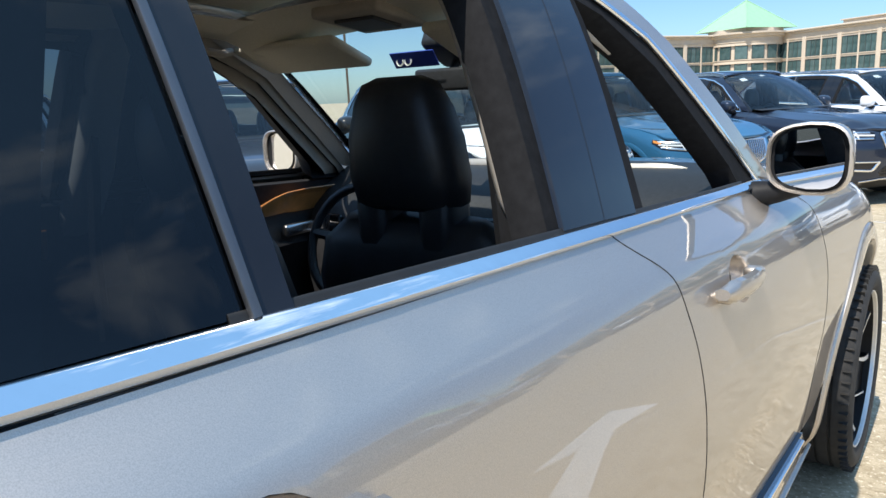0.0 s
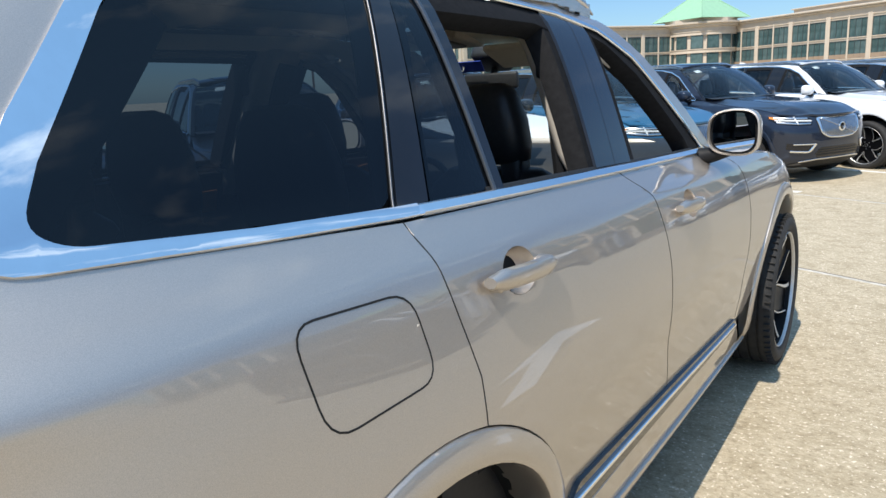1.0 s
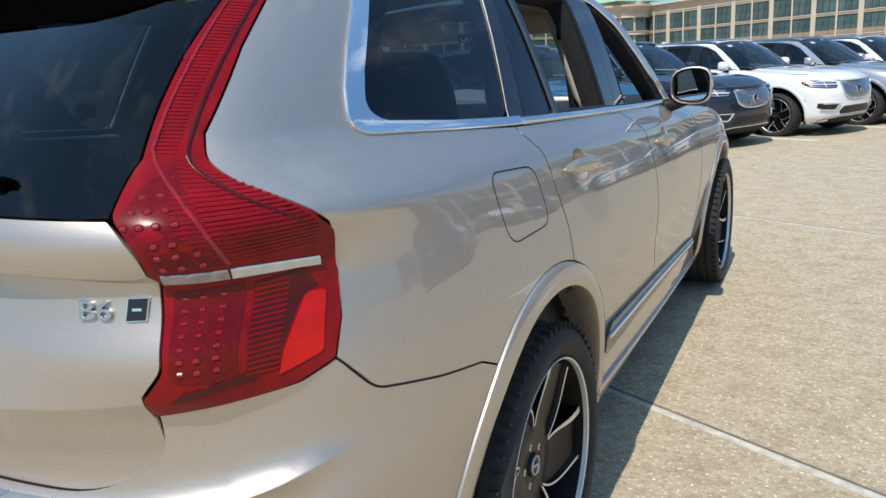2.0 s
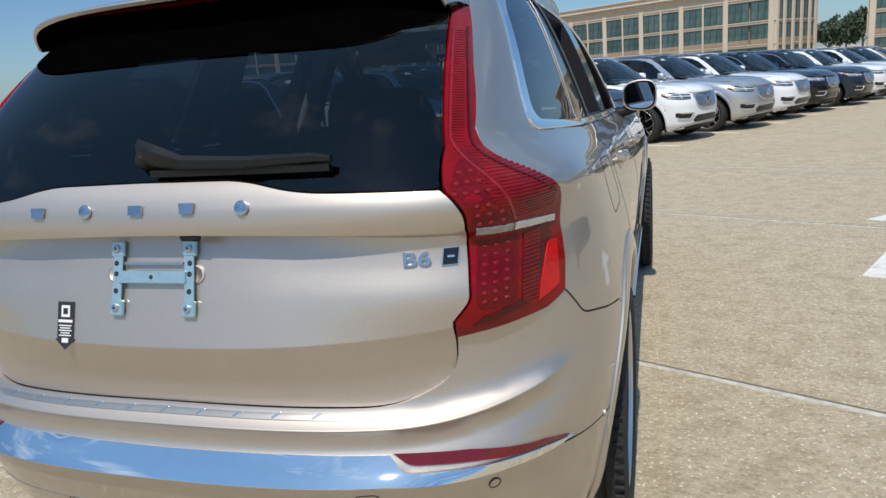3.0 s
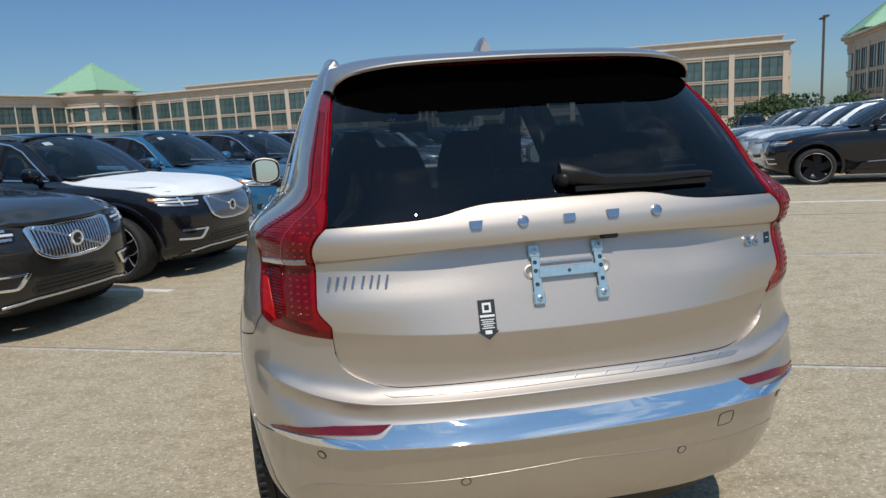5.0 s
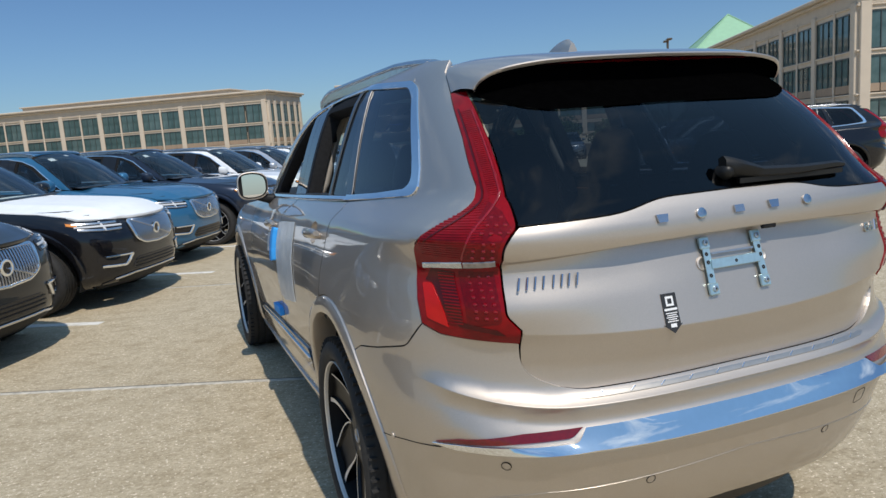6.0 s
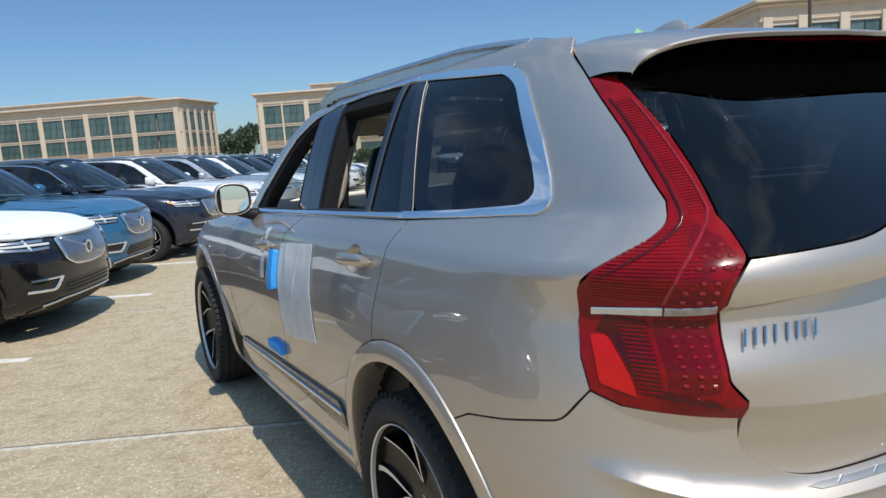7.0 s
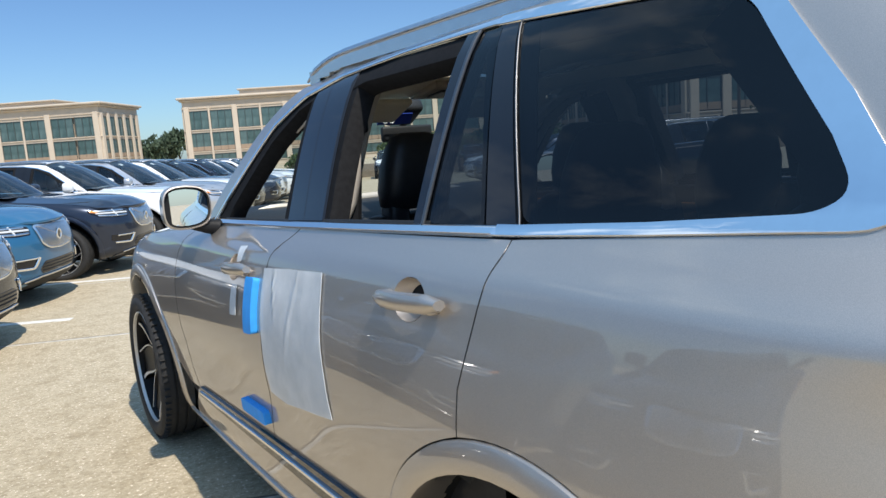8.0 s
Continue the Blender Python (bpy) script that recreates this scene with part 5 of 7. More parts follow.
    # satin ribbon as sun glint along the lower bumper's groove, tow-hook cover, parking sensors
    part("bumper_seam", ribbon(rl([("x", -0.775, 0.44), ("x", -0.72, 0.492, 0.04), ("x", -0.60, 0.512), ("x", 0.0, 0.541), ("x", 0.60, 0.512), ("x", 0.72, 0.492, 0.04), ("x", 0.775, 0.44)]), pr, 0.0026, 0.0014), PLATE, car)
    side_parts("bumper_side_seam", lambda: ribbon([(-2.19, 0.632), (-2.05, 0.612), (-1.88, 0.578)], place_side, 0.003, 0.0008), UNDER, car)
    ring = [("x", 0.43, 0.612), ("x", 0.482, 0.614), ("x", 0.482, 0.570), ("x", 0.43, 0.568)]
    loop = rounded([(*p, 0.012) for p in rear_uv(ring)], 0.01)
    part("tow_hook_cover", ribbon([tuple(p) for p in loop + loop[:1]], pr, 0.002, 0.0006), UNDER, car)
    for x in (-0.32, 0.32, -0.70, 0.70):
        c = u_of_x(x, 0.512 if abs(x) < 0.5 else 0.60)
        z = 0.512 if abs(x) < 0.5 else 0.60
        q = pr((c, z))
        n = normal_at(pr, (c, z))
        bm = bmesh.new()
        add_lathe(bm, [(0.0, 0.013), (0.001, 0.013), (0.001, 0.011), (-0.001, 0.0105), (0.001, 0.010), (0.0015, 0.0)], 20, "z")
        so = part("parking_sensor", bm, paint, car, smooth=30)
        bm = bmesh.new()
        add_lathe(bm, [(0.0005, 0.0142), (0.0014, 0.0142), (0.0014, 0.0122), (0.0005, 0.0122)], 20, "z", closed=True)
        part("sensor_ring", bm, UNDER, so)
        so.matrix_basis = Matrix.Translation(q) @ n.to_track_quat("Z", "Y").to_matrix().to_4x4()
    return lamps

# ---- fittings shared by the cars ----
def soft_block(c, s, rot=None, r=0.3, seg=3):
    """A cushion-like block."""
    bm = bmesh.new()
    add_box(bm, c, s, rot, bevel=min(s) * r, seg=seg)
    return bm


def handles(car, paint, sides=(1, -1)):
    for cy, cz, y0, y1 in ((-1.03, 1.113, -1.172, -0.915), (0.10, 1.060, -0.075, 0.19)):
        def bar():
            bm = bmesh.new()
            rings = []
            n = 14
            for k in range(n + 1):
                f = k / n
                y = y0 + (y1 - y0) * f
                z = cz + 0.012 - 0.020 * f
                x = side_x(y, z) + 0.010 + 0.020 * math.sin(math.pi * min(1, 0.12 + f * 0.9)) ** 0.6
                h = 0.021 * min(1, (math.sin(math.pi * (0.06 + 0.88 * f)) * 1.8)) ** 0.6
                d = 0.013
                rings.append([bm.verts.new((x + dx * d, y, z + dz * h)) for dx, dz in ((-1, -0.5), (-0.4, -0.95), (0.4, -0.85), (0.9, -0.3), (1.0, 0.3), (0.5, 0.85), (-0.4, 0.95), (-1, 0.5))])
            for r0, r1 in zip(rings, rings[1:]):
                for k in range(8):
                    bm.faces.new((r0[k], r0[(k + 1) % 8], r1[(k + 1) % 8], r1[k]))
            bm.faces.new(rings[0][::-1])
            bm.faces.new(rings[-1])
            for ye in (y0 + 0.035, y1 - 0.03):
                add_box(bm, (side_x(ye, cz) + 0.010, ye, cz), (0.036, 0.03, 0.022), bevel=0.005)
            bmesh.ops.recalc_face_normals(bm, faces=bm.faces)
            return bm
        hs = side_parts("door_handle", bar, paint, car, smooth=50, sides=sides)
        def cup():
            bm = bmesh.new()
            rings = []
            for rr, dd in ((1.02, 0.0), (0.97, 0.008), (0.85, 0.022), (0.6, 0.034), (0.3, 0.039), (0.02, 0.040)):
                rings.append([bm.verts.new((side_x(y, z) - dd, y, z)) for y, z in arc_pts((cy, cz), 0.062 * rr, 0, 345, 23, 0.70)])
            for r0, r1 in zip(rings, rings[1:]):
                for k in range(24):
                    bm.faces.new((r0[k], r1[k], r1[(k + 1) % 24], r0[(k + 1) % 24]))
            bmesh.ops.recalc_face_normals(bm, faces=bm.faces)
            if sum(f.normal.x for f in bm.faces) < 0:
                bmesh.ops.reverse_faces(bm, faces=bm.faces)
            return bm
        side_parts("handle_cup", cup, paint, car, smooth=60, sides=sides)


def mirrors(car, paint, sides=(1, -1)):
    def shell_rings(scale=1.0, y=0.0):
        pts = []
        for k in range(28):
            t = k * math.tau / 28
            c, s = math.cos(t), math.sin(t)
            x = 0.092 * math.copysign(abs(c) ** 0.62, c)
            z = 0.085 * math.copysign(abs(s) ** 0.62, s)
            # inner side lower and slimmer
            z *= 1.0 - 0.12 * (x < 0) * abs(x) / 0.09
            pts.append((x * scale, z * scale))
        return pts
    c = Vector((0.922, 0.53, 1.248))
    def shell():
        bm = bmesh.new()
        rings = []
        for sc, dy in ((0.90, 0.004), (0.93, -0.012), (0.985, -0.010), (1.0, 0.005), (0.985, 0.04), (0.90, 0.075), (0.70, 0.105), (0.40, 0.12), (0.05, 0.124)):
            rings.append([bm.verts.new(c + Vector((x, dy - x * 0.05, z))) for x, z in shell_rings(sc)])
        for r0, r1 in zip(rings, rings[1:]):
            for k in range(28):
                bm.faces.new((r0[k], r1[k], r1[(k + 1) % 28], r0[(k + 1) % 28]))
        bmesh.ops.recalc_face_normals(bm, faces=bm.faces)
        return bm
    hs = side_parts("door_mirror", shell, paint, car, smooth=60, sides=sides)
    def face(sc, dy, lean):
        def f():
            bm = bmesh.new()
            v = [bm.verts.new(c + Vector((x, dy - x * lean + z * 0.03, z))) for x, z in shell_rings(sc)]
            fc = bm.faces.new(v)
            fc.normal_update()
            if fc.normal.y > 0:
                fc.normal_flip()
            return bm
        return f
    for h, s in zip(hs, sides):
        for nm, fn, mt in (("mirror_surround", face(0.91, 0.008, 0.05), TRIM), ("mirror_glass", face(0.82, -0.001, 0.11 if s > 0 else -0.10), MIRROR)):
            bm = fn()
            if s < 0:
                mirror_bm(bm)
            part(nm, bm, mt, h)
        bm = tube([(0.80, 0.56, 1.155), (0.85, 0.56, 1.165), (0.895, 0.56, 1.185)], [0.035, 0.028, 0.03], 10)
        if s < 0:
            mirror_bm(bm)
        part("mirror_stalk", bm, TRIM, h, smooth=60)


def seat(name, x, y, z, car, width=0.52, tall=0.66, head=True, simple=False):
    s = new(name)
    s.parent = car
    s.empty_display_size = 0.1
    s.matrix_basis = Matrix.Translation((x, y, z))
    tilt = Matrix.Rotation(radians(-14), 4, "X")
    part("seat_cushion", soft_block((0, 0.20, 0.06), (width, 0.52, 0.17)), LEATHER, s, smooth=60)
    bm = bmesh.new()
    # backrest narrowing to the shoulders
    rings = []
    for f, w, d in ((0.0, 0.40, 0.10), (0.05, 0.5, 0.16), (0.5, 0.52, 0.17), (0.8, 0.49, 0.15), (0.93, 0.42, 0.12), (1.0, 0.30, 0.06)):
        ring = []
        for k in range(16):
            t = k * math.tau / 16
            cx, cy = math.cos(t), math.sin(t)
            p = Vector((w / 2 * width / 0.52 * math.copysign(abs(cx) ** 0.5, cx), d / 2 * math.copysign(abs(cy) ** 0.6, cy), f * tall))
            ring.append(bm.verts.new(tilt.inverted() @ p + Vector((0, -0.06, 0.10))))
        rings.append(ring)
    for r0, r1 in zip(rings, rings[1:]):
        for k in range(16):
            bm.faces.new((r0[k], r0[(k + 1) % 16], r1[(k + 1) % 16], r1[k]))
    bm.faces.new(rings[-1])
    bmesh.ops.recalc_face_normals(bm, faces=bm.faces)
    part("backrest", bm, LEATHER, s, smooth=60)
    if head:
        bm = bmesh.new()
        rings = []
        hy = -0.06 - math.tan(radians(14)) * tall * 0.9
        for f, w, d in ((0.0, 0.235, 0.09), (0.05, 0.265, 0.115), (0.25, 0.275, 0.135), (0.55, 0.255, 0.135), (0.82, 0.205, 0.115), (0.95, 0.170, 0.085), (1.0, 0.11, 0.03)):
            ring = []
            for k in range(16):
                t = k * math.tau / 16
                cx, cy = math.cos(t), math.sin(t)
                ring.append(bm.verts.new((w * 0.46 * math.copysign(abs(cx) ** 0.55, cx), hy - 0.01 - 0.02 * f + d / 2 * math.copysign(abs(cy) ** 0.7, cy), tall + 0.100 + 0.245 * f)))
            rings.append(ring)
        for r0, r1 in zip(rings, rings[1:]):
            for k in range(16):
                bm.faces.new((r0[k], r0[(k + 1) % 16], r1[(k + 1) % 16], r1[k]))
        bm.faces.new(rings[-1])
        bm.faces.new(rings[0][::-1])
        bmesh.ops.recalc_face_normals(bm, faces=bm.faces)
        for dx in (-0.078, 0.078):
            add_box(bm, (dx, hy - 0.012, tall + 0.075), (0.075, 0.085, 0.13), bevel=0.02, seg=2)
        part("headrest", bm, LEATHER, s, smooth=60)
        if not simple:
            for dx in (-0.06, 0.06):
                part("headrest_post", tube([(dx, hy, tall + 0.02), (dx, hy, tall + 0.14)], 0.007, 8), SATIN, s)
    return s


def windscreen_place():
    edge = [(0.12, 1.645), (0.34, 1.525), (0.62, 1.32), (0.80, 1.168)]
    mid = [(0.17, 1.700), (0.46, 1.565), (0.80, 1.345), (1.06, 1.155)]
    ey, ez = curve_of([(k / 3, p[0]) for k, p in enumerate(edge)]), curve_of([(k / 3, p[1]) for k, p in enumerate(edge)])
    my, mz = curve_of([(k / 3, p[0]) for k, p in enumerate(mid)]), curve_of([(k / 3, p[1]) for k, p in enumerate(mid)])

    def place(p):
        v, f = p
        y, z = ey(f), ez(f)
        xe = side_x(y, z)
        k = v * v
        return Vector((v * xe, my(f) + (y - my(f)) * k, mz(f) + (z - mz(f)) * k))

    return place


def hood_place():
    top = curve_of([(0.72, 1.166), (1.0, 1.128), (1.4, 1.088), (1.75, 1.05), (2.0, 1.0), (2.16, 0.95), (2.40, 0.90)])

    def place(p):
        v, y = p
        # the front edge sweeps back towards the lamps
        yy = y + 0.30 * (1 - v * v) * smooth01(0.9, 2.16, y)
        z = top(y)
        xe = side_x(min(y, 2.16), z) - 0.004
        crown = 0.055 * smooth01(0.7, 1.0, 2.9 - y) * (1 - abs(v) ** 2.2) + 0.012 * math.exp(-((abs(v) - 0.62) / 0.1) ** 2)
        return Vector((v * xe, yy, z + crown))

    return place


def front_end(car, paint, hood_paint=None, detail=True):
    # the scuttle and the bonnet
    hp = hood_place()
    d = sheet([(-0.985, 0.80), (0.985, 0.80), (0.985, 2.10), (0.8, 2.17), (-0.8, 2.17), (-0.985, 2.10)], hp, step=0.06, flange=0.03)
    sheet_object("bonnet", d, hood_paint or paint, car)
    wp = windscreen_place()
    d = sheet([(-0.985, 0.0, 0.05), (0.985, 0.0, 0.05), (0.985, 1.0, 0.05), (-0.985, 1.0, 0.05)], wp, step=0.09, flange=0.0, off=-0.004)
    sheet_object("windscreen", d, GLASSCLEAR, car)
    bm = bmesh.new()
    for v0, v1 in ((-0.99, -0.955), (0.955, 0.99)):
        rows = [[bm.verts.new(wp((v, f / 12)) + Vector((0, 0, 0.002))) for v in (v0, v1)] for f in range(13)]
        for r0, r1 in zip(rows, rows[1:]):
            bm.faces.new((r0[0], r0[1], r1[1], r1[0]))
    rows = [[bm.verts.new(wp((v / 10, f)) + Vector((0, 0, 0.0025))) for f in (0.955, 1.0)] for v in range(-9, 10)]
    for r0, r1 in zip(rows, rows[1:]):
        bm.faces.new((r0[0], r0[1], r1[1], r1[0]))
    part("windscreen_border", bm, PIANO, car)
    # nose
    nose = both_x([("x", 0.0, 0.955), ("x", 0.42, 0.950), ("x", 0.70, 0.945), ("y", 2.155, 0.930), ("y", 2.18, 0.80), ("y", 2.14, 0.70), ("y", 2.09, 0.62), ("y", 2.115, 0.45), ("y", 2.10, 0.27), ("x", 0.6, 0.22), ("x", 0.0, 0.22)])
    end_panel("front_bumper", nose, paint, car, rear=False, step=0.05, gap=0.002)
    if not detail:
        return
    pf = place_front
    gr = both_x([("x", 0.0, 0.905), ("x", 0.40, 0.895, 0.03), ("x", 0.36, 0.70, 0.04), ("x", 0.24, 0.640, 0.04), ("x", 0.0, 0.625)])
    g = end_panel("grille", gr, PIANO, car, "upright-barred bright grille", rear=False, step=0.05, off=0.008, flange=0.01)[0]
    loop = rounded(front_uv(gr), 0.03)
    part("grille_frame", ribbon([tuple(p) for p in loop + loop[:1]], pf, 0.026, 0.016, 0.006), CHROME, g, smooth=50)
    for k in range(-12, 13):
        x = k * 0.0295
        zt = 0.897
        zb = 0.632 + max(0, abs(x) - 0.16) * 0.36
        part("grille_bar", ribbon(front_uv([("x", x, zb), ("x", x * 1.05, zt)]), pf, 0.013, 0.014, 0.008), SATIN, g)
    part("grille_slash", ribbon(front_uv([("x", -0.27, 0.665), ("x", 0.33, 0.885)]), pf, 0.018, 0.008, 0.022), SATIN, g)
    bm = bmesh.new()
    add_lathe(bm, [(0.0, 0.066), (0.012, 0.066), (0.018, 0.06), (0.018, 0.046), (0.010, 0.042), (0.0, 0.042)], 32, "y", (0, FRONT(0.77) + 0.022, 0.768))
    part("emblem_ring", bm, CHROME, g, smooth=30)
    bm = bmesh.new()
    add_lathe(bm, [(0.0, 0.043), (0.008, 0.043), (0.009, 0.004)], 24, "y", (0, FRONT(0.77) + 0.024, 0.768))
    part("emblem_disc", bm, PIANO, g)
    for s in (1, -1):
        hl = [("x", 0.47, 0.905, 0.02), ("x", 0.62, 0.925), ("y", 2.12, 0.935), ("y", 2.00, 0.945, 0.02), ("y", 2.02, 0.905), ("y", 2.14, 0.845), ("x", 0.66, 0.815), ("x", 0.49, 0.815, 0.02)]
        lamp = end_panel("headlamp", hl, PIANO, car, "clear headlamp with a bright sideways T light", rear=False, sides=(s,), step=0.03, off=0.006, flange=0.012)[0]
        for nm, pts, w, mt in (("light_bar", [("x", 0.49, 0.868), ("x", 0.64, 0.876), ("y", 2.10, 0.892)], 0.020, "led"), ("light_stem", [("x", 0.68, 0.925), ("x", 0.665, 0.832)], 0.018, "led"),
                               ("lower_reflector", [("x", 0.51, 0.835), ("x", 0.66, 0.838), ("y", 2.13, 0.862)], 0.022, "chrome"), ("upper_reflector", [("x", 0.53, 0.903), ("x", 0.66, 0.908), ("y", 2.08, 0.922)], 0.020, "chrome")):
            bm = ribbon(front_uv(pts), pf, w, 0.008, 0.006)
            if s < 0:
                mirror_bm(bm)
            part(nm, bm, WHITELED if mt == "led" else SATIN, lamp)
        bm = ribbon(front_uv([("y", 2.12, 0.905), ("y", 2.03, 0.925)]), pf, 0.030, 0.008, 0.006)
        if s < 0:
            mirror_bm(bm)
        part("side_marker", bm, AMBER, lamp, "amber side marker")
        lp = [("x", 0.47, 0.565), ("y", 2.25, 0.575), ("y", 2.24, 0.50), ("x", 0.57, 0.445, 0.03), ("x", 0.49, 0.455)]
        end_panel("bumper_vent", lp, PIANO, car, rear=False, sides=(s,), step=0.05, off=0.005, flange=0.008)
        for pts, w in (([("x", 0.46, 0.555), ("x", 0.72, 0.562)], 0.018), ([("x", 0.455, 0.560), ("x", 0.53, 0.452, 0.03), ("x", 0.74, 0.468)], 0.028)):
            bm = ribbon(front_uv(pts), pf, w, 0.014, 0.006)
            if s < 0:
                mirror_bm(bm)
            part("vent_trim", bm, CHROME, car)
    low = both_x([("x", 0.0, 0.505), ("x", 0.36, 0.505, 0.03), ("x", 0.45, 0.42, 0.03), ("x", 0.40, 0.375), ("x", 0.0, 0.375)])
    lg = end_panel("lower_grille", low, PIANO, car, rear=False, step=0.06, off=0.004, flange=0.008)[0]
    for k in range(3):
        z = 0.405 + k * 0.035
        part("lower_grille_bar", ribbon(front_uv([("x", -0.40, z), ("x", 0.40, z)]), pf, 0.008, 0.008, 0.004), TRIM, lg)
    end_panel("front_skid", both_x([("x", 0.0, 0.345), ("x", 0.55, 0.335), ("x", 0.70, 0.28), ("x", 0.66, 0.225), ("x", 0.0, 0.225)]), TRIM, car, rear=False, step=0.08, off=0.005, flange=0.01)
    part("skid_strip", ribbon(front_uv([("x", -0.62, 0.315), ("x", -0.4, 0.345), ("x", 0.4, 0.345), ("x", 0.62, 0.315)]), pf, 0.02, 0.01, 0.004), SATIN, car)


WHITELED = plain("white_light_guide", (0.62, 0.63, 0.64), 0.15, grain=0.03, coat=0.5)
AMBER = plain("amber_marker", (0.75, 0.25, 0.03), 0.2, grain=0.1, coat=1.0)


PILLARDARK = plain("grey_pillar_lining", (0.48, 0.44, 0.39), 0.8, grain=0.06, gscale=150)


def cabin(car, roof_place, full=True):
    """Seats, dashboard and lining."""
    seats = [("front_seat", 0.38, -0.03, 0.46), ("front_seat", -0.38, -0.03, 0.46)]
    for nm, x, y, z in seats:
        seat(nm, x, y, z, car, width=0.58, simple=not full)
    for x in (-0.46, 0.0, 0.46):
        seat("second_row_seat", x, -0.98, 0.50, car, width=0.44, tall=0.60, head=True, simple=True)
    if full:
        for x in (-0.40, 0.40):
            seat("third_row_seat", x, -1.72, 0.55, car, width=0.44, tall=0.52, simple=True)
    # dashboard with a rolled top
    bm = bmesh.new()
    rings = []
    for k in range(17):
        x = -0.74 + 1.48 * k / 16
        hood = 0.05 * math.exp(-((x + 0.37) / 0.2) ** 2)
        rings.append([bm.verts.new((x, y + 0.06 * (1 - (x / 0.74) ** 2), z)) for y, z in ((0.50, 0.62), (0.46, 0.80), (0.47, 0.93), (0.50, 1.03 + hood), (0.56, 1.115 + hood * 0.9), (0.70, 1.180), (0.84, 1.200), (0.95, 1.185))])
    for r0, r1 in zip(rings, rings[1:]):
        for k in range(7):
            bm.faces.new((r0[k], r0[k + 1], r1[k + 1], r1[k]))
    bmesh.ops.recalc_face_normals(bm, faces=bm.faces)
    dash = part("dashboard", bm, CABIN, car, smooth=45)
    part("floor_tub", box((0, -0.3, 0.42), (1.5, 3.6, 0.08)), CABIN, car)
    if full:
        part("dash_trim", tube([(-0.72, 0.475, 0.955), (-0.3, 0.505, 0.96), (0.3, 0.505, 0.96), (0.72, 0.475, 0.955)], 0.010, 8), SATIN, dash)
        sc = part("touch_screen", box((0.0, 0.50, 0.93), (0.19, 0.02, 0.25), Matrix.Rotation(radians(-8), 4, "X"), bevel=0.008), PIANO, dash)
        for x in (-0.14, 0.14, 0.62, -0.62):
            part("air_vent", box((x, 0.495, 0.95), (0.065, 0.02, 0.16), Matrix.Rotation(radians(-8), 4, "X"), bevel=0.01), PIANO, dash)
            part("vent_frame", tube([(x - 0.036, 0.487, 0.88), (x - 0.036, 0.484, 1.03), (x + 0.036, 0.484, 1.03), (x + 0.036, 0.487, 0.88)], 0.004, 6), SATIN, dash)
    # steering wheel
    bm = bmesh.new()
    rot = Matrix.Translation((-0.37, 0.33, 0.98)) @ Matrix.Rotation(radians(68), 4, "X")
    ring = [rot @ Vector((math.cos(k * math.tau / 32) * 0.185, math.sin(k * math.tau / 32) * 0.185, 0)) for k in range(33)]
    add_tube(bm, ring, 0.016, 8, caps=False)
    for a in (0.1, math.pi - 0.1, -math.pi / 2):
        add_tube(bm, [rot @ Vector((math.cos(a) * 0.05, math.sin(a) * 0.05, -0.01)), rot @ Vector((math.cos(a) * 0.18, math.sin(a) * 0.18, 0))], 0.016, 6)
    add_lathe(bm, [(-0.03, 0.06), (0.02, 0.065), (0.03, 0.02)], 20, "z")
    for v in bm.verts:
        if v.co.length < 0.2:
            v.co = rot @ v.co
    bmesh.ops.recalc_face_normals(bm, faces=bm.faces)
    part("steering_wheel", bm, LEATHER, car, smooth=50)
    # headliner under the roof, with a long glazed opening
    def place(p):
        q = roof_place(p)
        return Vector((q.x * 0.97, q.y, q.z - 0.080 - 0.012 * abs(p[0]) ** 3))
    d = sheet([(-1, -1.80), (1, -1.80), (1, 0.06), (-1, 0.06)], place, step=0.1, flange=0.0, holes=[[(-0.66, -0.88, 0.06), (0.66, -0.88, 0.06), (0.66, -0.02, 0.06), (-0.66, -0.02, 0.06)]])
    sheet_object("headliner", d, HEADLINER, car)
    d = sheet([(-0.68, -0.90), (0.68, -0.90), (0.68, 0.0), (-0.68, 0.0)], lambda p: place(p) + Vector((0, 0, 0.03)), step=0.12, flange=0.0)
    sheet_object("sun_blind", d, HEADLINER, car)
    if not full:
        return
    # lining along the pillars and over the doors
    def lining(path, w, off, mat, name):
        side_parts(name, lambda: ribbon(path, lambda p: Vector((side_x(p[0], p[1]) - off, p[0], p[1])), w, 0.01), mat, car, smooth=60)
    lining([(0.66, 1.135), (0.475, 1.285), (0.22, 1.480), (-0.01, 1.588), (-0.3, 1.632), (-1.6, 1.638)], 0.065, 0.06, PILLARTRIM, "cant_rail_lining")
    def pillar_post():
        bm = bmesh.new()
        rows = []
        for k in range(10):
            z = 0.80 + 0.84 * k / 9
            yc = -0.375 + 0.085 * (z - 0.80) / 0.84
            xo = side_x(yc, z)
            w = 0.075 - 0.025 * k / 9
            rows.append([bm.verts.new((xo - d, yc + w * e, z)) for d, e in ((0.03, -1), (0.09, -1), (0.115, -0.7), (0.12, 0), (0.115, 0.7), (0.09, 1), (0.03, 1))])
        for r0, r1 in zip(rows, rows[1:]):
            for m in range(6):
                bm.faces.new((r0[m], r1[m], r1[m + 1], r0[m + 1]))
        bmesh.ops.recalc_face_normals(bm, faces=bm.faces)
        return bm
    side_parts("door_pillar_lining", pillar_post, PILLARDARK, car, smooth=50)
    lining([(-1.04, 1.64), (-1.12, 1.42), (-1.18, 1.22)], 0.16, 0.05, CABIN, "rear_pillar_lining")
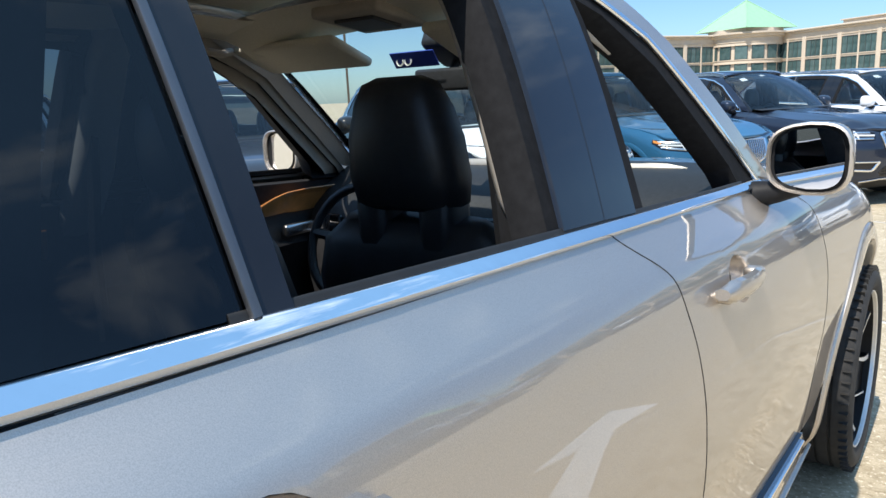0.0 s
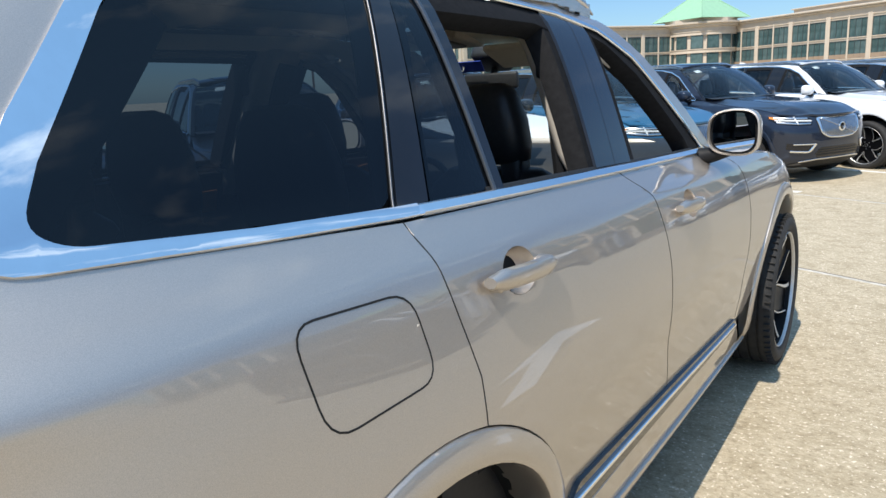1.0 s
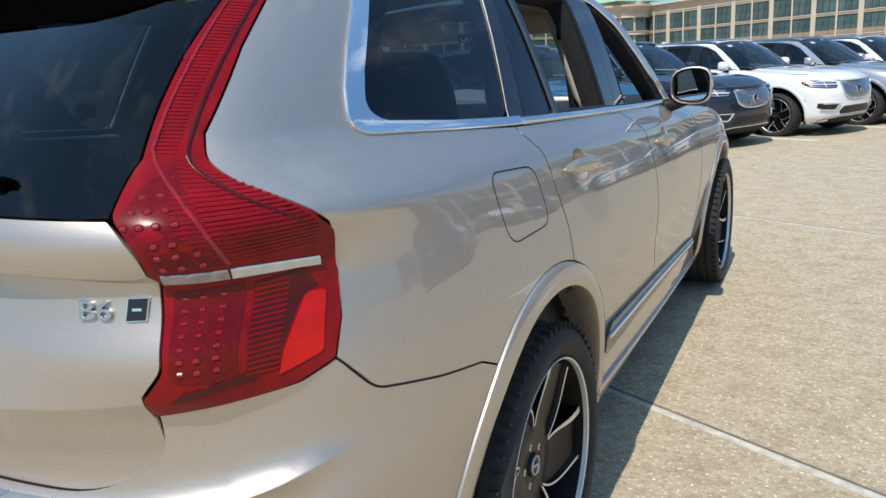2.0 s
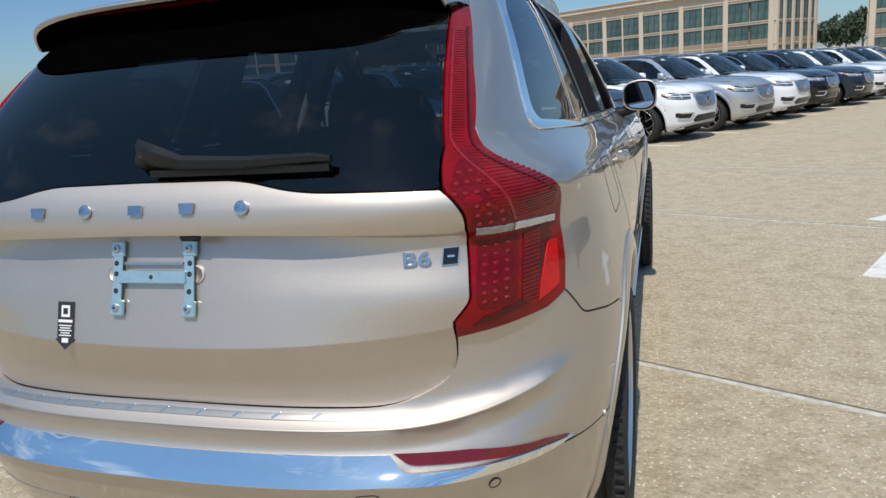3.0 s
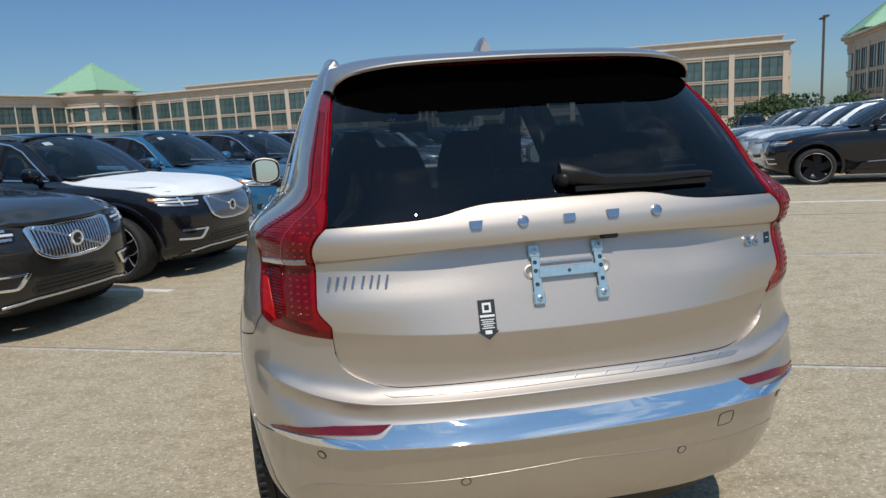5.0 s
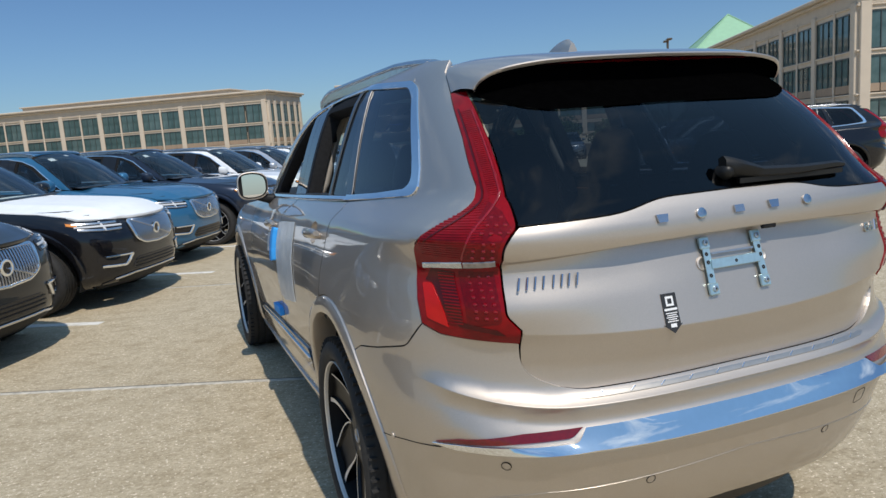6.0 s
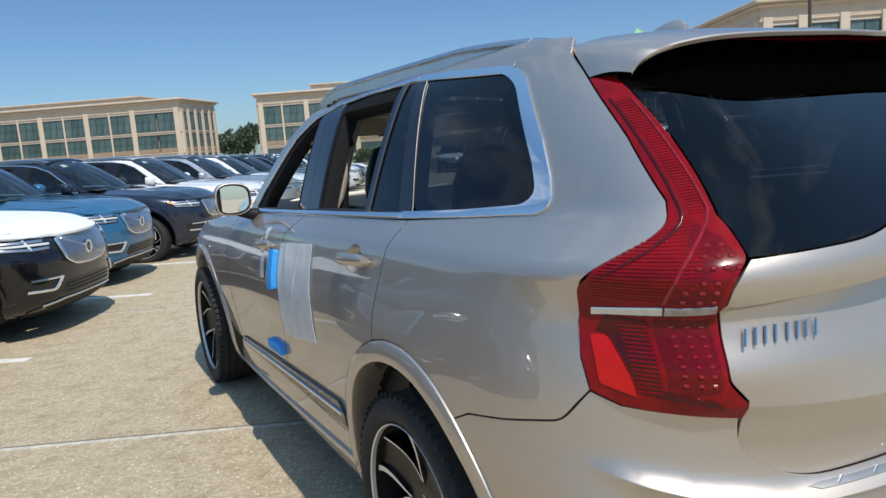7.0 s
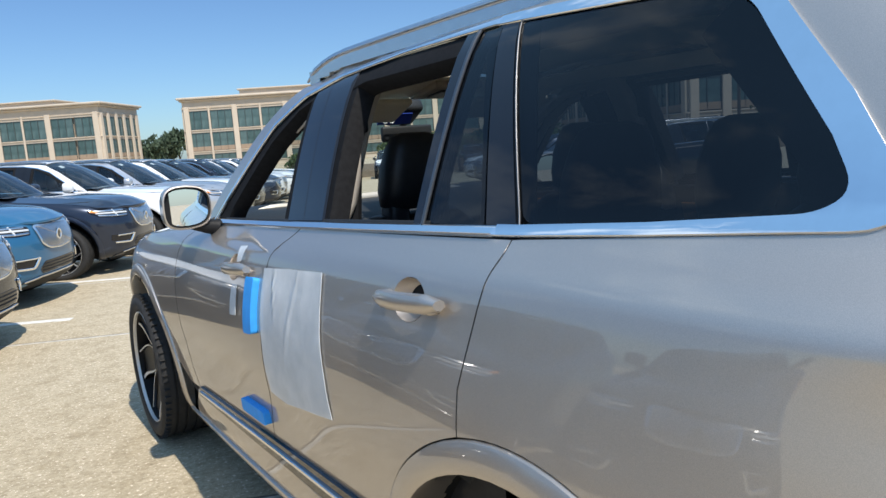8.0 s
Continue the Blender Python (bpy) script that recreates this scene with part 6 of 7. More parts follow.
    lining([(-1.60, 1.62), (-1.80, 1.42), (-1.95, 1.28)], 0.16, 0.045, CABIN, "tailgate_pillar_lining")
    side_parts("seat_belt", lambda: tube([(0.615, -0.335, 1.54), (0.635, -0.34, 1.35), (0.675, -0.355, 1.05), (0.68, -0.36, 0.8)], 0.018, 6), TRIM, car)
    side_parts("belt_guide", lambda: soft_block((0.612, -0.35, 1.52), (0.035, 0.05, 0.10)), TRIM, car, smooth=60)
    # sun visors, roof console, mirror
    for x in (-0.36, 0.36):
        part("sun_visor", soft_block((x, 0.165, 1.560), (0.42, 0.17, 0.026), Matrix.Rotation(radians(-22), 4, "X"), r=0.45), HEADLINER, car, smooth=60)
    # lining over the windscreen's top edge
    hb = bmesh.new()
    rows = []
    for k in range(17):
        v = k / 8 - 1
        q = roof_place((v * 0.96, -0.02))
        rows.append([hb.verts.new(p) for p in ((q.x, -0.05, q.z - 0.075), (q.x * 0.99, 0.06, q.z - 0.098 - 0.02 * v * v), (q.x * 0.98, 0.17 - 0.06 * v * v, q.z - 0.125 - 0.03 * v * v), (q.x * 0.98, 0.225 - 0.08 * v * v, q.z - 0.105 - 0.03 * v * v))])
    for r0, r1 in zip(rows, rows[1:]):
        for k in range(3):
            hb.faces.new((r0[k], r0[k + 1], r1[k + 1], r1[k]))
    part("windscreen_header", hb, HEADLINER, car, smooth=60)
    con = part("roof_console", soft_block((0, 0.08, 1.628), (0.22, 0.20, 0.03), Matrix.Rotation(radians(-8), 4, "X")), PILLARTRIM, car, smooth=60)
    part("console_panel", soft_block((0, 0.07, 1.612), (0.13, 0.11, 0.012), Matrix.Rotation(radians(-8), 4, "X")), CABIN, con)
    rm = part("cabin_mirror", soft_block((0, 0.40, 1.475), (0.25, 0.025, 0.065), r=0.4), CABIN, car, smooth=60)
    part("mirror_arm", tube([(0, 0.41, 1.49), (0, 0.46, 1.55)], 0.014, 8), CABIN, rm)
    part("sensor_housing", soft_block((0, 0.42, 1.565), (0.14, 0.14, 0.06), Matrix.Rotation(radians(-28), 4, "X")), CABIN, rm, smooth=60)
    side_parts("grab_handle", lambda: tube([(0.565, -0.12, 1.61), (0.53, -0.06, 1.585), (0.535, 0.02, 1.575), (0.57, 0.08, 1.585)], 0.012, 8), PILLARTRIM, car)
    # toll tag on the windscreen
    part("toll_tag", box((-0.085, 0.345, 1.535), (0.16, 0.004, 0.05), Matrix.Rotation(radians(35), 4, "X")), TAGBLUE, car, "blue windscreen sticker")
    for dx in (-0.135, -0.105):
        bm = bmesh.new()
        add_lathe(bm, [(0, 0.014), (0.002, 0.014), (0.002, 0.010), (0, 0.010)], 20, "y", (dx, 0.340, 1.532))
        part("tag_ring", bm, WHITEFILM, car)
    # inner door panels
    def door_card(y0, y1):
        def f():
            bm = bmesh.new()
            rows = []
            for k in range(9):
                y = y0 + (y1 - y0) * k / 8
                rows.append([bm.verts.new((side_x(y, z) - o, y, z)) for z, o in ((0.50, 0.10), (0.80, 0.13), (0.93, 0.19), (0.97, 0.17), (1.02, 0.14), (1.10, 0.12), (belt(y) - 0.035, 0.075), (belt(y) - 0.03, 0.035))])
            for r0, r1 in zip(rows, rows[1:]):
                for k in range(7):
                    bm.faces.new((r0[k], r0[k + 1], r1[k + 1], r1[k]))
            bmesh.ops.recalc_face_normals(bm, faces=bm.faces)
            return bm
        return f
    for y0, y1, nm in ((-0.16, 0.86, "front_door_card"), (-1.22, -0.22, "rear_door_card")):
        cards = side_parts(nm, door_card(y0, y1), CABIN, car, smooth=40)
        for cd, s in zip(cards, (1, -1)):
            a, b = (0.25, 0.62) if y0 > -0.5 else (-0.8, -0.45)
            bm = ribbon([(a - 0.03, 1.055), (a + 0.12, 1.085), (b, 1.085)], lambda p: Vector((-(side_x(p[0], p[1]) - 0.148), p[0], p[1])), lambda f: 0.025 + 0.06 * math.sin(min(1, f * 1.3) * 1.9), 0.006)
            if s > 0:
                mirror_bm(bm)
            part("wood_inlay", bm, WOOD, cd, "orange-brown wood inlay")
            bm = soft_block((-(side_x(a, 0.97) - 0.20), a + 0.16, 0.985), (0.03, 0.14, 0.045), r=0.4)
            if s > 0:
                mirror_bm(bm)
            part("inner_handle", bm, SATIN, cd, smooth=60)


TAGBLUE = plain("blue_tag", (0.03, 0.06, 0.35), 0.4, grain=0.1)

# ---- the champagne SUV ----
def at_skin(place, p, spin=0.0, lift=0.0):
    """A pose on the skin: z outwards, y up."""
    n = normal_at(place, p)
    up = Vector((0, 0, 1))
    x = up.cross(n).normalized()
    y = n.cross(x).normalized()
    m = Matrix((x, y, n)).transposed().to_4x4()
    return Matrix.Translation(place(p) + n * lift) @ m @ Matrix.Rotation(spin, 4, "Z")


def tail_lamp_details(lamp, s):
    pr = place_rear
    def put(name, bm, mat, label="", smooth=None):
        if s < 0:
            mirror_bm(bm)
        return part(name, bm, mat, lamp, label, smooth)
    # light guide: fine ribs down the neck and fanning to the corner
    bm = bmesh.new()
    def add_rib(a, b, w=0.0030, h=0.0012):
        r = ribbon(rear_uv([a, b]), pr, w, h, 0.003)
        me = bpy.data.meshes.new("tmp")
        r.to_mesh(me)
        r.free()
        bm.from_mesh(me)
        bpy.data.meshes.remove(me)
    for k in range(44):
        z = 1.305 + k * 0.0052
        xi = 0.634 - (z - 1.30) * 0.195
        add_rib(("x", xi + 0.004, z + 0.002), ("x", xi + 0.028, z - 0.002))
    for k in range(24):
        f = k / 23
        a = ("x", 0.662 + 0.095 * f, 1.296 - 0.144 * f)
        b = ("y", -2.222 + 0.095 * min(1, f * 1.3), 1.286 - 0.130 * f)
        add_rib(a, b)
    tagged(put("light_guide", bm, REDLENS), kind="stuff")
    # bright edge of the guide
    put("guide_edge", ribbon(rear_uv([("x", 0.595, 1.53), ("x", 0.638, 1.31), ("x", 0.662, 1.279, 0.02), ("x", 0.752, 1.192), ("x", 0.757, 1.15)]), pr, 0.005, 0.003, 0.003), REDLED)
    put("lens_rim", ribbon(rear_uv([("y", -1.97, 1.535), ("y", -2.16, 1.372), ("y", -2.232, 1.29, 0.03), ("y", -2.215, 1.238), ("y", -2.15, 1.192)]), pr, 0.005, 0.003, 0.003), REDDARK)
    # clear band across the lamp: smoked inner half, bright outer half
    put("smoked_band", ribbon(rear_uv([("x", 0.694, 1.141), ("x", 0.752, 1.135)]), pr, 0.015, 0.004, 0.003), SMOKE)
    put("clear_band", ribbon(rear_uv([("x", 0.754, 1.135), ("y", -2.12, 1.124)]), pr, 0.016, 0.004, 0.003), CLEARBAND)
    # rows of reflector cells
    cell = box((0, 0, 0.0024), (0.0125, 0.0095, 0.0045), bevel=0.0028)
    cme = bpy.data.meshes.new("led_cell")
    cell.to_mesh(cme)
    cell.free()
    cme.materials.append(REDLED)
    cells = [(0.703 + 0.0185 * i, 1.103 - 0.0175 * j) for j in range(7) for i in range(3)] + [(0.703 + 0.0185 * i, 1.155 + 0.0175 * j) for j in range(3) for i in range(3) if i + j < 4]
    cells += [(0.665 + 0.0185 * i, 1.215 + 0.0175 * j) for j in range(3) for i in range(4 - j)]
    for x, z in cells:
        o = new("led_cell", cme)
        o.parent = lamp
        m = at_skin(pr, (u_of_x(x, z), z), lift=0.0012)
        if s < 0:
            m = Matrix.Diagonal((-1, 1, 1, 1)) @ m @ Matrix.Diagonal((-1, 1, 1, 1))
        o.matrix_basis = m
    d = sheet(rear_uv([("x", 0.690, 1.115), ("x", 0.690, 0.985, 0.01), ("x", 0.757, 0.978, 0.01), ("x", 0.757, 1.115)]), pr, off=0.0042, step=0.02, flange=0.002)
    sheet_object("led_panel", d, REDMID, lamp, flip=s < 0)
    d = sheet(rear_uv([("x", 0.655, 1.262), ("x", 0.655, 1.225), ("x", 0.692, 1.175), ("x", 0.692, 1.153), ("x", 0.757, 1.150), ("x", 0.755, 1.19), ("x", 0.668, 1.288)]), pr, off=0.0042, step=0.02, flange=0.002)
    sheet_object("led_panel", d, REDMID, lamp, flip=s < 0)
    # deep red area and bright reflector at the outer corner
    d = sheet(rear_uv([("x", 0.765, 1.112), ("y", -2.145, 1.118), ("y", -2.128, 1.085), ("x", 0.80, 1.082, 0.02), ("x", 0.79, 1.0, 0.02), ("x", 0.77, 0.972), ("x", 0.68, 0.952), ("x", 0.70, 0.968), ("x", 0.765, 0.985)]), pr, off=0.0045, step=0.02, flange=0.002)
    sheet_object("dark_lens", d, REDDARK, lamp, flip=s < 0)
    d = sheet(rear_uv([("x", 0.803, 1.078, 0.008), ("y", -2.118, 1.078, 0.008), ("y", -2.148, 0.985, 0.008), ("x", 0.79, 0.968), ("x", 0.793, 1.0)]), pr, off=0.005, step=0.02, flange=0.003)
    sheet_object("corner_reflector", d, REDBRIGHT, lamp, "bright red reflector", flip=s < 0)
    bm = bmesh.new()
    for k in range(17):
        z = 1.108 - k * 0.008
        r = ribbon(rear_uv([("x", 0.764, z), ("x", 0.79, z)]), pr, 0.0035, 0.0010, 0.0045)
        me = bpy.data.meshes.new("tmp")
        r.to_mesh(me)
        r.free()
        bm.from_mesh(me)
        bpy.data.meshes.remove(me)
    tagged(put("lens_fluting", bm, REDLENS), kind="stuff")


SMOKE = plain("smoked_clear_band", (0.30, 0.27, 0.27), 0.1, metal=0.5, grain=0.3, gscale=60, coat=1.0)
CLEARBAND = plain("silver_clear_band", (0.58, 0.60, 0.61), 0.15, metal=0.7, grain=0.1, gscale=60, coat=1.0)
REDMID = plain("mid_red_lens", (0.13, 0.001, 0.003), 0.2, grain=0.25, gscale=90, coat=0.45, spec=0.1)
BLUETAPE = plain("blue_foam_tape", (0.03, 0.32, 0.80), 0.7, grain=0.08, gscale=30, bumpy=0.1)
STICKBLACK = plain("sticker_black", (0.02, 0.02, 0.022), 0.5, grain=0.1)
STICKWHITE = plain("sticker_white", (0.75, 0.75, 0.75), 0.5, grain=0.03)


def film_material():
    m, nt, n, l, p = nodes_of("clear_white_film")
    v = coords(nt)
    f = noise_node(nt, v, 14, 4)
    l.new(ramp(nt, f, [(0.3, (0.62, 0.66, 0.68)), (0.7, (0.78, 0.80, 0.81))]), p.inputs["Base Color"])
    p.inputs["Roughness"].default_value = 0.35
    p.inputs["Alpha"].default_value = 0.75
    st = n.new("ShaderNodeMapping")
    st.inputs["Scale"].default_value = (1, 26, 3)
    tc = n.new("ShaderNodeTexCoord")
    l.new(tc.outputs["Object"], st.inputs["Vector"])
    bump(nt, noise_node(nt, st.outputs["Vector"], 0.9, 2), 0.18, 0.01, p)
    return m


FILM = film_material()


def spoiler(car, paint):
    """Roof spoiler: painted top that wraps down to the lamps, black underside with the high brake lamp."""
    foot = place_side((-1.80, 1.665))
    edge = [(0.0, 0.0, -2.105, 1.668), (0.3, 0.24, -2.097, 1.665), (0.5, 0.38, -2.085, 1.660), (0.65, 0.475, -2.066, 1.650), (0.78, 0.535, -2.043, 1.636), (0.9, 0.570, -2.015, 1.613), (1.0, 0.580, -1.998, 1.590)]
    root = [(0.0, 0.0, -1.82, 1.702), (0.3, 0.24, -1.82, 1.701), (0.5, 0.38, -1.82, 1.698), (0.65, 0.47, -1.815, 1.692), (0.78, 0.525, -1.81, 1.683), (0.9, foot.x + 0.002, -1.81, 1.664), (1.0, 0.602, -1.888, 1.589)]
    cv = [[curve_of([(r[0], r[k]) for r in tab]) for k in (1, 2, 3)] for tab in (edge, root)]
    def at(tab, a):
        return Vector([c(abs(a)) for c in cv[tab]]) * 1.0
    def mirrored(p, a):
        return Vector((-p.x if a < 0 else p.x, p.y, p.z))
    stations = [k / 28 - 1 for k in range(57)]
    bm = bmesh.new()
    g = []
    for a in stations:
        e, r = at(0, a), at(1, a)
        out = Vector((0.35 * abs(a) ** 3, -0.25, 1.0 - 0.5 * abs(a) ** 4)).normalized()
        row = []
        for k in range(7):
            f = k / 6
            row.append(r.lerp(e, f) + out * (0.008 * math.sin(f * math.pi) + 0.003 * (1 - f)))
        inward = Vector((-0.3 * abs(a) ** 4, 0.25, -1 + 0.5 * abs(a) ** 6)).normalized()
        row += [e + inward * 0.004 + Vector((0, -0.002, 0)), e + inward * 0.012 + Vector((0, 0.002, 0))]
        g.append([bm.verts.new(mirrored(p, a)) for p in row])
    for r0, r1 in zip(g, g[1:]):
        for k in range(8):
            bm.faces.new((r0[k], r0[k + 1], r1[k + 1], r1[k]))
    bmesh.ops.recalc_face_normals(bm, faces=bm.faces)
    if sum(f.normal.z for f in bm.faces) < 0:
        bmesh.ops.reverse_faces(bm, faces=bm.faces)
    sp = part("roof_spoiler", bm, paint, car, smooth=50)
    def under(a):
        e = at(0, a)
        inward = Vector((-0.3 * abs(a) ** 4, 0.25, -1 + 0.5 * abs(a) ** 6)).normalized()
        top = e + inward * 0.011 + Vector((0, 0.003, 0))
        x = min(e.x * 0.985, 0.566)
        low = place_rear((u_of_x(x, 1.585), 1.585)) + Vector((0, 0.004, 0))
        mid = top.lerp(low, 0.45) + Vector((0, 0.025, 0.008)) * (1 - abs(a) ** 3)
        return top, mid, low
    bm = bmesh.new()
    g = [[bm.verts.new(mirrored(p, a)) for p in under(a)] for a in stations]
    for r0, r1 in zip(g, g[1:]):
        for k in range(2):
            bm.faces.new((r0[k], r1[k], r1[k + 1], r0[k + 1]))
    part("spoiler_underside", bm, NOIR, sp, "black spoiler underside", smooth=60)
    bm = bmesh.new()
    g = []
    for k in range(21):
        a = -0.5 + k / 20
        top, mid, low = under(a)
        fat = 0.30 * (1 - (2 * a) ** 2) + 0.02
        g.append([bm.verts.new(mirrored(top.lerp(mid, f) + Vector((0, -0.003, -0.002)), a)) for f in (0.10, 0.10 + fat)])
    for r0, r1 in zip(g, g[1:]):
        bm.faces.new((r0[0], r1[0], r1[1], r0[1]))
    part("high_brake_lamp", bm, REDDARK, sp, "dark red brake lamp strip")


def rear_fittings(car):
    pr = place_rear
    # wiper arm on the rear window
    w = new("rear_wiper")
    w.parent = car
    bm = bmesh.new()
    path = [(-0.005, 1.318, 0.024, 0.030), (0.02, 1.308, 0.027, 0.038), (0.06, 1.299, 0.024, 0.034), (0.11, 1.289, 0.016, 0.028), (0.25, 1.284, 0.014, 0.024), (0.40, 1.287, 0.011, 0.020), (0.434, 1.284, 0.007, 0.014)]
    rings = []
    for x, z, h, d in path:
        c = pr((u_of_x(x, z), z)) + normal_at(pr, (u_of_x(max(x, 0.02), z), z)) * 0.024
        rings.append([bm.verts.new(c + Vector((0, -dy * d * 0.5, dz * h))) for dy, dz in ((-1, -0.7), (0.2, -1), (1, -0.5), (1, 0.5), (0.2, 1), (-1, 0.7))])
    for r0, r1 in zip(rings, rings[1:]):
        for k in range(6):
            bm.faces.new((r0[k], r0[(k + 1) % 6], r1[(k + 1) % 6], r1[k]))
    bm.faces.new(rings[0][::-1])
    bm.faces.new(rings[-1])
    bmesh.ops.recalc_face_normals(bm, faces=bm.faces)
    part("wiper_arm", bm, WIPER, w, smooth=50)
    bm = bmesh.new()
    rings = []
    for k in range(12):
        x = 0.03 + 0.40 * k / 11
        z = 1.277 - 0.002 * k / 11
        c = pr((u_of_x(x, z), z)) + normal_at(pr, (u_of_x(x, z), z)) * 0.012
        rings.append([bm.verts.new(c + Vector((0, dy * 0.006, dz * 0.007))) for dy, dz in ((-1, -1), (1, -1), (1, 1), (-1, 1))])
    for r0, r1 in zip(rings, rings[1:]):
        for k in range(4):
            bm.faces.new((r0[k], r0[(k + 1) % 4], r1[(k + 1) % 4], r1[k]))
    bmesh.ops.recalc_face_normals(bm, faces=bm.faces)
    part("wiper_blade", bm, WIPER, w)
    part("wiper_pivot", tube([pr((0.004, 1.306)) + Vector((0.002, 0.01, 0)), pr((0.004, 1.308)) + Vector((0.002, -0.018, 0.004)), pr((0.004, 1.309)) + Vector((0.002, -0.030, 0.006)), pr((0.004, 1.309)) + Vector((0.002, -0.036, 0.007))], [0.022, 0.021, 0.016, 0.006], 16), WIPER, w, smooth=60)
    # number-plate bracket
    b = new("plate_bracket")
    b.parent = car
    tagged(b, "bare zinc-plated number-plate bracket")
    for s in (-1, 1):
        o = part("bracket_upright", box((0, 0, 0.010), (0.024, 0.155, 0.004), bevel=0.0015), ZINC, b)
        o.matrix_basis = at_skin(pr, (u_of_x(s * 0.091, 1.062), 1.062), 0.03 * s)
        for z, zz in ((1.122, 0.5), (1.0, 0.5)):
            m = at_skin(pr, (u_of_x(s * 0.091, z), z))
            o = part("bracket_foot", box((0, 0, 0.008), (0.032, 0.034, 0.012), bevel=0.003), ZINC, b)
            o.matrix_basis = m
            bm = bmesh.new()
            add_lathe(bm, [(0.012, 0.009), (0.018, 0.008), (0.019, 0.003)], 10, "z")
            o = part("bracket_bolt", bm, STEEL, b)
            o.matrix_basis = m
        for z in (1.092, 1.07, 1.035):
            bm = bmesh.new()
            add_lathe(bm, [(0.0122, 0.006), (0.0128, 0.0055), (0.0128, 0.001)], 10, "z")
            o = part("bracket_hole", bm, RUBBER, b)
            o.matrix_basis = at_skin(pr, (u_of_x(s * 0.093, z), z))
    o = part("bracket_bar", box((0, 0, 0.014), (0.17, 0.027, 0.004), bevel=0.0015), ZINC, b)
    o.matrix_basis = at_skin(pr, (0.0, 1.064))
    o = part("bracket_wire", box((0, 0, 0.008), (0.15, 0.005, 0.004)), STEEL, b)
    o.matrix_basis = at_skin(pr, (0.0, 1.092))
    bm = bmesh.new()
    add_lathe(bm, [(0.0162, 0.005), (0.0168, 0.004), (0.0168, 0.001)], 10, "z")
    o = part("bracket_hole", bm, RUBBER, b)
    o.matrix_basis = at_skin(pr, (0.0, 1.064))
    for s in (-1, 1):
        bm = bmesh.new()
        add_lathe(bm, [(0.0, 0.020), (0.003, 0.020), (0.004, 0.016), (0.002, 0.013), (0.0, 0.0)], 20, "z")
        o = part("bracket_grommet", bm, PAINT, b, smooth=40)
        o.matrix_basis = at_skin(pr, (u_of_x(s * 0.103, 1.07), 1.07))
    # tailgate release under the lip
    o = part("release_switch", box((0, 0, 0.0), (0.05, 0.012, 0.02), bevel=0.004), TRIM, car)
    o.matrix_basis = at_skin(pr, (u_of_x(0.115, 1.156), 1.156))
    # spaced bright marks across the lip: three plain blocks, two plain discs
    def mark(x, z, outline, depth=0.006, name="tailgate_mark"):
        bm = bmesh.new()
        add_prism(bm, outline, Matrix(), depth)
        bmesh.ops.recalc_face_normals(bm, faces=bm.faces)
        o = part(name, bm, BADGE, car, "small bright metal mark")
        o.matrix_basis = at_skin(pr, (u_of_x(x, z), z), lift=0.001)
    wedge = [(-0.018, 0.011), (0.018, 0.011), (0.014, -0.011), (-0.014, -0.011)]
    block = [(-0.016, -0.010), (0.016, -0.010), (0.016, 0.010), (-0.016, 0.010)]
    mark(-0.255, 1.212, wedge)
    mark(0.124, 1.214, wedge)
    mark(0.0, 1.213, block)
    for x in (-0.128, 0.250):
        bm = bmesh.new()
        add_lathe(bm, [(0.0, 0.015), (0.005, 0.015), (0.006, 0.013), (0.006, 0.0)], 20, "z")
        o = part("tailgate_mark", bm, BADGE, car, "small bright metal mark", smooth=30)
        o.matrix_basis = at_skin(pr, (u_of_x(x, 1.213), 1.213), lift=0.001)
    # slanted bright badge bars on one side
    def bars(x0, z0, rows, name):
        for pts in rows:
            bm = bmesh.new()
            add_tube(bm, [(q.x, q.y, 0.003) for q in rounded([(*pt, 0.007) for pt in pts], 0.006, closed=False)], 0.0029, 6)
            bmesh.ops.recalc_face_normals(bm, faces=bm.faces)
            o = part(name, bm, BADGE, car, "bright slanted badge bar", smooth=50)
            o.matrix_basis = at_skin(pr, (u_of_x(x0, z0), z0))
    k = 0.2
    def sl(x, y):
        return (x + y * k, y)
    bars(-0.570, 1.080, [[sl(c + d, -0.016), sl(c + d, 0.016)] for c in (-0.063, -0.020, 0.028, 0.069) for d in (-0.011, 0.011)], "badge_bar")
    cu = bpy.data.curves.new("engine_badge", "FONT")
    cu.body = "B6"
    cu.size = 0.044
    cu.extrude = 0.003
    cu.bevel_depth = 0.0008
    cu.align_x, cu.align_y = "CENTER", "CENTER"
    cu.materials.append(BADGE)
    o = new("engine_badge", cu)
    o.parent = car
    tagged(o, "bright engine badge reading B6")
    o.matrix_basis = at_skin(pr, (u_of_x(0.580, 1.090), 1.090), lift=0.002) @ Matrix.Diagonal((1.25, 0.9, 1, 1))
    m = at_skin(pr, (u_of_x(0.643, 1.092), 1.092))
    bm = bmesh.new()
    add_prism(bm, [(-0.018, -0.016), (0.012, -0.016), (0.018, 0.016), (-0.012, 0.016)], Matrix(), 0.004)
    o = part("drive_badge", bm, PIANO, car, "small black badge plate")
    o.matrix_basis = m
    bm = bmesh.new()
    add_tube(bm, [(-0.018, -0.016, 0.002), (0.012, -0.016, 0.002), (0.018, 0.016, 0.002), (-0.012, 0.016, 0.002), (-0.018, -0.016, 0.002)], 0.0022, 6)
    add_box(bm, (0, 0, 0.0045), (0.014, 0.004, 0.001))
    o2 = part("badge_frame", bm, CHROME, o)
    # black arrow-shaped sticker
    bm = bmesh.new()
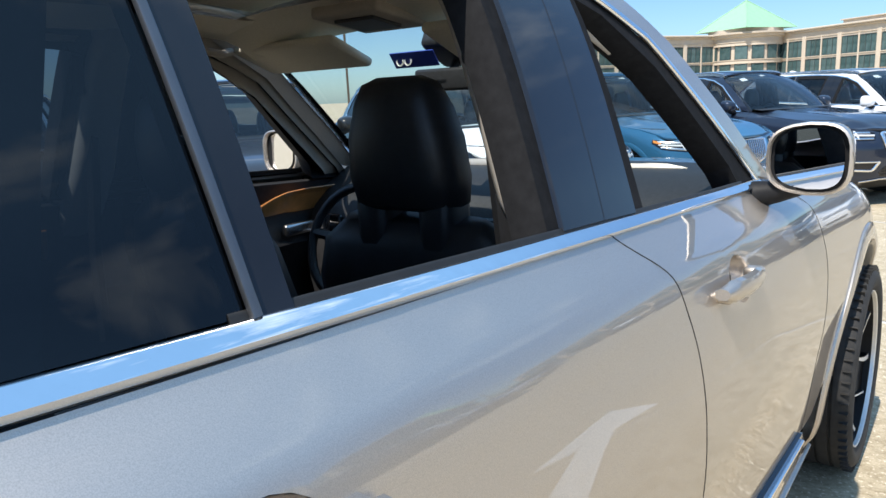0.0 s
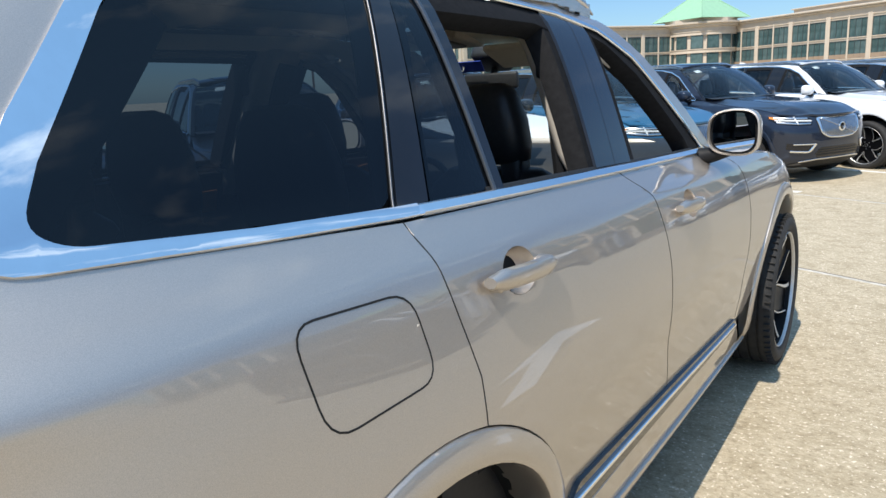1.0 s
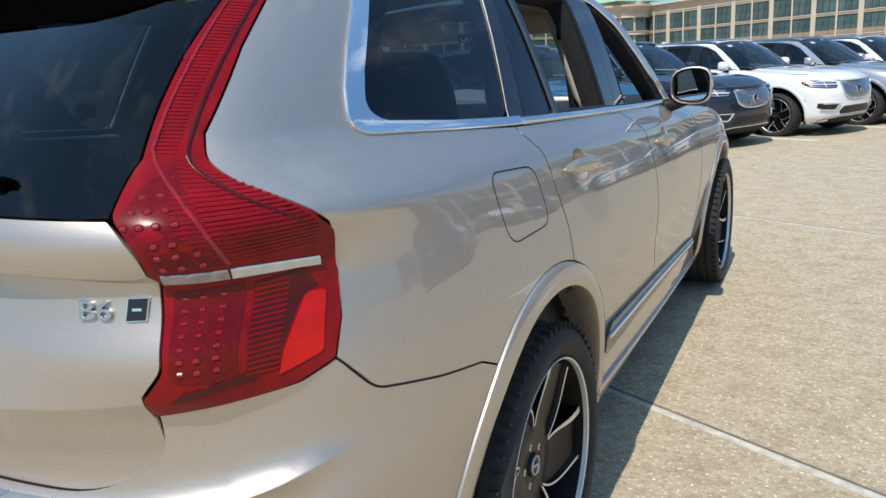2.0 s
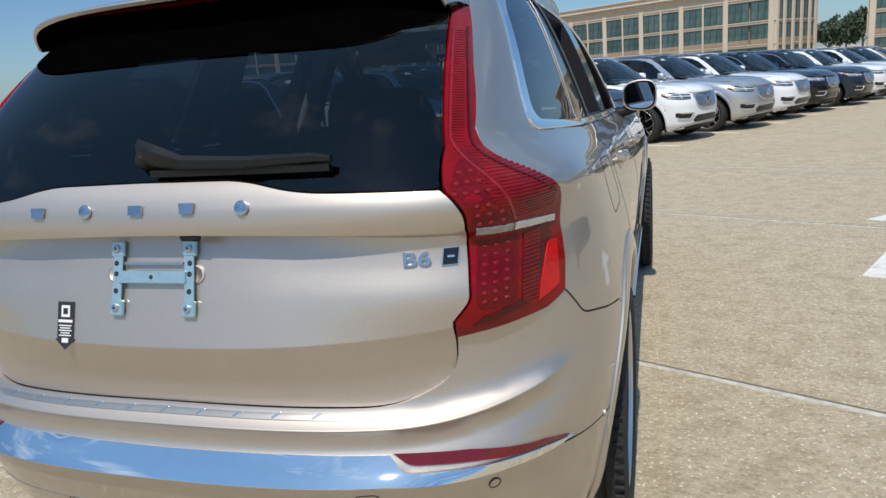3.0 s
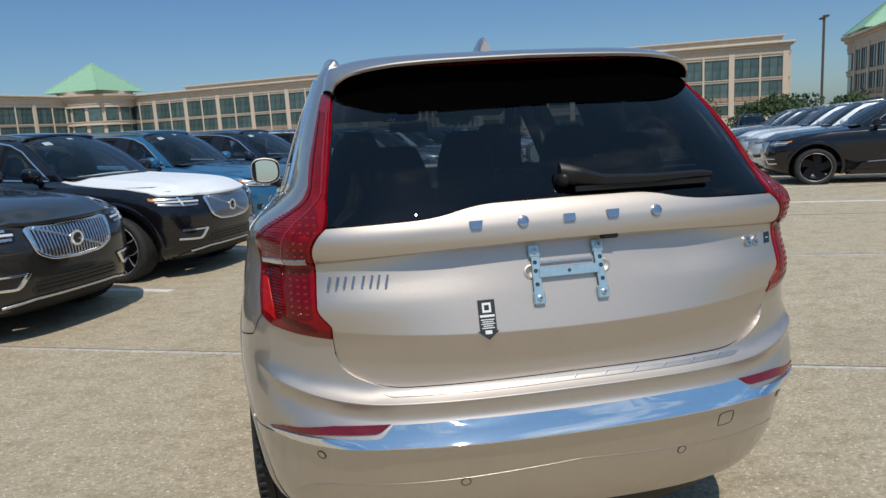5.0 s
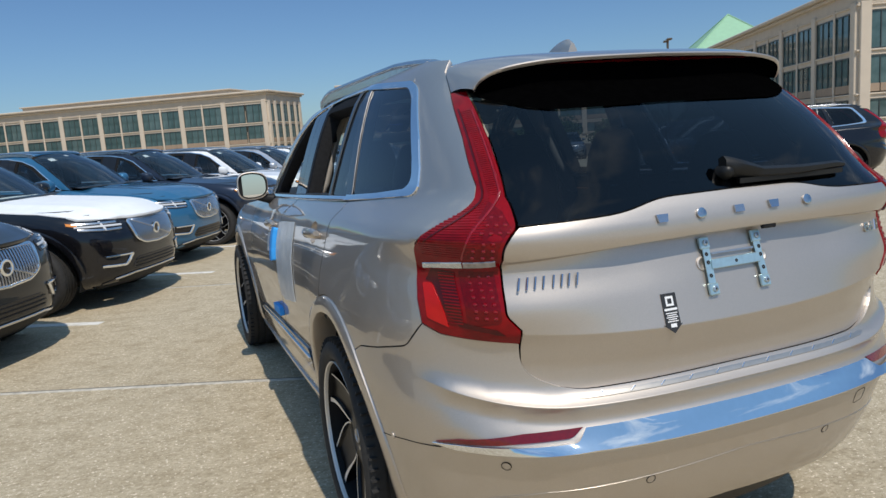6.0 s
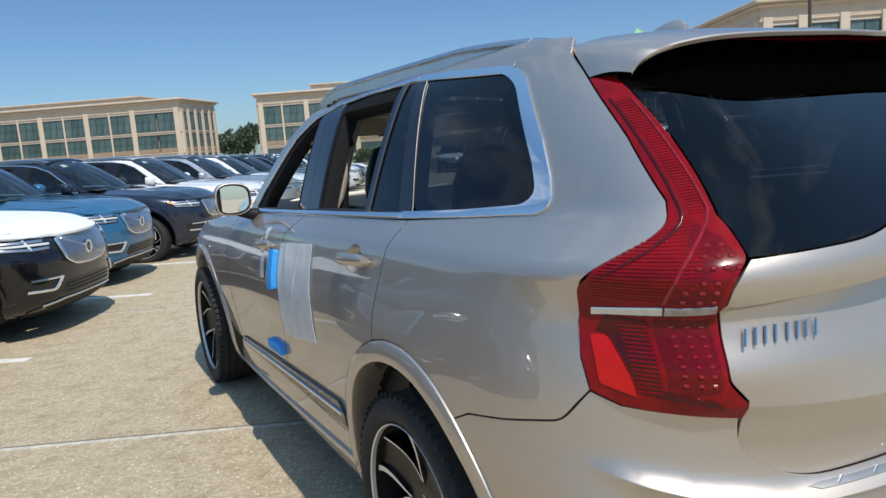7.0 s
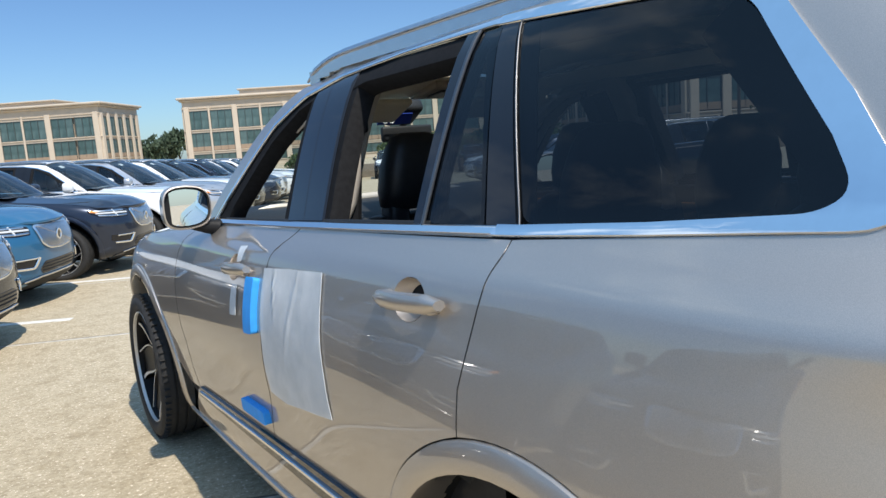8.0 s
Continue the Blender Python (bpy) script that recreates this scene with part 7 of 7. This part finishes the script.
    add_prism(bm, [(-0.023, 0.055), (0.023, 0.055), (0.023, -0.028), (0.029, -0.028), (0.0, -0.052), (-0.029, -0.028), (-0.023, -0.028)], Matrix(), 0.0012)
    st = part("delivery_sticker", bm, STICKBLACK, car, "black arrow-shaped sticker with pale print")
    st.matrix_basis = at_skin(pr, (u_of_x(-0.238, 0.957), 0.957), lift=0.0008)
    bm = bmesh.new()
    for c, sz in (((0, 0.034), (0.024, 0.026)),):
        add_box(bm, (c[0], c[1], 0.0014), (sz[0], sz[1], 0.001))
    part("printed_square", bm, STICKWHITE, st)
    part("printed_square_inset", box((0, 0.034, 0.0019), (0.013, 0.014, 0.0008)), STICKBLACK, st)
    part("printed_band", box((0, 0.012, 0.0014), (0.040, 0.006, 0.001)), STICKWHITE, st)
    for i, wd in enumerate((0.036, 0.030, 0.036, 0.026, 0.034)):
        part("printed_bar", box((0, 0.002 - i * 0.0055, 0.0014), (wd, 0.0024, 0.001)), STICKWHITE, st)
    part("printed_band", box((0, -0.031, 0.0014), (0.018, 0.010, 0.001)), STICKWHITE, st)


def side_fittings(car):
    # fuel flap outline on the right
    loop = rounded([(-1.612, 1.178, 0.045), (-1.365, 1.160, 0.05), (-1.348, 1.018, 0.045), (-1.590, 1.018, 0.05)], 0.012)
    part("fuel_flap_seam", ribbon([tuple(p) for p in loop + loop[:1]], place_side, 0.0032, 0.0006), UNDER, car, "rounded seam of the fuel flap")
    side_parts("side_sensor", lambda: tube([place_side((-1.975, 0.60)) - Vector((0.004, 0, 0)), place_side((-1.975, 0.60)) + Vector((0.003, 0, 0))], 0.011, 16), PAINT, car)
    # transport film and foam on the left doors
    pl = lambda p: place_side(p) + Vector((0.002 + 0.0012 * math.sin(p[0] * 37 + p[1] * 16 + 3 * math.sin(p[1] * 9)) * math.sin(p[1] * 13 + p[0] * 7) + 0.004 * math.exp(-(((p[0] + 0.42 + 0.25 * (p[1] - 0.95)) / 0.012) ** 2)) * smooth01(0.78, 0.95, p[1]) + 0.004 * math.exp(-(((p[0] + 0.33 - 0.3 * (p[1] - 0.9)) / 0.009) ** 2)) * smooth01(1.06, 0.9, 1.96 - p[1]), 0, 0))
    d = sheet([(-0.190, 1.087), (-0.38, 1.104), (-0.602, 1.119), (-0.635, 0.95), (-0.686, 0.762), (-0.50, 0.735), (-0.36, 0.712), (-0.226, 0.716), (-0.205, 0.9)], pl, off=0.003, step=0.014, flange=0.0015)
    f = sheet_object("protective_film", d, FILM, None, flip=True)
    tagged(f, "wrinkled translucent white film stuck to the car door", "plastic film")
    for pts, nm in (([(-0.085, 1.048), (-0.155, 1.052), (-0.165, 0.885), (-0.092, 0.878)], "a"), ([(0.075, 0.618), (-0.150, 0.628), (-0.160, 0.585), (0.070, 0.575)], "b")):
        dd = sheet([(*p, 0.012) for p in pts], place_side, off=0.022, step=0.02, flange=0.022)
        o = sheet_object("foam_guard", dd, BLUETAPE, None, flip=True)
        tagged(o, "bright blue foam edge guard taped to the car door", "foam guard", "foam edge guards")
    dd = sheet([(0.03, 1.010), (0.075, 1.008), (0.088, 0.905), (0.025, 0.912)], pl, off=0.006, step=0.012, flange=0.0015)
    o = sheet_object("film_strip", dd, FILM, None, flip=True)
    tagged(o, "crumpled white film strip hanging below the door handle", "plastic film")
    dd = sheet([(0.06, 1.125), (0.0, 1.130), (0.015, 1.085), (0.05, 1.080)], pl, off=0.012, step=0.01, flange=0.0015)
    o = sheet_object("film_strip", dd, FILM, None, flip=True)
    tagged(o, "crumpled white film strip above the door handle", "plastic film")


CAR = thing("parked_suv", pose(0, 0, 0), "champagne metallic SUV with lowered side windows on the concrete lot", "car")
body_sides(CAR, PAINT)
side_trim(CAR, PAINT)
greenhouse_chrome(CAR)
side_glazing(CAR)
ROOF_PLACE = roof_top(CAR, PAINT)
inner_shell(CAR)
front_end(CAR, PAINT, detail=False)
LAMPS = rear_end(CAR, PAINT)
for lamp, s in zip(LAMPS, (1, -1)):
    tail_lamp_details(lamp, s)
spoiler(CAR, PAINT)
handles(CAR, PAINT)
mirrors(CAR, PAINT)
rear_fittings(CAR)
side_fittings(CAR)
cabin(CAR, ROOF_PLACE)
WHEEL = wheel_template()
for s in (1, -1):
    fit_wheel(WHEEL, CAR, 0.805, REAR_WHEEL_Y, side=s, turn=0.5 * s)
    fit_wheel(WHEEL, CAR, 0.83, FRONT_WHEEL_Y, side=s, turn=0.2)
drop_template(WHEEL)

# ---- the other cars on the lot ----
BASE_PAINT = car_paint("parked_paint", (0.05, 0.05, 0.05), metal=0.5, rough=0.3)
HOOD_PAINT = car_paint("parked_hood_paint", (0.05, 0.05, 0.05), metal=0.5, rough=0.3)
COLOURS = {
    "charcoal": car_paint("charcoal_paint", (0.036, 0.034, 0.032), 0.5, 0.3),
    "black": car_paint("black_paint", (0.006, 0.006, 0.008), 0.1, 0.2),
    "navy": car_paint("navy_paint", (0.020, 0.028, 0.048), 0.4, 0.28),
    "blue": car_paint("mid_blue_paint", (0.028, 0.135, 0.26), 0.25, 0.3),
    "white": car_paint("white_paint", (0.78, 0.79, 0.80), 0.0, 0.35, 0.01),
    "silver": car_paint("silver_paint", (0.55, 0.56, 0.58), 0.7, 0.35),
    "grey": car_paint("blue_grey_paint", (0.24, 0.26, 0.29), 0.6, 0.33),
}


def parked_template():
    car = thing("parked_suv", pose(0, 0, -50), "", "car")
    body_sides(car, BASE_PAINT)
    side_trim(car, BASE_PAINT)
    greenhouse_chrome(car)
    side_glazing(car, lowered=False)
    rp = roof_top(car, BASE_PAINT)
    inner_shell(car)
    front_end(car, BASE_PAINT, HOOD_PAINT)
    rear_end(car, BASE_PAINT, detail=False)
    handles(car, BASE_PAINT)
    mirrors(car, BASE_PAINT)
    cabin(car, rp, full=False)
    w = wheel_template(simple=True)
    for s in (1, -1):
        fit_wheel(w, car, 0.82, REAR_WHEEL_Y, side=s, turn=0.4)
        fit_wheel(w, car, 0.83, FRONT_WHEEL_Y, side=s, turn=0.9)
    drop_template(w)
    # window paper
    bm = bmesh.new()
    wp = windscreen_place()
    for v0, v1, f0, f1 in ((0.50, 0.66, 0.12, 0.22), (-0.12, 0.02, 0.06, 0.11)):
        bm.faces.new([bm.verts.new(wp(p) + Vector((0, -0.006, -0.008))) for p in ((v0, f0), (v1, f0), (v1, f1), (v0, f1))])
    part("window_paper", bm, WHITEFILM, car, "white paper behind the windscreen")
    return car


TEMPLATE = parked_template()


FINE = ("wheel_bolt", "hub_emblem", "seat_cushion", "lower_grille_bar", "brake_disc", "rim_barrel", "skid_strip", "handle_cup", "machined_facet")


def park(x, y, yaw, body, hood=None, label="", group="", scale=(1, 1, 1), far=False, pitch=0.0):
    car = copy_thing(TEMPLATE, pose(x, y, fall(x, y), 0, 0, yaw) @ Matrix.Rotation(pitch, 4, "X") @ Matrix.Diagonal((*scale, 1)))
    tagged(car, label, "car", group)
    for o in car.children_recursive:
        if o.type != "MESH":
            continue
        for sl in o.material_slots:
            if sl.material in (BASE_PAINT, HOOD_PAINT):
                c = WHITEFILM if sl.material is HOOD_PAINT and hood == "film" else COLOURS[body]
                sl.link = "OBJECT"
                sl.material = c
    if far:
        # too small to tell at this distance
        for o in [o for o in car.children_recursive if o.name.split(".")[0] in FINE]:
            bpy.data.objects.remove(o)
    return car


# the charcoal car at -1 is added, outside the view, to fill reflections
ROW = [(-1, "charcoal", None), (0, "charcoal", None), (1, "black", "film"), (2, "blue", None), (3, "navy", None), (4, "white", None), (5, "silver", None), (6, "white", None), (7, "black", None), (8, "navy", None), (9, "white", None), (10, "white", None), (11, "black", None), (12, "white", "film")]
WORDS = {"charcoal": "charcoal", "black": "black", "navy": "dark navy", "blue": "mid-blue", "white": "white", "silver": "silver", "grey": "blue-grey"}
for k, body, hood in ROW:
    mid = STALL0 + ALONG * (PITCH * (k - 0.5)) - ACROSS * (2.44 + 0.05 * ((k * 7) % 5 - 2))
    sc = (0.97, 0.90, 0.945) if body == "blue" else ((0.985, 0.97, 0.945) if k > 0 else (1, 1, 0.97))
    if body == "blue":
        mid -= ACROSS * 0.22
    if k == 3:
        mid -= ACROSS * 0.35
    lab = f"{WORDS[body]} SUV" + (" with white film over its bonnet" if hood else (" of a smaller size, nose to the aisle" if body == "blue" else " parked nose to the aisle"))
    park(mid.x, mid.y, YAW_ROW + ((k * 13) % 7 - 3) * 0.25, body, hood, lab, "cars in the stall row", sc, far=k > 5)
# cars across the end of the lot
END0 = Vector((19.7, 35.2, 0))
for i, (body, hood) in enumerate((("navy", None), ("black", "film"), ("grey", None), ("black", None))):
    q = END0 + ACROSS * (2.75 * (i - 1)) + ALONG * 2.4
    park(q.x, q.y, math.degrees(math.atan2(-ALONG.y, -ALONG.x)) - 90, body, hood, f"{WORDS[body]} SUV" + (" with white film over its bonnet" if hood else " facing up the aisle"), "cars at the end of the lot", (1, 1, 0.97), far=True, pitch=0.0155)
# the facing row on the far side of the aisle
FACE0 = Vector((14.6, 20.2, 0))
for i, body in enumerate(("white", "grey", "navy", "white", "white", "black")):
    q = FACE0 - ALONG * (2.75 * (i - 0.6)) + ACROSS * 2.55
    park(q.x, q.y, YAW_ROW + 180, body, None, f"{WORDS[body]} SUV in the row across the aisle", "cars across the aisle", (1, 1, 0.95), far=True)
for i in range(7):
    e = FACE0 - ALONG * (2.75 * (i - 0.1)) - ACROSS * 0.35
    ob = link_mesh("stall_line", strip(e.to_2d(), (e + ACROSS * 5.2).to_2d(), 0.10), ROADPAINT)
    ob.location.z = fall(e.x, e.y)
    tagged(ob, "worn white parking stall line on concrete", "parking line", "stall lines", "structure")
drop_template(TEMPLATE)
